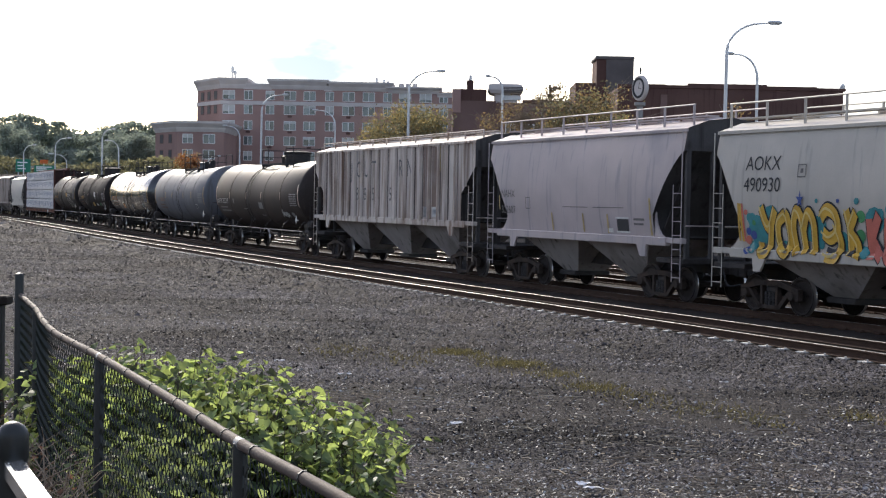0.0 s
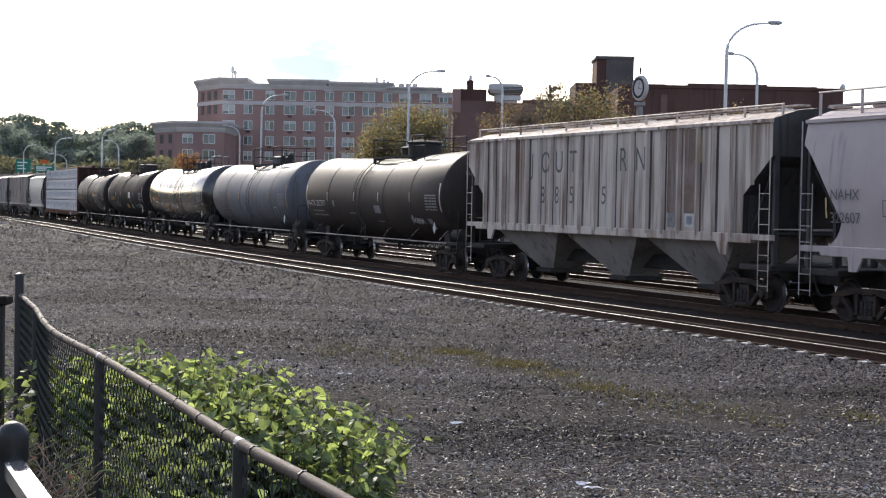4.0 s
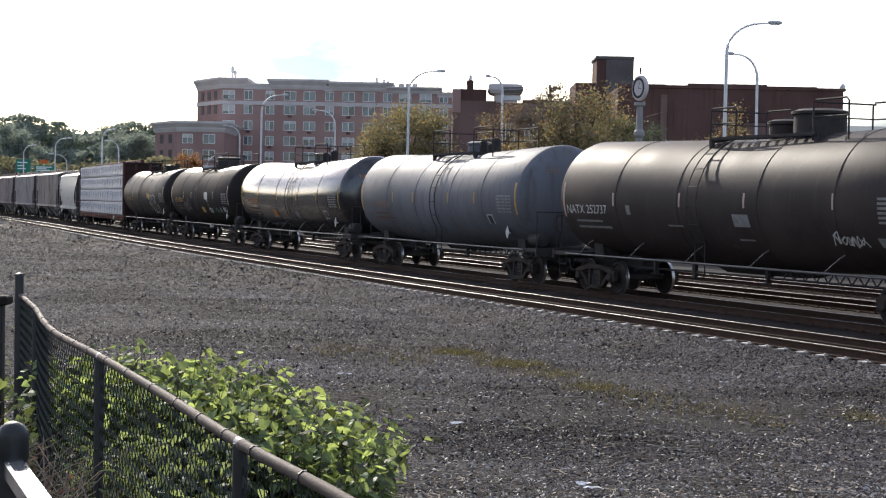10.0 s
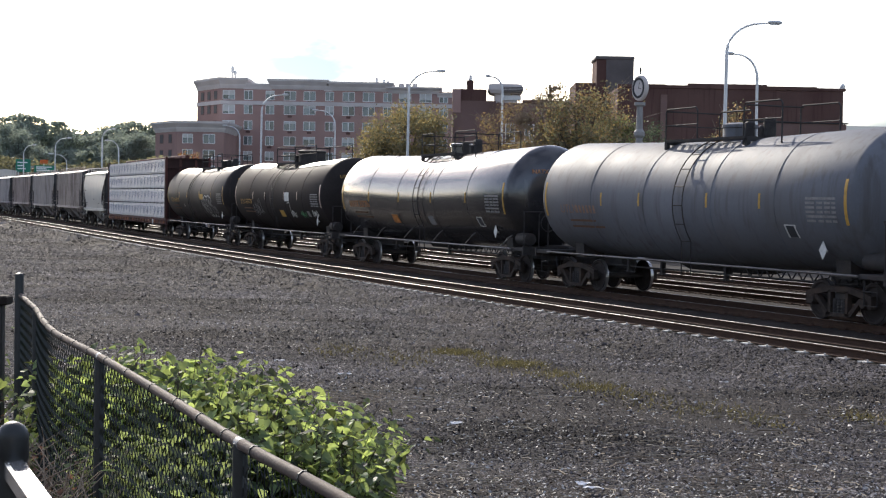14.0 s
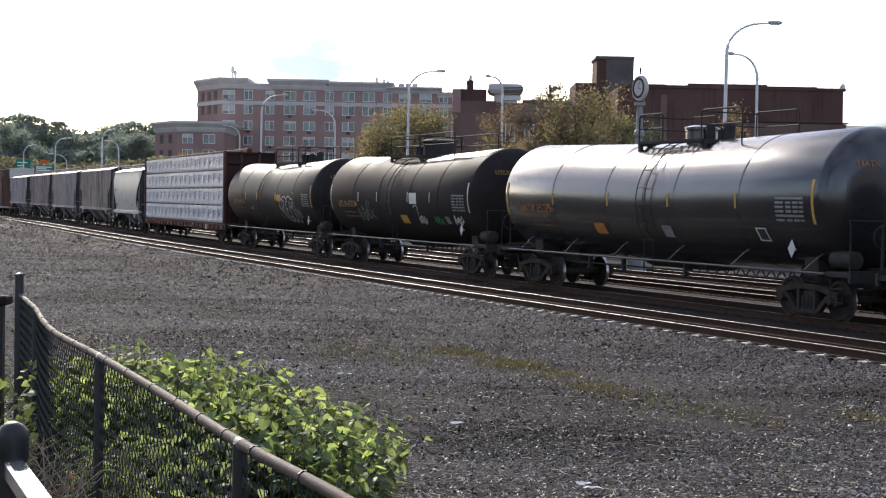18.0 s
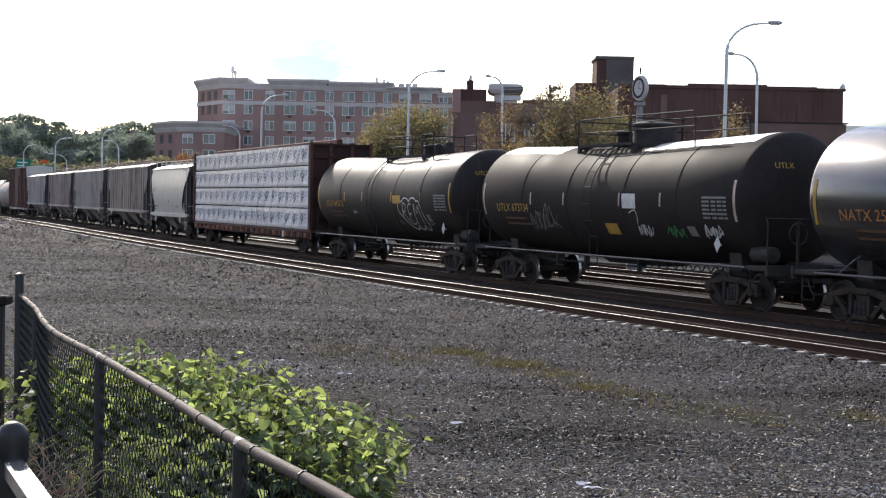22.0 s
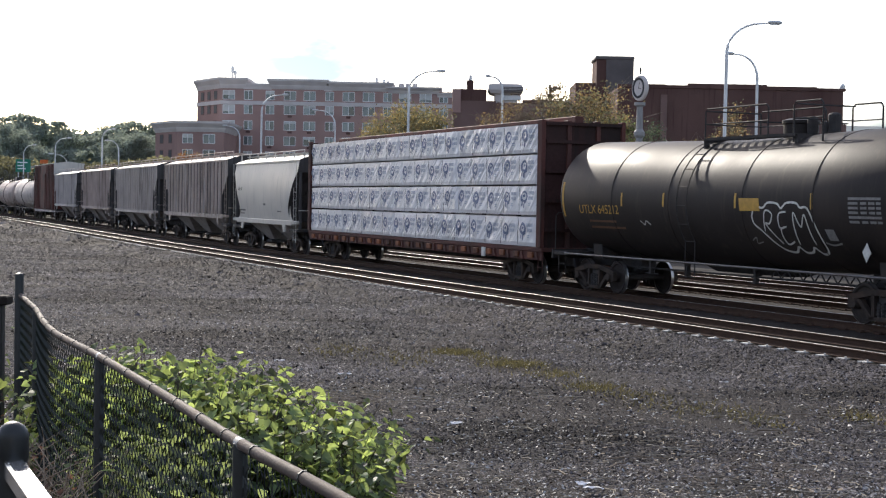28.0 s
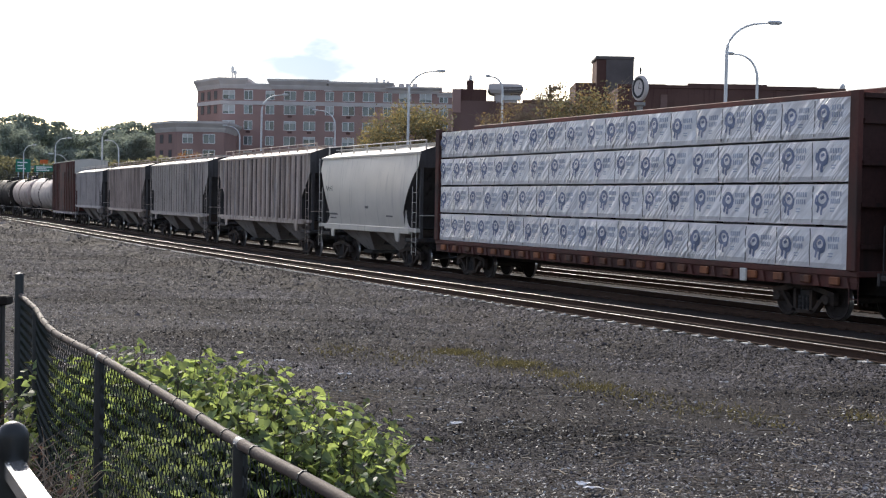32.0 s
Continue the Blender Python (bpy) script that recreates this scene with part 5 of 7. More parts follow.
    place_car(tank_car("glossy black tank car with orange numbers", 7.76, P_756, "NATX 252756", M_ORG, 0.5, number_x=-6.85, plat=(-1.05, 0.15, 2.0, 3.8), strips=(-4.6, -1.4, 1.7, 4.7), strip_mat=M_YELLOW,
                       plaques=(("amber_sticker", -2.3, -1.7, 1.7, 2.0, M_ORG), ("amber_sticker", 1.3, 1.75, 1.7, 2.0, M_DIM), ("black_square", 5.45, 5.75, 1.75, 2.0, M_INK), ("pale_edge", 5.4, 5.45, 1.73, 2.02, M_WHITE), ("pale_edge", 5.75, 5.8, 1.73, 2.02, M_WHITE), ("pale_edge", 5.4, 5.8, 2.0, 2.03, M_WHITE), ("pale_edge", 5.4, 5.8, 1.72, 1.75, M_WHITE))), -42.05)
    place_car(tank_car("brown-black tank car with yellow numbers and scrawled graffiti", 7.15, P_673, "UTLX 673734", M_YELLOW, -0.1, number_x=-6.1, bonnet=0.75, glints=((-6.75, -3.0), (1.9, 7.0)), plat=(-2.15, 0.8, 0.85, 4.1), strips=(-3.7, -1.6, 1.6, 3.7),
                       plaques=(("white_sticker", 1.8, 2.5, 2.42, 2.82, M_WHITE), ("yellow_sticker", 0.75, 1.4, 1.7, 2.0, M_YELLOW), ("square_stencil", 4.85, 5.2, 1.75, 2.0, M_DIM)),
                       tags=((scrawl(-3.1, 2.05, 1.5, 0.8, 9, 2), 0.022, M_DIM), (scrawl(-2.7, 2.0, 1.3, 0.5, 8, 5), 0.018, M_DIM), (scrawl(2.75, 1.85, 0.75, 0.32, 10, 6), 0.03, M_WHITE), (scrawl(4.2, 1.85, 0.8, 0.3, 9, 7), 0.035, M_GREENP), (scrawl(5.95, 1.88, 0.7, 0.34, 11, 8), 0.035, M_WHITE), ([(-3.9, 1.9), (-3.75, 2.2), (-3.6, 1.75), (-3.4, 2.3), (-3.2, 1.7), (-2.9, 2.25), (-2.7, 2.5), (-2.75, 1.85), (-2.3, 1.95), (-2.0, 1.8)], 0.025, M_DIM),
                             ([(2.1, 2.3), (2.4, 2.38), (2.5, 2.2), (2.45, 2.0)], 0.03, M_WHITE), ([(2.45, 1.95), (2.65, 1.75), (2.7, 2.0), (2.85, 1.7), (3.0, 1.85)], 0.035, M_WHITE),
                             ([(3.9, 2.0), (4.1, 1.7), (4.2, 2.0), (4.4, 1.75), (4.6, 1.95)], 0.03, M_GREENP), ([(5.5, 1.75), (5.65, 2.05), (5.75, 1.8), (5.95, 2.0), (6.0, 1.75), (6.3, 1.9)], 0.04, M_WHITE))), -59.76)
    bubble = [(2.2, 2.3), (2.35, 2.52), (2.65, 2.5), (2.85, 2.62), (3.2, 2.6), (3.35, 2.5), (3.55, 2.62), (3.9, 2.62), (4.05, 2.52), (4.3, 2.5), (4.5, 2.1), (4.58, 1.6), (4.35, 1.48), (4.15, 1.62), (4.0, 1.52), (3.75, 1.5), (3.6, 1.62), (3.4, 1.5), (3.1, 1.52), (2.85, 1.65), (2.5, 1.95), (2.25, 2.12), (2.2, 2.3)]
    place_car(tank_car("dusty charcoal tank car with a big white graffiti outline", 7.2, P_645, "UTLX 645212", M_YELLOW, -0.65, number_x=-6.15, plat=(-0.95, 1.72, 2.72, 3.8), strips=(-3.75, -1.65, 1.55, 4.45), strip_mat=M_YELLOW,
                       plaques=(("yellow_sticker", 1.75, 2.55, 2.42, 2.72, M_YELLOW), ("square_stencil", 4.85, 5.15, 1.8, 2.05, M_DIM)),
                       tags=((bubble, 0.05, M_WHITE), ([(2.6, 1.95), (2.72, 2.42), (2.98, 2.36), (2.85, 2.14), (2.7, 2.12), (3.1, 1.68)], 0.04, M_WHITE), ([(3.52, 2.42), (3.24, 2.36), (3.2, 2.05), (3.45, 2.08), (3.22, 2.0), (3.26, 1.68), (3.55, 1.74)], 0.04, M_WHITE), ([(1.95, 1.72), (2.15, 1.8), (2.1, 1.66), (2.35, 1.7)], 0.025, M_DIM),
                             ([(3.7, 1.68), (3.78, 2.4), (3.98, 2.08), (4.18, 2.36), (4.28, 1.7)], 0.04, M_WHITE), ([(-2.9, 2.1), (-2.7, 2.0), (-2.6, 2.1), (-2.4, 2.0)], 0.03, M_WHITE), ([(4.65, 1.75), (4.9, 1.7), (5.2, 1.75)], 0.04, M_DIM))), -76.72)
    place_car(centerbeam("oxide-red centre-beam flat car with high end bulkheads", 22.15), -96.9)
    rnd = random.Random(11)
    levels = [1.18, 2.12, 3.07, 4.03, 4.96]
    cuts = [(-11.05, -6.8, -1.0, 3.6, 11.05), (-11.05, -6.2, -1.06, 5.04, 11.05), (-11.05, -5.5, -0.2, 4.9, 11.05), (-11.05, -5.46, -0.6, 5.04, 11.05)]
    for side in (-1, 1):
        for t in range(4):
            for a, b in zip(cuts[t], cuts[t][1:]):
                place_car(lumber_bundle(a, b, levels[t] + (0.022 if t else 0.0), levels[t + 1] - 0.012, max(3, round((b - a) / 1.19)), t * 2 + (1 if a > 0 else 0), rnd, side), -96.9)
    place_car(hopper_car("off-white smooth short covered hopper car", 11.3, 4.3, P_WHT, P_WHT, arc=True, bays=2, zb=1.5, cut=1.3, number="NAHX", number_pos=(-4.6, 2.9, 0.22, 0.4), ink=M_INK,
                         plaques=(("stencil_bars", -4.2, -3.2, 1.9, 1.98, P_FADED), ("stencil_bars", -4.2, -3.4, 1.75, 1.8, P_FADED), ("stencil_bars", 2.5, 3.2, 1.9, 1.96, P_FADED), ("small_stencil", 0.2, 0.6, 2.2, 2.3, P_FADED))), -115.5)
    place_car(hopper_car("brownish grey ribbed covered hopper car", 16.5, 4.55, P_A, P_A, ribs=19, bays=3, zb=1.6, cut=1.3), -130.8)
    place_car(hopper_car("pale grey ribbed covered hopper car", 16.5, 4.55, P_B, P_B, ribs=22, bays=3, zb=1.6, cut=1.2), -149.9)
    place_car(hopper_car("mauve-brown weathered ribbed hopper car", 15.6, 4.55, P_C, P_C, ribs=20, bays=3, zb=1.65, cut=1.2, detail=False), -168.3)
    place_car(hopper_car("blue-grey ribbed covered hopper car", 15.0, 4.5, P_D, P_D, ribs=18, bays=3, zb=1.7, cut=1.1, detail=False), -186.6)
    place_car(boxcar("tall oxide-red boxcar with a pale roof", 14.8), -202.6)
    place_car(tank_car("pale grey tank car near the rear", 7.6, P_B, "", M_INK, 0.0, detail=False), -219.2)
    place_car(tank_car("tan-grey weathered tank car near the rear", 6.6, P_C, "", M_INK, 0.0, detail=False), -236.2)
    place_car(tank_car("brown-black tank car at the rear", 7.2, P_673, "", M_INK, 0.0, detail=False), -253.2)
    place_car(tank_car("dark tank car at the rear", 7.2, P_645, "", M_INK, 0.0, detail=False), -270.8)


build_train()


# ---- beyond the railway ----
def cyl(g, x, y, z0, z1, r0, r1=None, n=8):
    return g.spin_z([(z0, r0), (z1, r0 if r1 is None else r1)], x, y, n)


def facade(name, x0, x1, y, z0, z1, depth, cols, rows, wall_mat, parent, ww=2.2, wh=1.7, dirx=None, blinds=0.3, seed=1):
    """A front wall with real openings, and a window set back in each."""
    rnd = random.Random(seed)
    zs, xs = [z0], [x0]
    for r in rows:
        zs += [r - wh / 2, r + wh / 2]
    for cx, k in cols:
        xs += [cx - ww * k / 2, cx + ww * k / 2]
    zs.append(z1)
    xs.append(x1)
    nx, nz = len(xs), len(zs)
    g = Geo()
    idx = lambda i, j, d: (d * nz + j) * nx + i
    solid = lambda i, j: 0 <= i < nx - 1 and 0 <= j < nz - 1 and not (i % 2 and j % 2)
    faces = []
    for j in range(nz - 1):
        for i in range(nx - 1):
            if not solid(i, j):
                continue
            faces.append((idx(i, j, 0), idx(i + 1, j, 0), idx(i + 1, j + 1, 0), idx(i, j + 1, 0)))
            faces.append((idx(i, j + 1, 1), idx(i + 1, j + 1, 1), idx(i + 1, j, 1), idx(i, j, 1)))
            for di, dj, p0, p1 in ((-1, 0, (i, j), (i, j + 1)), (1, 0, (i + 1, j + 1), (i + 1, j)), (0, -1, (i + 1, j), (i, j)), (0, 1, (i, j + 1), (i + 1, j + 1))):
                if not solid(i + di, j + dj):
                    faces.append((idx(*p0, 0), idx(*p1, 0), idx(*p1, 1), idx(*p0, 1)))
    g.add([(x, yy, z) for yy in (y, y + depth) for z in zs for x in xs], faces)
    wall = part(name, g, wall_mat, parent)
    for r in rows:
        for cx, k in cols:
            w = ww * k
            fg = Geo()
            t = 0.1
            fg.box(cx - w / 2, cx + w / 2, y - 0.05, y + 0.2, r + wh / 2 - t, r + wh / 2).box(cx - w / 2, cx + w / 2, y - 0.05, y + 0.2, r - wh / 2, r - wh / 2 + t)
            fg.box(cx - w / 2, cx - w / 2 + t, y - 0.05, y + 0.2, r - wh / 2 + t, r + wh / 2 - t).box(cx + w / 2 - t, cx + w / 2, y - 0.05, y + 0.2, r - wh / 2 + t, r + wh / 2 - t)
            fg.box(cx - 0.06, cx + 0.06, y - 0.03, y + 0.2, r - wh / 2 + t, r + wh / 2 - t)
            win = part("window", fg, M_FRAME, parent, "white-framed window")
            for q in (-1, 1):
                pg = Geo().box(min(cx + q * 0.06, cx + q * (w / 2 - t)), max(cx + q * 0.06, cx + q * (w / 2 - t)), y + 0.06, y + 0.12, r - wh / 2 + t, r + wh / 2 - t)
                part("pane", pg, M_GLASS, win)
            if rnd.random() < blinds:
                part("blind", Geo().box(cx - w / 2 + t, cx + w / 2 - t, y + 0.03, y + 0.055, r + wh / 2 - t - rnd.uniform(0.4, 1.2), r + wh / 2 - t), M_SHADE, win)
            if rnd.random() < 0.55:
                part("air_conditioner", Geo().box(cx - 0.4, cx + 0.4, y - 0.12, y, r - wh / 2 - 0.55, r - wh / 2 - 0.12, 0.03), M_BRICK_D, win, "small dark wall unit")
    return wall


def cornice(e, x0, x1, y0, y1, z, h, over=0.7):
    g = Geo()
    rings = []
    for o, dz in ((0.05, 0.0), (over * 0.35, h * 0.3), (over * 0.4, h * 0.42), (over, h * 0.8), (over, h)):
        rings.append([(x0 - o, y0 - o, z + dz), (x1 + o, y0 - o, z + dz), (x1 + o, y1 + o, z + dz), (x0 - o, y1 + o, z + dz)])
    g.loft(rings)
    return part("cornice", g, M_TRIM, e, "pale moulded cornice")


def outset(pts, o):
    """A flat outline, counter-clockwise from above, pushed outwards by o."""
    out = []
    n = len(pts)
    for i in range(n):
        (ax, ay), (bx, by), (cx, cy) = pts[i - 1], pts[i], pts[(i + 1) % n]
        u, v = Vector((by - ay, ax - bx)).normalized(), Vector((cy - by, bx - cx)).normalized()
        m = (u + v) / max(0.4, 1 + u.dot(v))
        out.append((bx + m.x * o, by + m.y * o))
    return out


def corner_cornice(e, pts, z, h, over):
    g = Geo().loft([[(x, y, z + dz) for x, y in outset(pts, o)] for o, dz in ((0.05, 0.0), (over * 0.35, h * 0.3), (over * 0.4, h * 0.42), (over, h * 0.8), (over, h))])
    return part("cornice", g, M_TRIM, e, "pale moulded cornice")


def corner_return(e, ax, ay, bx, by, back, z0, z1, rows, places, wall_mat):
    """The slanting wall from the front corner a to the rear corner b, with narrow windows."""
    part("return_wall", Geo().slab([(ax, ay, z0), (ax, back, z0), (bx, back, z0), (bx, by, z0)], (0, 0, z1 - z0)), wall_mat, e)
    d = Vector((bx - ax, by - ay, 0))
    ln = d.length
    d.normalize()
    nrm = Vector((-d.y, d.x, 0))
    if nrm.y > 0:
        nrm = -nrm
    for r in rows:
        for k in places:
            c = Vector((ax, ay, r)) + d * ln * k
            hw = d * 0.75

            def quad(w, hh, lift):
                return [tuple(c + hw * i * w + Vector((0, 0, j * hh)) + nrm * lift) for i, j in ((-1, -1), (1, -1), (1, 1), (-1, 1))]
            win = part("window", Geo().slab(quad(1.0, 0.85, 0.0), tuple(nrm * 0.05)), M_BRICK_B, e, "narrow brown-framed window")
            part("pane", Geo().slab(quad(0.8, 0.72, 0.05), tuple(nrm * 0.02)), M_DUSK, win)


def apartment_block():
    e = thing("apartment_building", "six-storey red brick apartment building with pale cornices", "building")
    Y = 285.0
    cols = [(-41.1, 1.0), (-37.4, 0.72), (-33.3, 0.72), (-29.5, 1.0), (-25.8, 1.0), (-22.0, 0.72), (-18.4, 1.0), (-14.6, 1.0), (-11.0, 0.72), (-7.7, 1.0), (-3.8, 1.0), (-0.4, 0.72)]
    rows = [2.0, 4.9, 7.8, 10.7, 13.6, 16.5, 19.5, 22.2]
    facade("front_wall", -42.6, 3.0, Y, -0.4, 23.4, 0.6, cols, rows, M_BRICK, e, ww=2.3, wh=1.75)
    corner_return(e, -42.6, Y, -48.5, Y + 9.0, Y + 24, -0.4, 23.4, rows, (0.22, 0.5, 0.78), M_BRICK)
    part("building_core", Geo().box(-42.6, 3.0, Y + 0.6, Y + 24, -0.4, 23.4), M_BRICK, e)
    part("stone_band", Geo().slab([(-42.6, Y, 20.4), (-42.66, Y - 0.15, 20.4), (3.05, Y - 0.15, 20.4), (3.05, Y, 20.4)], (0, 0, 0.7)).slab([(-42.6, Y, 20.4), (-48.5, Y + 9.0, 20.4), (-48.64, Y + 8.93, 20.4), (-42.68, Y - 0.14, 20.4)], (0, 0, 0.7)), M_TRIM, e, "pale stone band")
    corner_cornice(e, [(-42.6, Y), (-38.3, Y), (-38.3, Y + 23), (-48.5, Y + 23), (-48.5, Y + 9.0)], 23.4, 2.0, 0.8)
    for a, b, z, h in ((-38.3, -33.0, 23.3, 1.1), (-33.0, -23.0, 23.4, 1.9), (-23.0, -21.6, 23.2, 1.0), (-21.6, -10.7, 23.3, 1.7), (-10.7, -1.5, 23.0, 1.25), (-1.5, 3.0, 22.4, 0.8)):
        cornice(e, a, b, Y, Y + 23, z, h, 0.8 if h > 1.2 else 0.3)
    for x, z, h in ((-41.0, 25.4, 2.6), (-40.5, 25.4, 1.8)):
        part("roof_antenna", cyl(Geo(), x, Y + 4, z, z + h, 0.12), M_POLE, e)
        part("antenna_box", Geo().box(x - 0.25, x + 0.25, Y + 3.8, Y + 4.2, z + h * 0.5, z + h * 0.9, 0.05), M_POLE, e)
    for i, x in enumerate((-13.4, -12.0, -11.2)):
        part("roof_vent", cyl(Geo(), x, Y + 6, 24.2, 26.4 - 0.3 * i, 0.22), M_POLE, e)
    for x in (-8.6, -7.3, -6.0):
        part("roof_unit", Geo().box(x - 0.5, x + 0.5, Y + 5, Y + 6.4, 24.0, 25.3, 0.08), M_TRIM, e)
    # lower wing
    w = thing("apartment_wing", "low red brick wing with a deep pale cornice", "building")
    Y2 = 268.0
    facade("front_wall", -47.8, -39.4, Y2, -0.4, 14.3, 0.6, [(-45.9, 0.8), (-42.1, 0.95)], [1.8, 4.6, 7.5, 10.3, 13.1], M_BRICK, w, ww=2.3, wh=1.7, seed=4)
    corner_return(w, -47.8, Y2, -53.1, Y2 + 7.5, Y2 + 16, -0.4, 14.3, [1.8, 4.6, 7.5, 10.3, 13.1], (0.3, 0.7), M_BRICK)
    part("building_core", Geo().box(-47.8, -39.4, Y2 + 0.6, Y2 + 16, -0.4, 14.3), M_BRICK, w)
    corner_cornice(w, [(-47.8, Y2), (-39.4, Y2), (-39.4, Y2 + 16), (-53.1, Y2 + 16), (-53.1, Y2 + 7.5)], 14.3, 1.9, 0.9)


def block(e, name, x0, x1, y0, y1, z0, z1, mat, ch=0.0, label=""):
    return part(name, Geo().box(x0, x1, y0, y1, z0, z1, ch), mat, e, label)


def old_buildings():
    # long dark brick block
    e = thing("brick_warehouse", "long dark red brick warehouse with a stepped parapet", "building")
    Y = 105.0
    facade("front_wall", 12.0, 27.75, Y, -0.4, 10.75, 0.5, [(14.5, 0.6), (18.0, 0.6), (21.5, 0.6), (25.0, 0.6)], [2.5, 5.6], M_BRICK_D, e, ww=2.0, wh=1.6, blinds=0.0, seed=8)
    part("building_core", Geo().box(12.0, 27.75, Y + 0.5, Y + 22, -0.4, 10.75), M_BRICK_D, e)
    for a, b, h in ((12.0, 16.9, 10.98), (16.9, 22.4, 11.12), (22.4, 25.9, 11.02), (25.9, 27.9, 10.95)):
        part("parapet", Geo().box(a, b, Y - 0.08, Y + 0.4, 10.75, h, 0.02), M_BRICK_D, e)
    part("corner_finial", Geo().spin_z([(10.9, 0.16), (11.1, 0.2), (11.25, 0.12), (11.3, 0.02)], 27.7, Y + 0.1, 10), M_POLE, e)
    part("pilaster", Geo().box(15.0, 15.45, Y - 0.14, Y, 2.0, 10.3), M_BRICK_B, e)
    g = Geo()
    for i in range(9):
        g.box(20.5, 27.5, Y - 2.4 + i * 0.25, Y - 2.2 + i * 0.25, 8.35 + 0.012 * i, 8.42 + 0.012 * i)
    part("awning_roof", g, M_ASPH, e, "flat dark lean-to roof")
    part("awning_wall", Geo().box(20.6, 27.4, Y - 2.3, Y - 0.1, -0.4, 8.33), M_BRICK_B, e)
    # tower with a dark head
    t = thing("brick_tower", "square dark brick chimney tower", "building")
    part("shaft", Geo().box(11.2, 13.9, 112, 115.5, -0.4, 13.35), M_BRICK_D, t)
    part("slate_face", Geo().box(11.9, 13.95, 111.93, 112, 2.0, 13.35), M_SLATE, t, "dark slate-hung face")
    part("coping", Geo().box(11.1, 14.0, 111.9, 115.6, 13.35, 13.62, 0.05), M_SLATE, t)
    part("shoulder", Geo().box(9.7, 16.5, 112.6, 118, -0.4, 11.65), M_BRICK_D, t)
    # brown buildings between
    b = thing("brick_row_building", "brown brick row building with chimneys", "building")
    Y = 125.0
    facade("front_wall", 0.6, 4.2, Y, -0.4, 11.0, 0.4, [(1.8, 0.5), (3.2, 0.5)], [2.6, 5.6], M_BRICK_B, b, ww=1.7, wh=1.6, seed=3)
    part("building_core", Geo().box(0.6, 4.2, Y + 0.4, Y + 15, -0.4, 11.0), M_BRICK_B, b)
    part("roof_house", Geo().box(1.2, 3.4, Y + 0.6, Y + 4, 11.0, 12.0), M_BRICK_D, b)
    part("chimney", Geo().box(1.75, 2.3, Y + 0.8, Y + 1.6, 12.0, 12.75), M_BRICK_D, b)
    part("chimney_pot", cyl(Geo(), 2.05, Y + 1.2, 12.75, 13.2, 0.12), M_POLE, b)
    part("gable", Geo().box(0.55, 1.25, Y - 0.1, Y + 4, 10.0, 11.95), M_BRICK, b)
    c = thing("brick_shop_building", "low brown brick building with a plain parapet", "building")
    facade("front_wall", 4.2, 12.6, Y, -0.4, 10.9, 0.4, [(5.4, 0.5), (7.0, 0.5), (8.6, 0.5)], [2.6, 5.6, 8.4], M_BRICK_B, c, ww=1.7, wh=1.5, seed=6)
    part("building_core", Geo().box(4.2, 12.6, Y + 0.4, Y + 15, -0.4, 10.9), M_BRICK_D, c)
    part("parapet", Geo().box(6.4, 12.7, Y - 0.1, Y + 0.5, 10.9, 11.15, 0.03), M_BRICK_D, c)
    # rooftop ventilator
    v = part("ventilator_hood", Geo().loft([[(xa, Y + 1 - o, z), (xb, Y + 1 - o, z), (xb, Y + 3 + o, z), (xa, Y + 3 + o, z)] for xa, xb, o, z in ((4.1, 6.0, 0, 10.9), (4.1, 6.0, 0, 11.62), (3.75, 6.35, 0.35, 11.7), (3.55, 6.5, 0.5, 12.0), (3.6, 6.35, 0.4, 12.45), (3.9, 5.9, 0.1, 12.55))]), M_TRIM, c, "pale metal rooftop ventilator")
    for k in range(4):
        part("hood_fin", Geo().box(4.75, 6.45, Y + 0.42 + 0.03 * k, Y + 0.5 + 0.03 * k, 11.78 + 0.13 * k, 11.86 + 0.13 * k), M_SLATE, v, "dark louvre fin")
    part("hood_louvre", Geo().box(4.7, 6.3, Y + 0.86, Y + 0.98, 11.15, 11.55, 0.02), M_POLE, v)
    # distant low wall and shed on the right
    d = thing("far_shed", "pale grey shed roof beyond the warehouse", "building")
    part("shed_wall", Geo().box(36.0, 60.0, 140, 150, -0.4, 9.6), M_TRIM, d)
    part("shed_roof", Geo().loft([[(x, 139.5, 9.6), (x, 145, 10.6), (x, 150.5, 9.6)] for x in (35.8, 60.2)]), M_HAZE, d)


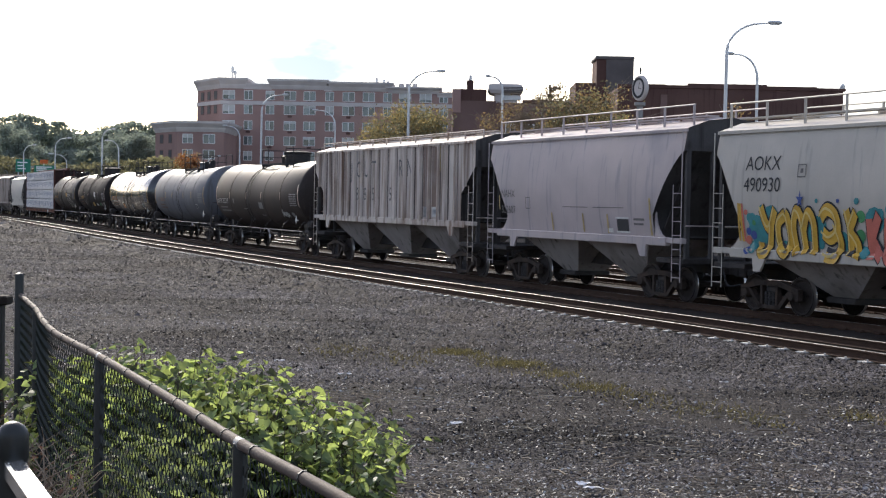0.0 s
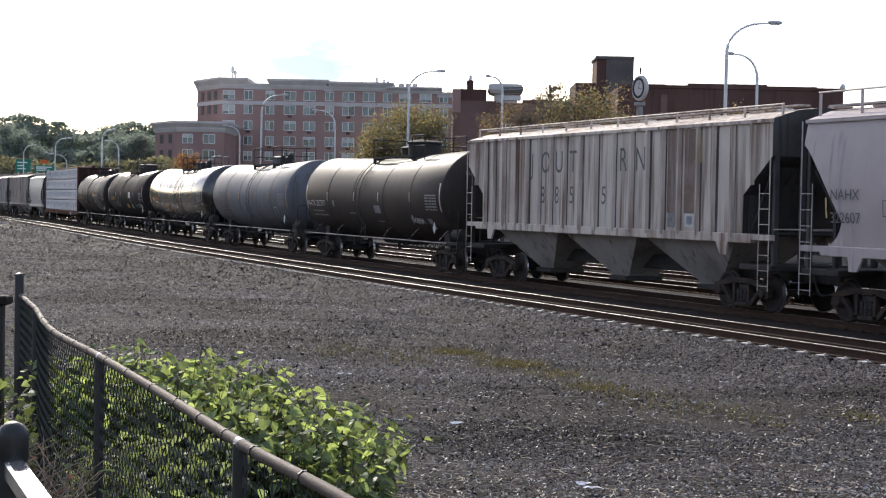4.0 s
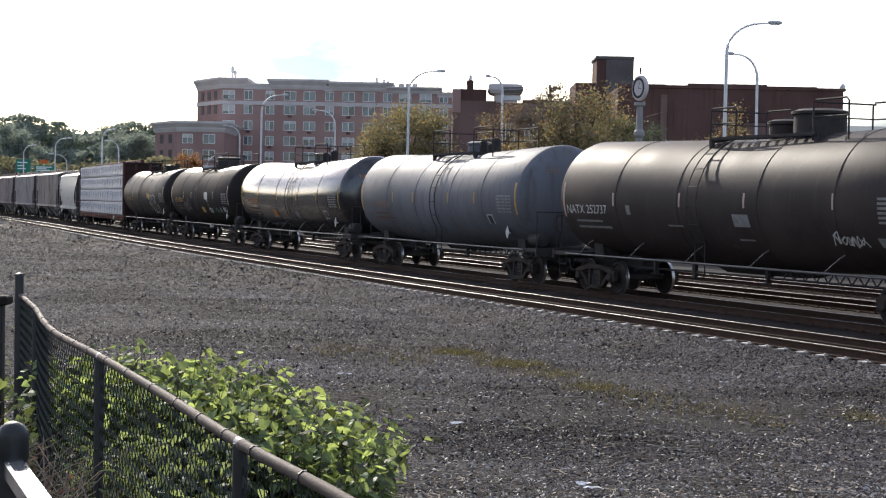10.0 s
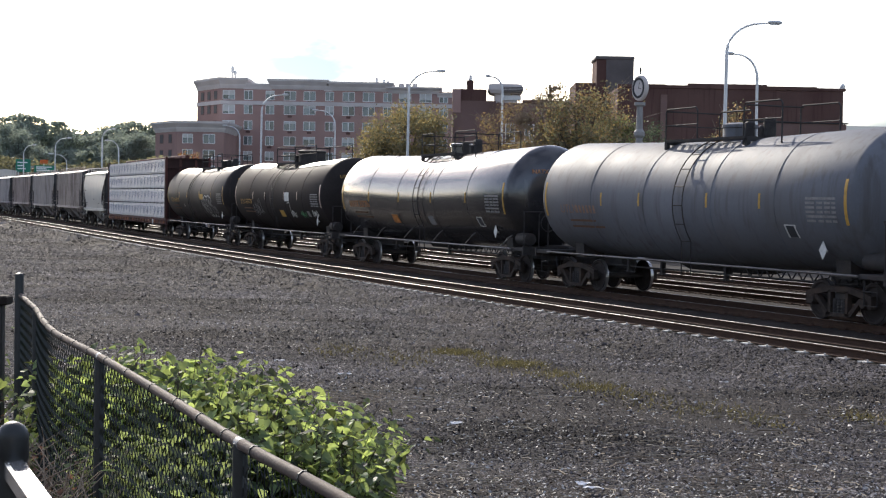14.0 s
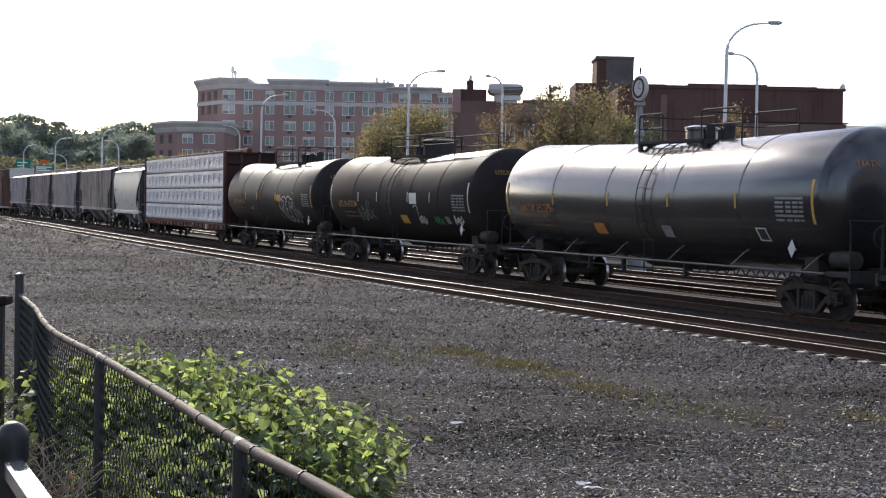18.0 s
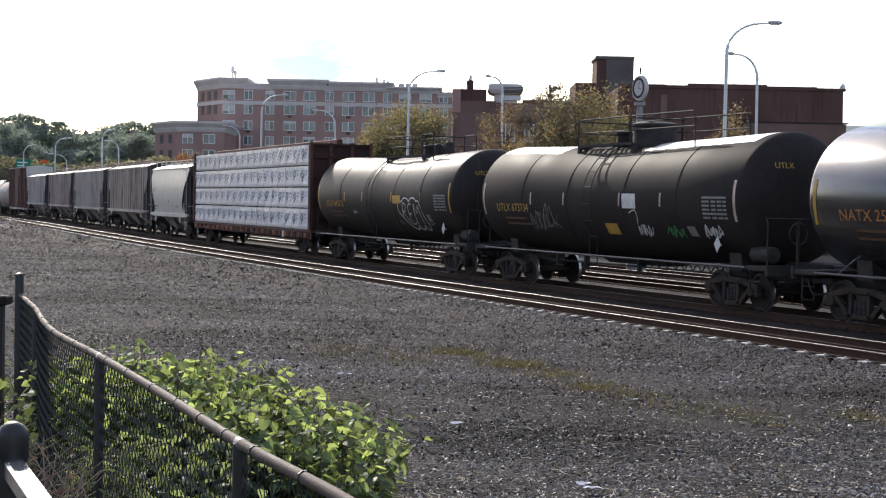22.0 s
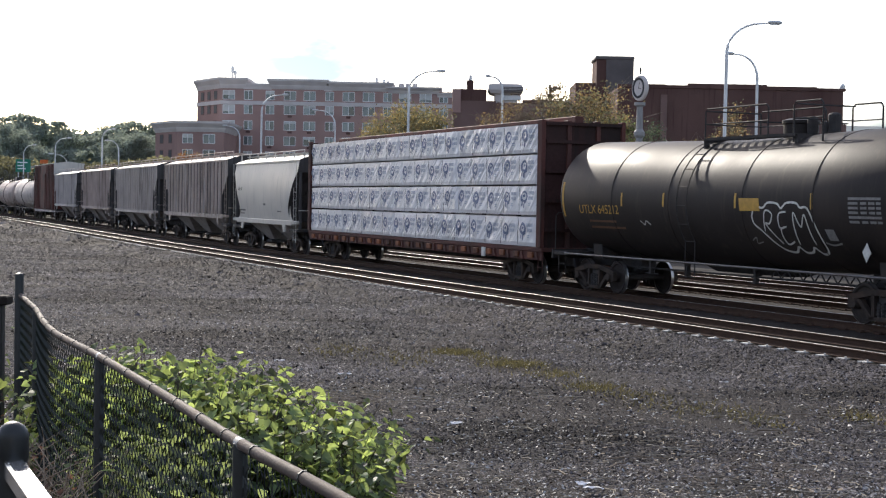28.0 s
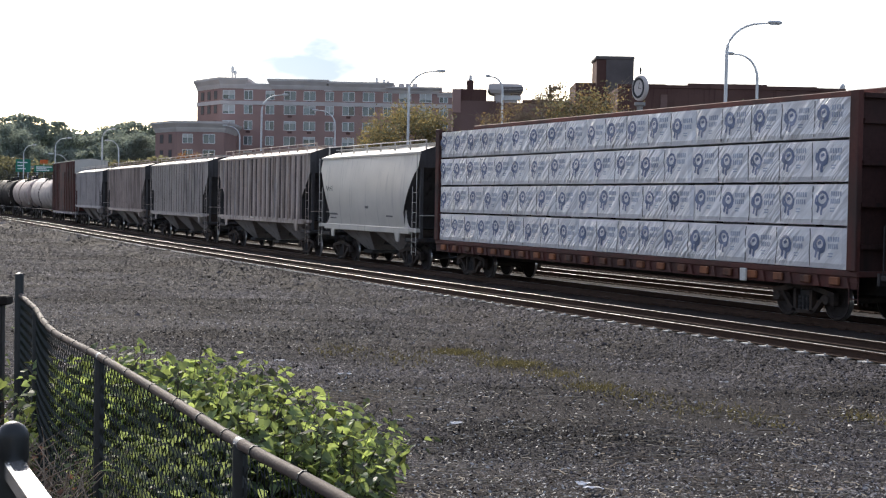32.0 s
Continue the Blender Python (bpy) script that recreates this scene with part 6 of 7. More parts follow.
def street_lamp(x, y, z0, z1, reach, label):
    """A tapered pole bent over into an arm with a flat head."""
    e = thing("street_lamp", label, "street lamp", "street lamps")
    q = 1 if reach > 0 else -1
    a = abs(reach)
    r = min(1.6, a)
    zb = z1 - r * 0.82
    pts = [(x, y, z0), (x + 0.02 * q, y, (z0 + zb) / 2), (x + 0.04 * q, y, zb)]
    for i in range(1, 8):
        t = math.pi / 2 * i / 7
        pts.append((x + 0.04 * q + q * a * 0.66 * (1 - math.cos(t)), y, zb + (z1 - zb) * math.sin(t)))
    pts.append((x + q * a * 0.8, y, z1 + 0.02))
    part("pole", Geo().tube(pts, 0.09, 8, 0.035), M_POLE, e)
    xa, xb = sorted((x + q * a * 0.78, x + q * a * 1.05))
    h = part("lamp_head", Geo().loft([[(xa, y - 0.1, z1), (xb, y - 0.1, z1 - 0.02), (xb, y + 0.1, z1 - 0.02), (xa, y + 0.1, z1)], [(xa, y - 0.13, z1 + 0.08), (xb, y - 0.16, z1 + 0.07), (xb, y + 0.16, z1 + 0.07), (xa, y + 0.13, z1 + 0.08)], [(xa + 0.1, y - 0.06, z1 + 0.14), (xb - 0.1, y - 0.08, z1 + 0.14), (xb - 0.1, y + 0.08, z1 + 0.14), (xa + 0.1, y + 0.06, z1 + 0.14)]]), M_POLE, e)
    part("lens", Geo().box(xa + 0.1, xb - 0.1, y - 0.08, y + 0.08, z1 - 0.05, z1 - 0.012), M_LAMPGLASS, h)
    part("base", Geo().spin_z([(z0, 0.26), (z0 + 0.3, 0.24), (z0 + 0.4, 0.15)], x, y, 10), M_CONC, e)


def street_clock():
    e = thing("street_clock", "round two-faced street clock on a pale post", "street clock")
    x, y, z = 7.75, 60.0, 7.2
    part("post", Geo().spin_z([(-0.45, 0.4), (0.4, 0.4), (0.5, 0.2), (5.2, 0.14), (5.3, 0.22), (5.45, 0.22), (5.55, 0.14), (6.45, 0.12), (6.5, 0.22), (6.62, 0.22)], x, y, 14), M_CLOCKPOST, e, smooth=True)
    rot = Matrix.Translation((x, y, z)) @ Matrix.Rotation(radians(-64), 4, "Z") @ Matrix.Scale(0.93, 4)

    def put(name, g, mat, parent, label=""):
        g.v = [tuple(rot @ Vector(p)) for p in g.v]
        return part(name, g, mat, parent, label)
    rim = put("case", Geo().spin_y([(-0.09, 0.36), (-0.1, 0.5), (-0.06, 0.55), (0.06, 0.55), (0.1, 0.5), (0.09, 0.36)], 0, 0, 28), M_TRIM, e, "pale ring-shaped clock case")
    for q in (-1, 1):
        f = put("dial", Geo().spin_y([(q * 0.06, 0.0), (q * 0.06, 0.40), (q * 0.085, 0.40), (q * 0.085, 0.0)], 0, 0, 24), M_FRAME, rim, "white clock dial")
        bez = put("bezel", Geo().loft([[(r * math.cos(2 * math.pi * k / 24), q * yy, r * math.sin(2 * math.pi * k / 24)) for k in range(24)] for r, yy in ((0.34, 0.09), (0.36, 0.12), (0.44, 0.12), (0.46, 0.09))], caps=False), M_INK, rim, "dark inner ring")
        marks = Geo()
        for k in range(12):
            a = 2 * math.pi * k / 12
            c, s_ = math.cos(a), math.sin(a)
            marks.add([(0.30 * c - 0.012 * s_, q * 0.090, 0.30 * s_ + 0.012 * c), (0.34 * c - 0.012 * s_, q * 0.090, 0.34 * s_ + 0.012 * c), (0.34 * c + 0.012 * s_, q * 0.090, 0.34 * s_ - 0.012 * c), (0.30 * c + 0.012 * s_, q * 0.090, 0.30 * s_ - 0.012 * c)], [(0, 1, 2, 3)])
        put("hour_marks", marks, M_INK, rim)
        put("pointer", Geo().slab([(-0.015, q * 0.094, -0.03), (0.015, q * 0.094, -0.03), (0.10, q * 0.094, 0.24), (0.08, q * 0.094, 0.25)], (0, q * 0.006, 0)), M_INK, rim)
        put("pointer", Geo().slab([(-0.02, q * 0.097, 0.02), (0.02, q * 0.097, -0.02), (0.2, q * 0.097, -0.06), (0.2, q * 0.097, -0.04)], (0, q * 0.006, 0)), M_INK, rim)
    part("finial", Geo().spin_z([(z + 0.54, 0.05), (z + 0.62, 0.03), (z + 0.72, 0.05), (z + 0.85, 0.01)], x, y, 8), M_INK, e)


def leaf_quad(p, size, rnd, flat=0.0):
    a = Vector((rnd.gauss(0, 1), rnd.gauss(0, 1), rnd.gauss(0, 1) * (1 - flat))).normalized()
    b = a.cross(Vector((rnd.gauss(0, 1), rnd.gauss(0, 1), rnd.gauss(0, 1)))).normalized()
    a, b = a * size, b * size * rnd.uniform(0.5, 0.8)
    return [tuple(p - a), tuple(p + b * 0.9 - a * 0.1), tuple(p + a), tuple(p - b * 0.9 + a * 0.1)]


def tree(x, y, z0, top, spread, mat, mats2, label, n=2600, size=0.16, trunk=0.2, seed=1, bare=0, squash=1.0):
    rnd = random.Random(seed)
    e = thing("tree", label, "tree", "street trees")
    h = top - z0
    g = Geo()
    lean = Vector((rnd.uniform(-0.3, 0.3), rnd.uniform(-0.3, 0.3), 0))
    fork = Vector((x, y, z0 + h * 0.35)) + lean * 0.3
    g.tube([(x, y, z0), tuple((Vector((x, y, z0)) + fork) / 2 + lean * 0.1), tuple(fork)], trunk, 8, trunk * 0.7)
    tips = []
    for i in range(9):
        a = 2 * math.pi * i / 9 + rnd.uniform(-0.3, 0.3)
        el = rnd.uniform(0.45, 1.35)
        ln = h * 0.62 * rnd.uniform(0.75, 1.02)
        d = Vector((math.cos(a) * math.cos(el) * spread / (h * 0.55), math.sin(a) * math.cos(el) * spread / (h * 0.55), math.sin(el) * squash))
        mid = fork + d * ln * 0.5 + Vector((0, 0, 0.1 * ln))
        tip = fork + d * ln
        g.tube([tuple(fork), tuple(mid), tuple(tip)], trunk * 0.5, 6, trunk * 0.1)
        for k in range(6):
            u = rnd.uniform(0.35, 1.0)
            base = fork.lerp(tip, u)
            q = base + Vector((rnd.gauss(0, 1), rnd.gauss(0, 1), rnd.gauss(0.3, 0.7))) * spread * 0.26
            g.tube([tuple(base), tuple((base + q) / 2 + Vector((0, 0, 0.1))), tuple(q)], trunk * 0.14, 4, trunk * 0.05)
            tips.append(q)
        tips.append(tip)
    if bare:
        tw = Geo()
        for q in tips:
            for _ in range(bare):
                r = q + Vector((rnd.gauss(0, 0.8), rnd.gauss(0, 0.8), abs(rnd.gauss(0.6, 0.6)))) * spread * 0.3
                tw.tube([tuple(q), tuple((q + r) / 2 + Vector((rnd.gauss(0, 0.04), 0, 0.05))), tuple(r)], 0.018, 3, 0.008)
        tagged(part("bare_twig", tw, M_TWIG, e, "leafless pale twigs"), kind="stuff")
    part("trunk", g, M_BARK, e, "dark trunk with spreading limbs")
    crowns = [Geo() for _ in range(1 + len(mats2))]
    size *= 0.56
    for i in range(int(n * 4.4)):
        c = tips[rnd.randrange(len(tips))]
        p = c + Vector((rnd.gauss(0, 1), rnd.gauss(0, 1), rnd.gauss(0, 0.8))) * spread * 0.15
        k = 0 if rnd.random() < 0.55 or not mats2 else 1 + rnd.randrange(len(mats2))
        crowns[k].add(leaf_quad(p, size * rnd.uniform(0.6, 1.3), rnd), [(0, 1, 2, 3)])
    for cg, m in zip(crowns, [mat, *mats2]):
        if cg.v:
            part("crown", cg, m, e, "loose autumn foliage")
    return e


def woods():
    rnd = random.Random(21)
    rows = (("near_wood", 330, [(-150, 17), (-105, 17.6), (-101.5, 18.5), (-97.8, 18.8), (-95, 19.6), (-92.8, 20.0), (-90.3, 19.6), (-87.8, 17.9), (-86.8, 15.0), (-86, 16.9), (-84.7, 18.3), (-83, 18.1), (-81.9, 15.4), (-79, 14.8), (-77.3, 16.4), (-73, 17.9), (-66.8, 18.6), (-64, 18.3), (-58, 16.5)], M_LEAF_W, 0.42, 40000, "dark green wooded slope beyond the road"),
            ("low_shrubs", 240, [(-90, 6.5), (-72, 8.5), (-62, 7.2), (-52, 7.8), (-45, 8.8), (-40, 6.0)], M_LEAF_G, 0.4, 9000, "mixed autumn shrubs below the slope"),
            ("far_wood", 620, [(-260, 26), (-160, 30), (-110, 27), (-60, 28), (0, 22), (150, 26), (220, 42), (260, 40)], M_LEAF_W, 1.1, 10000, "distant wooded ridge with haze in its leaf colour"))
    for name, Y, line, mat, size, n, label in rows:
        g = Geo()
        for _ in range(n):
            x = rnd.uniform(line[0][0], line[-1][0])
            for (xa, za), (xb, zb) in zip(line, line[1:]):
                if xa <= x <= xb:
                    crest = za + (zb - za) * (x - xa) / (xb - xa)
            crest += 0.6 * noise.noise((x * 0.22, Y, 0)) + 0.5 * noise.noise((x * 0.7, Y, 3))
            d = rnd.random() ** 1.5
            z = crest * (1 - d) + rnd.gauss(0, 0.25)
            yy = Y - d * 25 + 7 * noise.noise((x * 0.3, z * 0.4, 5)) + rnd.gauss(0, 1.2)
            g.add(leaf_quad(Vector((x, yy, max(-0.2, z))), size * rnd.uniform(0.6, 1.3), rnd), [(0, 1, 2, 3)])
        # the dim inside of the wood, a little below its crest
        pts = []
        for i in range(121):
            x = line[0][0] + (line[-1][0] - line[0][0]) * i / 120
            for (xa, za), (xb, zb) in zip(line, line[1:]):
                if xa <= x <= xb:
                    crest = za + (zb - za) * (x - xa) / (xb - xa)
            crest += 0.6 * noise.noise((x * 0.22, Y, 0)) + 0.5 * noise.noise((x * 0.7, Y, 3))
            pts.append([(x, Y - 5, -0.4), (x, Y - 1 + 3 * noise.noise((x * 0.3, 1, 5)), crest * 0.55), (x, Y + 2, crest * 0.93), (x, Y + 6, crest * 0.9), (x, Y + 9, -0.4)])
        g.loft(pts)
        tagged(part(name, g, mat), label, "woods", kind="stuff")
    # the same wooded slope running on round the yard, past the edge of the view
    g = Geo()
    rim = [(-150, 330), (-185, 270), (-190, 190), (-175, 110), (-150, 40), (-120, -23)]
    rings = []
    for (xa, ya), (xb, yb) in zip(rim, rim[1:]):
        for i in range(10):
            x, y = xa + (xb - xa) * i / 10, ya + (yb - ya) * i / 10
            h = 17 + 2.5 * noise.noise((x * 0.1, y * 0.1, 2))
            rings.append([(x, y, -0.4), (x - 2, y, h * 0.6), (x - 8, y, h), (x - 16, y, -0.4)])
            for _ in range(60):
                z = h * rnd.random() ** 0.6
                g.add(leaf_quad(Vector((x - z * 0.5 + rnd.gauss(1, 1.5), y + rnd.uniform(-5, 5), z)), rnd.uniform(0.8, 1.6), rnd), [(0, 1, 2, 3)])
    g.loft(rings)
    tagged(part("side_wood", g, M_LEAF_W), "wooded slope beside the yard", "woods", kind="stuff")
    g = Geo()
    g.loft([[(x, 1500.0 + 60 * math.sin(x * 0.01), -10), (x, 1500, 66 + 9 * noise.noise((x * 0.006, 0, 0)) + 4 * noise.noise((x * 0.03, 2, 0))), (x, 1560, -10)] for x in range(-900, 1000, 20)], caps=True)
    tagged(part("backdrop", g, M_HAZE), "distant ridge coloured with haze blue", "backdrop", kind="structure")


def highway_signs():
    for x0, x1, z0, z1, Y in ((-65.7, -63.4, 6.0, 7.95, 230.0), (-63.1, -59.8, 6.05, 7.1, 231.0)):
        e = thing("highway_sign", "green highway sign with white legend on steel posts", "road sign", "highway signs")
        part("panel", Geo().box(x0, x1, Y, Y + 0.06, z0, z1, 0.01), M_SIGN, e)
        g = Geo()
        for i in range(3):
            zz = z1 - (z1 - z0) * (0.25 + 0.24 * i)
            g.box(x0 + 0.3, x0 + 0.3 + (x1 - x0 - 0.6) * (0.9, 0.6, 0.75)[i], Y - 0.012, Y, zz - 0.09, zz + 0.09)
        part("legend_bars", g, M_SIGNBAR, e)
        for x in (x0 + 0.4, x1 - 0.4):
            part("post", Geo().box(x - 0.08, x + 0.08, Y + 0.06, Y + 0.2, -0.4, z1), M_POLE, e)
    e = thing("road_work_sign", "small orange sign on a post", "road sign")
    part("panel", Geo().box(-62.5, -61.3, 232, 232.05, 7.4, 8.0, 0.01), M_ORANGE, e)
    part("post", Geo().box(-62.0, -61.85, 232.05, 232.15, -0.4, 7.9), M_POLE, e)
    b = thing("overpass", "grey concrete highway overpass with a parapet", "overpass")
    part("deck", Geo().box(-140, -62, 236, 246, 5.2, 6.2, 0.05), M_CONC, b)
    part("parapet", Geo().box(-140, -62, 236, 236.3, 6.2, 7.1, 0.03), M_CONC, b)
    for x in (-130, -105, -80, -63.5):
        part("pier", Geo().box(x - 0.6, x + 0.6, 239, 243, -0.4, 5.2, 0.1), M_CONC, b)


# unseen added wall, pale so that it throws fill light on the train
tagged(part("wall_behind", Geo().box(-110, 110, -24, -23.4, -0.5, 7.5), M_CONC), "unseen pale wall added behind the viewpoint to bounce light", "wall", kind="structure")
apartment_block()
old_buildings()
for x, y, z1, reach, lab in ((12.8, 69, 10.95, 2.4, "tall grey street lamp with a long curved arm"), (17.2, 83, 10.95, -1.75, "grey street lamp with a curved arm"), (-2.45, 98, 11.0, 2.3, "grey street lamp with a curved arm"), (-14.95, 122, 10.95, 2.1, "grey street lamp with a curved arm"),
                            (-10.3, 141, 10.9, -2.1, "grey street lamp with a curved arm"), (-24.0, 176, 11.0, -2.0, "grey street lamp with a curved arm"), (3.8, 100, 10.9, -1.1, "grey street lamp with a short arm"), (-34.25, 150, 9.2, 1.3, "small distant grey street lamp"),
                            (-41.2, 190, 9.55, -1.7, "small distant grey street lamp"), (-51.9, 200, 10.15, 2.1, "small distant grey street lamp"), (-58.9, 210, 9.45, 1.7, "small distant grey street lamp"), (-55.3, 220, 8.55, -2.6, "small distant grey street lamp"), (-66.0, 215, 9.3, 1.7, "small distant grey street lamp"),
                            (-23.8, 150, 6.7, 1.4, "small distant grey street lamp"), (-7.5, 130, 7.0, 1.2, "small distant grey street lamp")):
    street_lamp(x, y, -0.45, z1, reach, lab)
street_clock()
tree(-2.9, 110, -0.45, 9.6, 3.5, M_LEAF_G, [M_LEAF_Y, M_LEAF_Y], "street tree with yellow-green autumn leaves", 5200, 0.16, 0.22, 3)
tree(3.6, 92, -0.45, 8.9, 2.0, M_LEAF_O, [M_LEAF_Y], "thin street tree with russet leaves", 900, 0.11, 0.14, 5, bare=3)
tree(5.5, 94, -0.45, 7.6, 1.7, M_LEAF_Y, [M_LEAF_O], "small yellow street tree beyond the railway", 1000, 0.12, 0.12, 6, bare=2)
tree(7.9, 86, -0.45, 8.6, 3.5, M_LEAF_G, [M_LEAF_O, M_LEAF_Y], "broad street tree thinning to bare twigs at its top", 3500, 0.14, 0.22, 8, bare=3)
tree(6.1, 88, -0.45, 10.6, 1.6, M_LEAF_O, [M_LEAF_O], "thin street tree almost bare of leaves", 260, 0.075, 0.10, 31, bare=30)
tree(10.0, 88, -0.45, 8.8, 2.1, M_LEAF_G, [M_LEAF_D], "dull green street tree beyond the railway", 2000, 0.13, 0.18, 9, bare=2)
tree(15.2, 80, -0.45, 7.75, 1.9, M_LEAF_O, [M_LEAF_G], "small yellow tree behind the lamps", 1000, 0.11, 0.12, 10, bare=3)
tree(10.5, 72, -0.45, 6.7, 1.5, M_EVERGREEN, [], "small dark evergreen beside the clock", 1500, 0.10, 0.1, 12)
tree(-37.0, 200, -0.45, 8.6, 2.2, M_LEAF_G, [], "small tree before the apartment wing", 700, 0.2, 0.15, 13)
tree(-40.2, 235, -0.45, 9.9, 3.0, M_LEAF_R, [M_LEAF_O], "red-leaved autumn tree beyond the railway", 900, 0.3, 0.2, 14)
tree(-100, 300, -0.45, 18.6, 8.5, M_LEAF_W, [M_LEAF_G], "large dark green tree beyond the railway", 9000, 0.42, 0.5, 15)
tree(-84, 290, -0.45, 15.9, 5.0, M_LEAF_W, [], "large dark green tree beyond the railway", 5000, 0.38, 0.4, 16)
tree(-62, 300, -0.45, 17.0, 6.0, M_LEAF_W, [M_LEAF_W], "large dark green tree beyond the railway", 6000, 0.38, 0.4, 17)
woods()
highway_signs()


# ---- the near side: gravel, fence, bush ----
def loose_stones():
    """Crushed stone lying over the yard, thickest near the eye."""
    rng = np.random.default_rng(7)
    pts = []
    for y0, y1, dens, size in ((14.2, 20.0, 1500, 0.0145), (20.0, 30.0, 1000, 0.016), (30.0, 48.0, 380, 0.021), (48.0, 80.0, 95, 0.032), (80.0, 130.0, 22, 0.052), (130.0, 190.0, 5, 0.085)):
        xa, xb = -0.315 * y1, 0.315 * y1
        n = int((xb - xa) * (y1 - y0) * dens)
        p = np.column_stack([rng.uniform(xa, xb, n), rng.uniform(y0, y1, n), rng.lognormal(0, 0.35, n) * size])
        pts.append(p[np.abs(p[:, 0]) < 0.315 * p[:, 1] + 0.5])
    p = np.vstack(pts)
    # only as far as the foot of the near track's ties
    along = [60 - 2 * i for i in range(160)]
    fx, fy, fth = (np.array(c) for c in zip(*(on_line(q) for q in along)))
    near = fy - 0.0
    order = np.argsort(near)
    lat = np.zeros(len(p))
    # rows along the line are read off at the foot of each stone
    u = (p[:, 1] + 0.0)
    for _ in range(4):
        lx, th = np.interp(u, near[order], fx[order]), np.interp(u, near[order], fth[order])
        lat = -((p[:, 0] - lx) * np.cos(th) + (p[:, 1] - u) * np.sin(th))
        u = u + ((p[:, 1] - u) * np.cos(th) - (p[:, 0] - lx) * np.sin(th)) * np.cos(th)
    # worn patches where the soil shows between the stones
    worn = np.sin(p[:, 0] * 0.9 + 1.3 * np.sin(p[:, 1] * 0.7)) * np.sin(p[:, 1] * 0.55 + 0.8 * np.sin(p[:, 0] * 1.1)) + 0.35 * np.sin(p[:, 0] * 3.1 + p[:, 1] * 2.3)
    bare = np.clip(worn, 0, 1) * np.clip((34.0 - p[:, 1]) / 10.0, 0.3, 1) * 0.85
    # a strip of fine trodden soil running beside the dry grass
    off = np.abs((p[:, 0] - 1.0) * 0.768 + (p[:, 1] - 27.5) * 0.64 + 0.25 * np.sin(p[:, 0] * 1.7))
    bare = np.maximum(bare, np.where((p[:, 0] > 0.5) & (p[:, 0] < 9.0), np.clip(1.25 - off / 0.6, 0, 0.8), 0))
    keep = (lat > 5.2 + rng.normal(0, 0.04, len(p))) & (rng.random(len(p)) > bare)
    p, lat = p[keep], lat[keep]
    p[:, 2] *= np.where(lat < 7.3, 1.2, 1.0)      # coarser stone on the shoulder of the track
    edge = 13.0 - np.maximum(0.0, -p[:, 0] - 0.5) * 0.4
    z = -0.47 + 0.55 * np.clip((edge - p[:, 1]) / 6.0, 0, 1)
    bal = np.interp(lat, [5.1, 5.3, 5.6, 6.2, 7.4], [-0.185, -0.185, -0.19, -0.25, -0.5])
    z = np.maximum(z, bal)
    n = len(p)
    base = np.array([(1, 0, 0), (-0.5, 0.87, 0), (-0.5, -0.87, 0), (0, 0, 1)], float)
    a = rng.uniform(0, 2 * math.pi, n)
    v = np.repeat(base[None], n, 0) * rng.uniform(0.6, 1.4, (n, 4, 1))
    v += rng.normal(0, 0.16, v.shape)
    v[:, :, :2] *= 1.15
    v[:, :, 2] *= rng.uniform(0.35, 0.95, (n, 1))
    ca, sa = np.cos(a)[:, None], np.sin(a)[:, None]
    x, y = v[:, :, 0] * ca - v[:, :, 1] * sa, v[:, :, 0] * sa + v[:, :, 1] * ca
    tilt = rng.normal(0, 0.35, (n, 1))
    zz = v[:, :, 2] + x * tilt
    s = p[:, 2][:, None]
    co = np.stack([x * s + p[:, 0][:, None], y * s + p[:, 1][:, None], zz * s + (z - p[:, 2] * 0.1)[:, None]], -1)
    tri = np.array([(0, 1, 3), (1, 2, 3), (2, 0, 3)])
    f = (np.arange(n)[:, None, None] * 4 + tri[None]).reshape(-1, 3)
    me = bpy.data.meshes.new("loose_stones")
    me.vertices.add(n * 4)
    me.vertices.foreach_set("co", co.reshape(-1).astype(np.float32))
    me.loops.add(len(f) * 3)
    me.loops.foreach_set("vertex_index", f.reshape(-1).astype(np.int32))
    me.polygons.add(len(f))
    me.polygons.foreach_set("loop_start", np.arange(0, len(f) * 3, 3, dtype=np.int32))
    me.materials.append(M_STONE)
    me.update(calc_edges=True)
    tagged(new("loose_stones", me), "loose crushed grey stones covering the yard", "gravel", kind="stuff")


def debris():
    """Dead leaves, chips and straw strewn over the stones."""
    rnd = random.Random(77)
    for name, mat, n, sz, lab in (("leaf_litter", M_TWIG, 5200, 0.028, "dry tan leaf litter strewn over the stones"), ("pale_chips", M_CHIP, 15000, 0.02, "pale stone chips among the gravel"), ("dark_clods", M_BARK, 2600, 0.03, "dark bark and clods among the gravel")):
        g = Geo()
        for _ in range(n):
            y = 14.5 + 30 * rnd.random() ** 1.7
            x = rnd.uniform(-0.32, 0.32) * y
            if FOOT - (x * math.cos(HEADING) + y * math.sin(HEADING)) < 6.0:
                continue
            if name == "leaf_litter" and noise.noise((x * 0.5, y * 0.3, 1.0)) < -0.05:
                continue
            p = Vector((x, y, -0.425 + rnd.random() * 0.025))
            a = rnd.uniform(0, 6.28)
            k = sz * rnd.uniform(0.5, 1.5)
            d = Vector((math.cos(a), math.sin(a), rnd.gauss(0, 0.3))) * k
            e = Vector((-math.sin(a), math.cos(a), rnd.gauss(0, 0.5))) * k * rnd.uniform(0.15, 0.6)
            g.add([tuple(p - d), tuple(p - e), tuple(p + d), tuple(p + e)], [(0, 1, 2, 3)])
        tagged(part(name, g, mat), lab, "debris", kind="stuff")


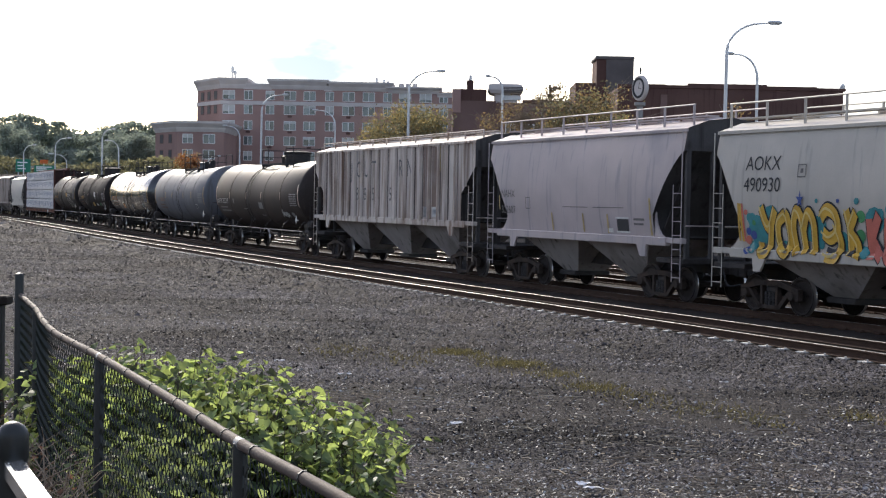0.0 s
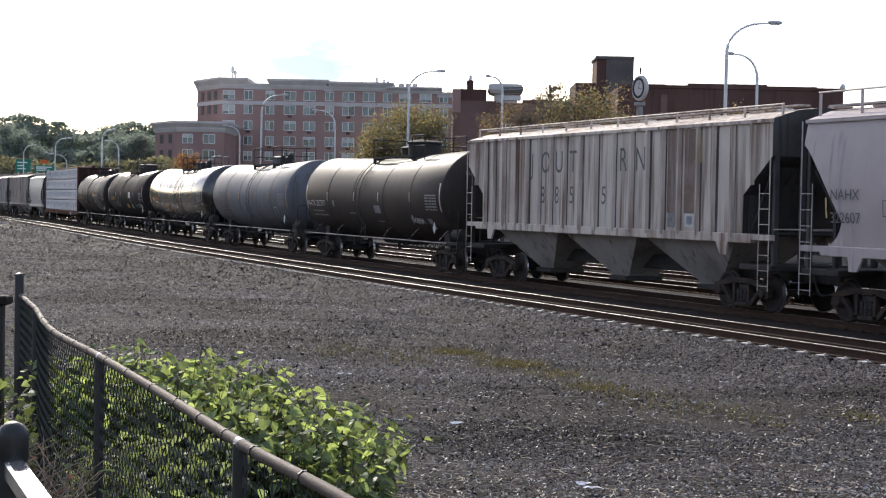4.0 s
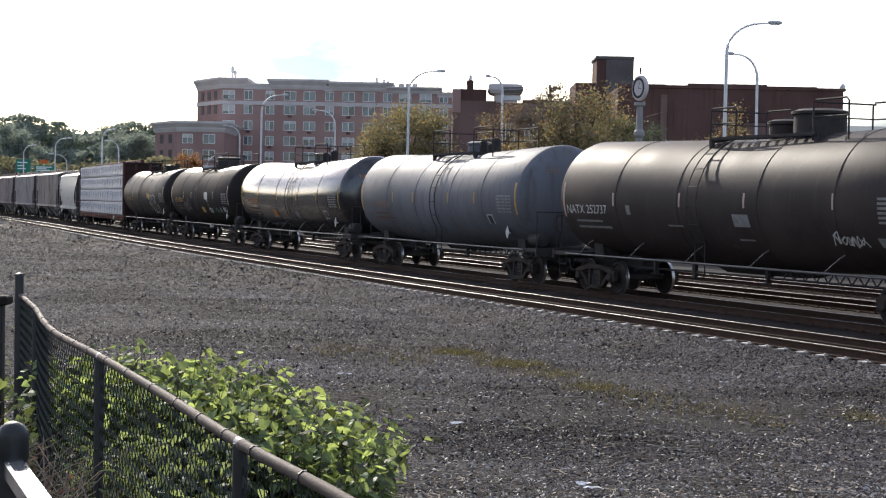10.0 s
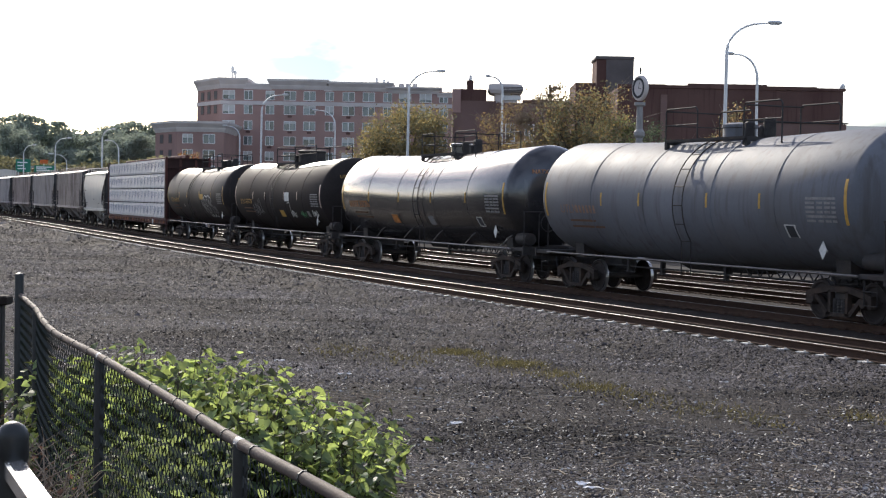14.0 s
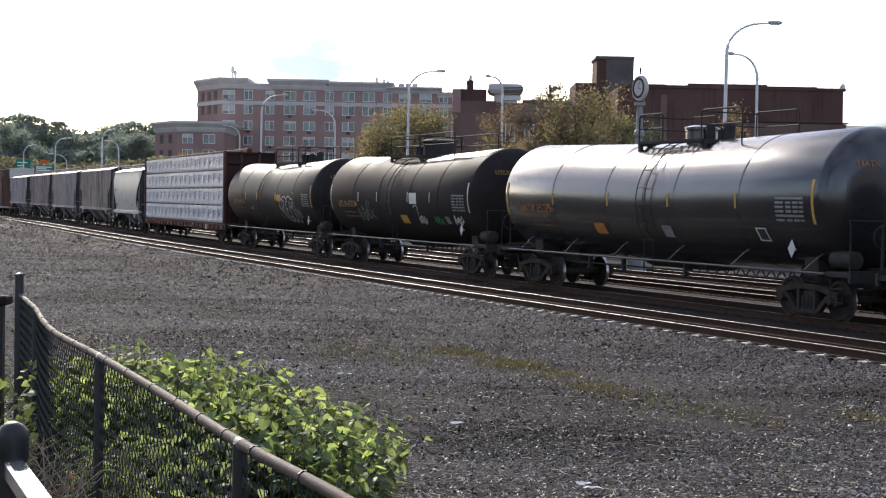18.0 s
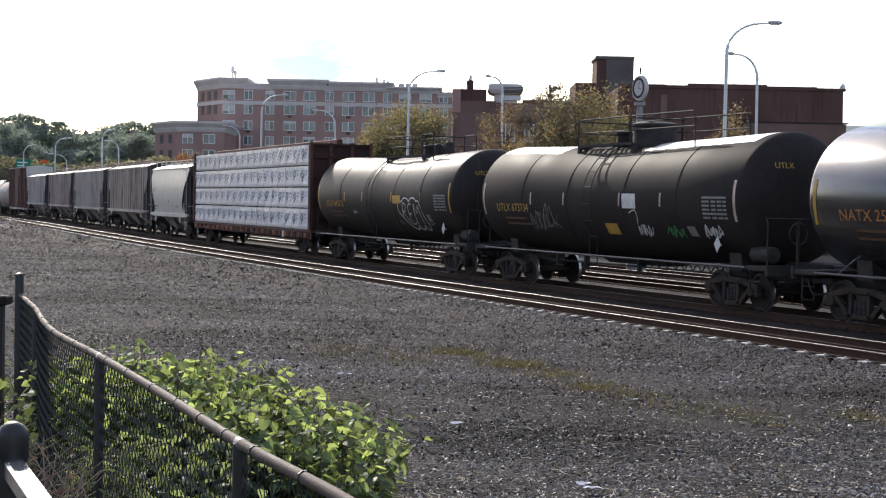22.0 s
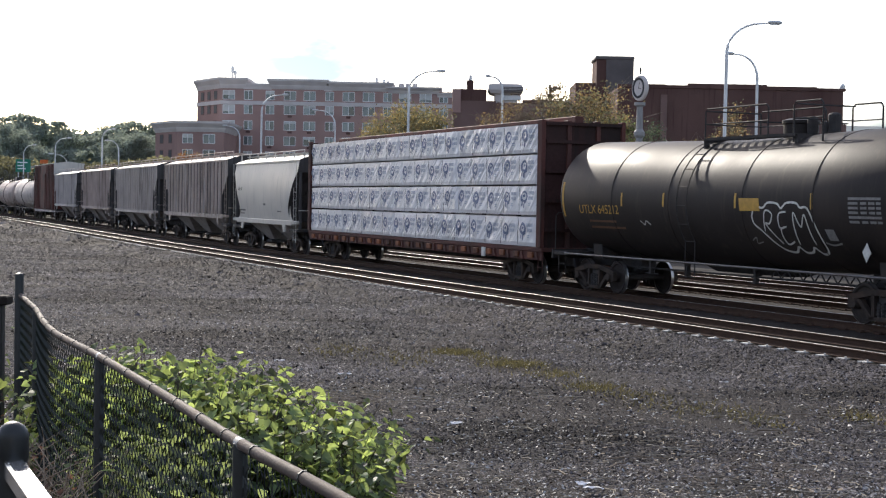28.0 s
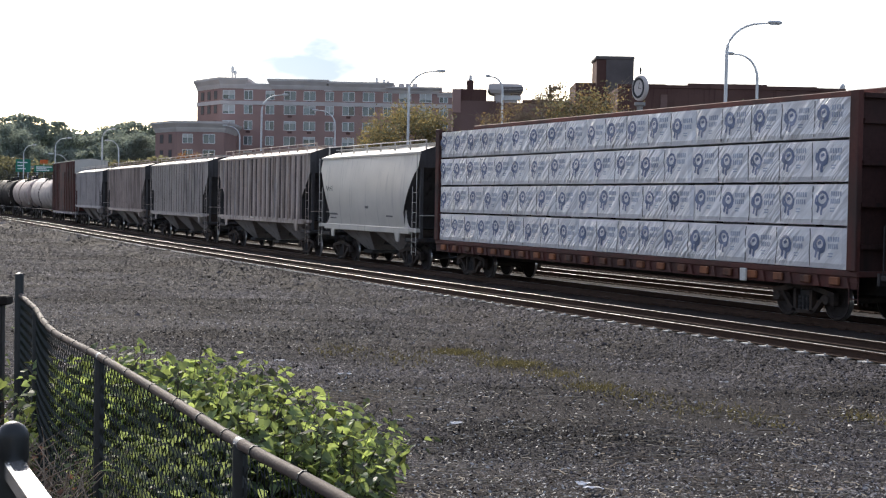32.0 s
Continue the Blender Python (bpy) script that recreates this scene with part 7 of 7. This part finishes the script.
def twigs():
    """Dry sticks and straw lying on the stones."""
    rnd = random.Random(91)
    g = Geo()
    for _ in range(620):
        y = 14.6 + 9 * rnd.random() ** 1.7
        x = rnd.uniform(-0.12, 0.31) * y
        a, ln = rnd.gauss(0.3, 0.8), rnd.uniform(0.08, 0.34)
        z = ground_z(x, y) + 0.035
        g.tube([(x, y, z), (x + math.cos(a) * ln * 0.5, y + math.sin(a) * ln * 0.5, z + rnd.uniform(0.0, 0.02)), (x + math.cos(a + 0.3) * ln, y + math.sin(a + 0.3) * ln, z)], rnd.uniform(0.0035, 0.007), 4)
    tagged(part("dry_twigs", g, M_STRAW), "dry pale twigs strewn on the stones", "debris", kind="stuff")


def moss(x, y, rx, ry, n, seed, name="grass_patch"):
    rnd = random.Random(seed)
    g = Geo()
    for _ in range(n):
        px, py = x + rnd.gauss(0, rx), y + rnd.gauss(0, ry)
        h = rnd.uniform(0.02, 0.065)
        d = rnd.uniform(0, 6.28)
        a, b = 0.012 * math.cos(d), 0.012 * math.sin(d)
        l, m = rnd.gauss(0, 0.03), rnd.gauss(0, 0.03)
        g.add([(px - a, py - b, -0.46), (px + a, py + b, -0.46), (px + l, py + m, -0.45 + h)], [(0, 1, 2)])
    tagged(part(name, g, M_MOSS), "low patch of dry yellowish grass", "grass", kind="stuff")


def litter():
    rnd = random.Random(3)
    for x, y, w, d, lab in ((0.22, 19.6, 0.16, 0.10, "crumpled white paper on the stones"), (1.5, 15.5, 0.17, 0.09, "flat pale scrap on the stones"), (1.58, 15.25, 0.19, 0.08, "flat pale scrap on the stones"), (-2.9, 26.9, 0.16, 0.1, "small white scrap on the stones"), (-1.6, 25.0, 0.22, 0.08, "small white scrap on the stones"), (-10.58, 71.3, 0.5, 0.4, "white scrap beside the track"), (-25.3, 104, 0.7, 0.6, "white scrap beside the track"), (1.9, 42.5, 0.35, 0.3, "white scrap beside the track"),
                            (-0.55, 19.8, 0.12, 0.05, "small pale scrap on the stones"), (2.9, 22.4, 0.12, 0.06, "small pale scrap on the stones"), (4.7, 24.8, 0.14, 0.06, "small pale scrap on the stones")):
        g = Geo()
        n = 5
        pts = [(x + w * (i / n - 0.5) * rnd.uniform(0.8, 1.2), y + d * (j / n - 0.5) * rnd.uniform(0.8, 1.2), -0.415 + rnd.uniform(0, 0.03) * min(1, w / 0.16)) for j in range(n + 1) for i in range(n + 1)]
        g.add(pts, [(j * (n + 1) + i, j * (n + 1) + i + 1, (j + 1) * (n + 1) + i + 1, (j + 1) * (n + 1) + i) for j in range(n) for i in range(n)])
        tagged(part("litter", g, M_PAPER), lab, "litter", "scraps of litter")
    for x, y, a, ln in ((0.62, 17.6, 0.2, 0.28), (3.45, 16.6, -0.5, 0.45), (3.1, 16.0, -0.6, 0.4), (4.6, 19.5, -0.15, 0.9), (2.3, 17.2, 0.1, 0.8), (2.0, 16.7, 0.9, 0.35), (1.3, 16.2, 2.0, 0.3), (5.2, 21.0, -0.1, 1.1), (2.7, 15.9, -0.9, 0.3), (3.9, 17.9, 0.2, 0.5)):
        dx, dy = math.cos(a) * ln / 2, math.sin(a) * ln / 2
        g = Geo().tube([(x - dx, y - dy, -0.42), (x, y + 0.03, -0.40), (x + dx, y + dy, -0.42)], 0.012, 5, 0.006)
        tagged(part("twig", g, M_TWIG), "dry pale twig lying on the stones", "twig", "fallen twigs")


FENCE = [(0.05, 4.0), (-0.33, 4.95), (-0.80, 6.0), (-1.36, 7.4), (-2.09, 9.16), (-2.42, 9.9), (-2.78, 10.75), (-3.13, 11.75), (-3.49, 12.88), (-3.8, 13.75), (-4.16, 14.75)]
POSTS = [(-0.80, 6.0), (-2.09, 9.16), (-3.49, 12.88), (-4.14, 14.66)]


def fence():
    e = thing("chain_link_fence", "black chain-link fence with a weathered brown top rail", "fence")
    zr = 1.5
    path = wavy(FENCE, 6)
    part("top_rail", Geo().tube([(x, y, zr) for x, y in path], 0.0235, 12), M_TOPRAIL, e, "weathered brown tubular top rail", smooth=True)
    for i, (x, y) in enumerate(POSTS):
        top = zr - 0.02 if i < 3 else zr + 0.19
        r = 0.031 if i < 3 else 0.043
        p = part("post", Geo().spin_z([(ground_z(x, y) - 0.1, r), (top, r), (top + 0.02, r * 0.9), (top + 0.035, 0.01)], x, y, 12), M_FENCE, e, smooth=True)
        if i < 3:
            part("rail_clamp", Geo().tube([(x - 0.012, y + 0.03, zr), (x + 0.012, y - 0.03, zr)], 0.024, 12), M_SLEEVE, p, "dull metal rail sleeve", smooth=True)
    # wire ties round the rail
    d = 0.0
    for a, b in zip(path, path[1:]):
        d += math.hypot(b[0] - a[0], b[1] - a[1])
        if d > 0.42:
            d = 0.0
            t = Vector((b[0] - a[0], b[1] - a[1], 0)).normalized()
            c = Vector((a[0], a[1], zr))
            part("wire_tie", Geo().tube([tuple(c - t * 0.005), tuple(c + t * 0.005)], 0.0275, 10), M_WIRE, e)
    # the woven mesh
    seg = []
    run = 0.0
    for a, b in zip(path, path[1:]):
        L = math.hypot(b[0] - a[0], b[1] - a[1])
        seg.append((run, L, a, b))
        run += L

    def along(u):
        for s, L, a, b in seg:
            if u <= s + L or s is seg[-1][0]:
                w = (u - s) / L
                return a[0] + (b[0] - a[0]) * w, a[1] + (b[1] - a[1]) * w, (b[1] - a[1]) / L, -(b[0] - a[0]) / L
        return b[0], b[1], 0, 0
    pitch, height, r = 0.048, 1.45, 0.0022
    n = int(run / pitch)
    rows = int(height / (pitch * 0.9))
    verts, faces = [], []
    for k in range(n):
        for sgn in (1,):
            ring0 = None
            for j in range(rows + 1):
                u = min(max(k * pitch + (pitch * 0.52 if j % 2 else -pitch * 0.02), 0), run)
                x, y, ox, oy = along(u)
                off = 0.004 if (j + k) % 2 else -0.004
                z = zr + 0.006 - j * pitch * 0.9
                o = len(verts)
                verts += [(x + ox * off + r * 1.2, y + oy * off, z), (x + ox * off - r, y + oy * off + r, z), (x + ox * off - r, y + oy * off - r, z)]
                if ring0 is not None:
                    for q in range(3):
                        faces.append((ring0 + q, ring0 + (q + 1) % 3, o + (q + 1) % 3, o + q))
                ring0 = o
    g = Geo()
    g.v, g.f = verts, faces
    tagged(part("wire_mesh", g, M_WIRE, e, "black woven wire mesh"), kind="stuff")
    # neighbouring gate post at the fence's far end
    h = thing("gate_post", "dark square gate post with a flat cap", "post")
    x, y = -4.42, 14.9
    part("shaft", Geo().box(x - 0.06, x + 0.06, y - 0.06, y + 0.06, -0.5, 1.39, 0.008), M_FENCE, h)
    part("cap", Geo().box(x - 0.12, x + 0.12, y - 0.12, y + 0.12, 1.39, 1.48, 0.015), M_TIE, h, "dark brown timber cap")
    # round-topped post and pale rail beside the eye
    k = thing("handrail", "round-capped dark post with a bright square metal rail", "handrail")
    px, py = -1.0, 3.5
    part("post", Geo().spin_z([(-0.2, 0.035), (1.88, 0.035)], px, py, 18), M_FENCE, k, smooth=True)
    part("cap", Geo().spin_z([(1.86, 0.036), (1.865, 0.038)] + [(1.915 + 0.037 * math.sin(a), 0.037 * math.cos(a)) for a in [i * math.pi / 16 for i in range(0, 8)]], px, py, 20), M_FENCE, k, "dark rounded post cap", smooth=True)
    a, b = Vector((-0.99, 3.48, 1.845)), Vector((-0.50, 2.3, 1.845))
    d = (b - a).normalized()
    w = Vector((d.y, -d.x, 0)) * 0.024
    rings = [[tuple(p + w * i + Vector((0, 0, j * 0.02))) for i, j in ((-1, -1), (1, -1), (1, 0.7), (0.75, 1), (-0.75, 1), (-1, 0.7))] for p in (a, b)]
    part("rail", Geo().loft(rings), M_BARE, k, "bright sunlit square rail")


def leaf(p, heading, pitch, roll, size):
    """A pointed heart-shaped leaf, folded along its rib."""
    out = [(0, 0, 0), (-0.10, 0.30, 0.05), (0.12, 0.44, 0.08), (0.55, 0.34, 0.07), (1.05, 0.0, -0.08), (0.55, -0.34, 0.07), (0.12, -0.44, 0.08), (-0.10, -0.30, 0.05), (0.45, 0.0, 0.0)]
    m = Matrix.Translation(p) @ Euler((roll, pitch, heading), "XYZ").to_matrix().to_4x4()
    return [tuple(m @ Vector((x * size, y * size, z * size))) for x, y, z in out], [(0, 1, 2, 8), (8, 2, 3), (8, 3, 4), (8, 4, 5), (8, 5, 6), (0, 8, 6, 7)]


def bush():
    rnd = random.Random(17)
    e = thing("knotweed_bush", "bright green backlit knotweed bush behind the fence", "bush")
    stems, leaves, low = Geo(), Geo(), Geo()

    def crest(x):
        # the top of the thicket, falling away to the right
        return float(np.interp(x, [-4.4, -3.4, -2.9, -2.0, -1.7, -1.25, -0.75, -0.45, -0.3], [0.35, 1.05, 1.06, 0.94, 0.80, 0.66, 0.42, 0.10, -0.2]))
    for i in range(640):
        x = rnd.uniform(-4.3, -0.62)
        y = rnd.uniform(12.2, 14.9) - max(0.0, x + 1.0) * 0.6
        if x < -3.1:
            y = rnd.uniform(11.9, 14.0)
        if x < max(-3.75, -0.95 - (y - 6.0) * 0.385 + 0.2):
            continue
        gz = ground_z(x, y)
        top = -0.47 + (crest(x) + 0.45) * rnd.choice((0.72, 0.84, 0.92, 1.0)) * rnd.uniform(0.95, 1.05)
        top = max(top, gz + 0.2)
        lx, ly = rnd.gauss(0.06, 0.2), rnd.gauss(-0.02, 0.2)
        pts = [(x, y, gz), (x + lx * 0.4, y + ly * 0.4, gz + (top - gz) * 0.55), (x + lx, y + ly, top)]
        stems.tube(pts, 0.006, 4, 0.003)
        n = int(9 + (top - gz) * 14)
        for k in range(n):
            u = 0.25 + 0.75 * (k + rnd.random() * 0.5) / n
            q = Vector(pts[0]).lerp(Vector(pts[1]), u / 0.55) if u < 0.55 else Vector(pts[1]).lerp(Vector(pts[2]), (u - 0.55) / 0.45)
            hd = rnd.uniform(0, 2 * math.pi)
            size = rnd.triangular(0.06, 0.17, 0.095) * (1.15 - 0.35 * u)
            reach = rnd.uniform(0.02, 0.2)
            q = q + Vector((math.cos(hd) * reach, math.sin(hd) * reach, 0.02))
            v, f = leaf(q, hd, rnd.gauss(0.38, 0.42), rnd.gauss(0, 0.5), size)
            # sunlit colour for upper leaves, a shaded darker one for those below
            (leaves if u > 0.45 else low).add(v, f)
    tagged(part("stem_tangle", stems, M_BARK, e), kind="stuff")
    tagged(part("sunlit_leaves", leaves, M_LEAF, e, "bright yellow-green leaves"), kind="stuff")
    tagged(part("lower_leaves", low, M_LEAF_D, e, "low leaves with shade in their colour"), kind="stuff")
    # undergrowth along the foot of the fence
    u = thing("undergrowth", "tangled green and dry brown undergrowth along the fence", "undergrowth")
    g, d, dead = Geo(), Geo(), Geo()
    for i in range(5200):
        t = rnd.random()
        k = t * (len(POSTS) + 0.6)
        y = 8.6 + t * 7.4
        x = -0.9 - (y - 6.0) * 0.37 + rnd.gauss(0.35, 0.45)
        if x > -0.45 or x > -0.25 - (y - 5.5) * 0.18:
            continue
        z = ground_z(x, y) + rnd.random() ** 1.4 * 1.1
        withered = x < -0.95 - (y - 6.0) * 0.385 and rnd.random() < 0.9
        v, f = leaf(Vector((x, y, z)), rnd.uniform(0, 6.28), rnd.gauss(0.3, 0.5), rnd.gauss(0, 0.5), rnd.uniform(0.02, 0.05) if withered else rnd.uniform(0.05, 0.11))
        (dead if withered else g).add(v, f)
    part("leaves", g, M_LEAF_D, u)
    part("dead_leaves", dead, M_DEAD, u, "withered red-brown leaves")
    for i in range(420):
        y = rnd.uniform(8.0, 13.5)
        x = -0.9 - (y - 6.0) * 0.37 - rnd.uniform(0.05, 0.7)
        z = ground_z(x, y)
        h = rnd.uniform(0.4, 1.2)
        d.tube(wavy([(x, y, z), (x + rnd.gauss(0, 0.15), y + rnd.gauss(0, 0.15), z + h * 0.6), (x + rnd.gauss(0, 0.3), y + rnd.gauss(0, 0.3), z + h)], 3), 0.006, 4, 0.003)
    part("dry_stalks", d, M_TWIG, u, "dry brown stalks")
    far = thing("bush", "small green bush past the end of the fence", "bush")
    g = Geo()
    for i in range(1000):
        x, y = -4.99 - abs(rnd.gauss(0, 0.35)), rnd.gauss(16.5, 0.4)
        v, f = leaf(Vector((x, y, -0.45 + rnd.random() * 1.7)), rnd.uniform(0, 6.28), rnd.gauss(0.5, 0.5), rnd.gauss(0, 0.5), rnd.uniform(0.045, 0.09))
        g.add(v, f)
    part("leaves", g, M_LEAF_D, far)


loose_stones()
for i, (x, y, rx, ry, n) in enumerate(((0.3, 29.4, 0.25, 0.32, 620), (1.35, 27.4, 0.3, 0.32, 820), (2.45, 24.2, 0.25, 0.3, 330), (-2.0, 29.5, 0.35, 0.7, 220), (-0.7, 28.0, 0.4, 0.8, 220), (4.4, 20.6, 0.2, 0.4, 130), (6.0, 21.2, 0.2, 0.35, 200), (3.4, 22.3, 0.35, 0.6, 130), (0.85, 28.4, 0.2, 0.3, 160), (1.95, 25.9, 0.25, 0.35, 260), (3.0, 23.3, 0.3, 0.3, 150), (4.0, 21.6, 0.4, 0.5, 160))):
    moss(x, y, rx, ry, n, 40 + i)
debris()
twigs()
litter()
fence()
bush()


def motions():
    for car, s in moving:
        rows = []
        for i in range(33):
            x, y, th = on_line(s + advance(i))
            rows.append((float(i), pose(x, y, 0, 0, 0, math.degrees(math.atan2(-math.cos(th), math.sin(th))))))
        walk(car, rows)
    near = [c for c, s in moving if s > -125]
    for w, car, x in rolling:
        if car in near:
            walk(w, [(i * 0.16, pose(x, 0, WHEEL_R, 0, math.degrees((advance(i * 0.16) - advance(0)) / WHEEL_R))) for i in range(201)])


motions()
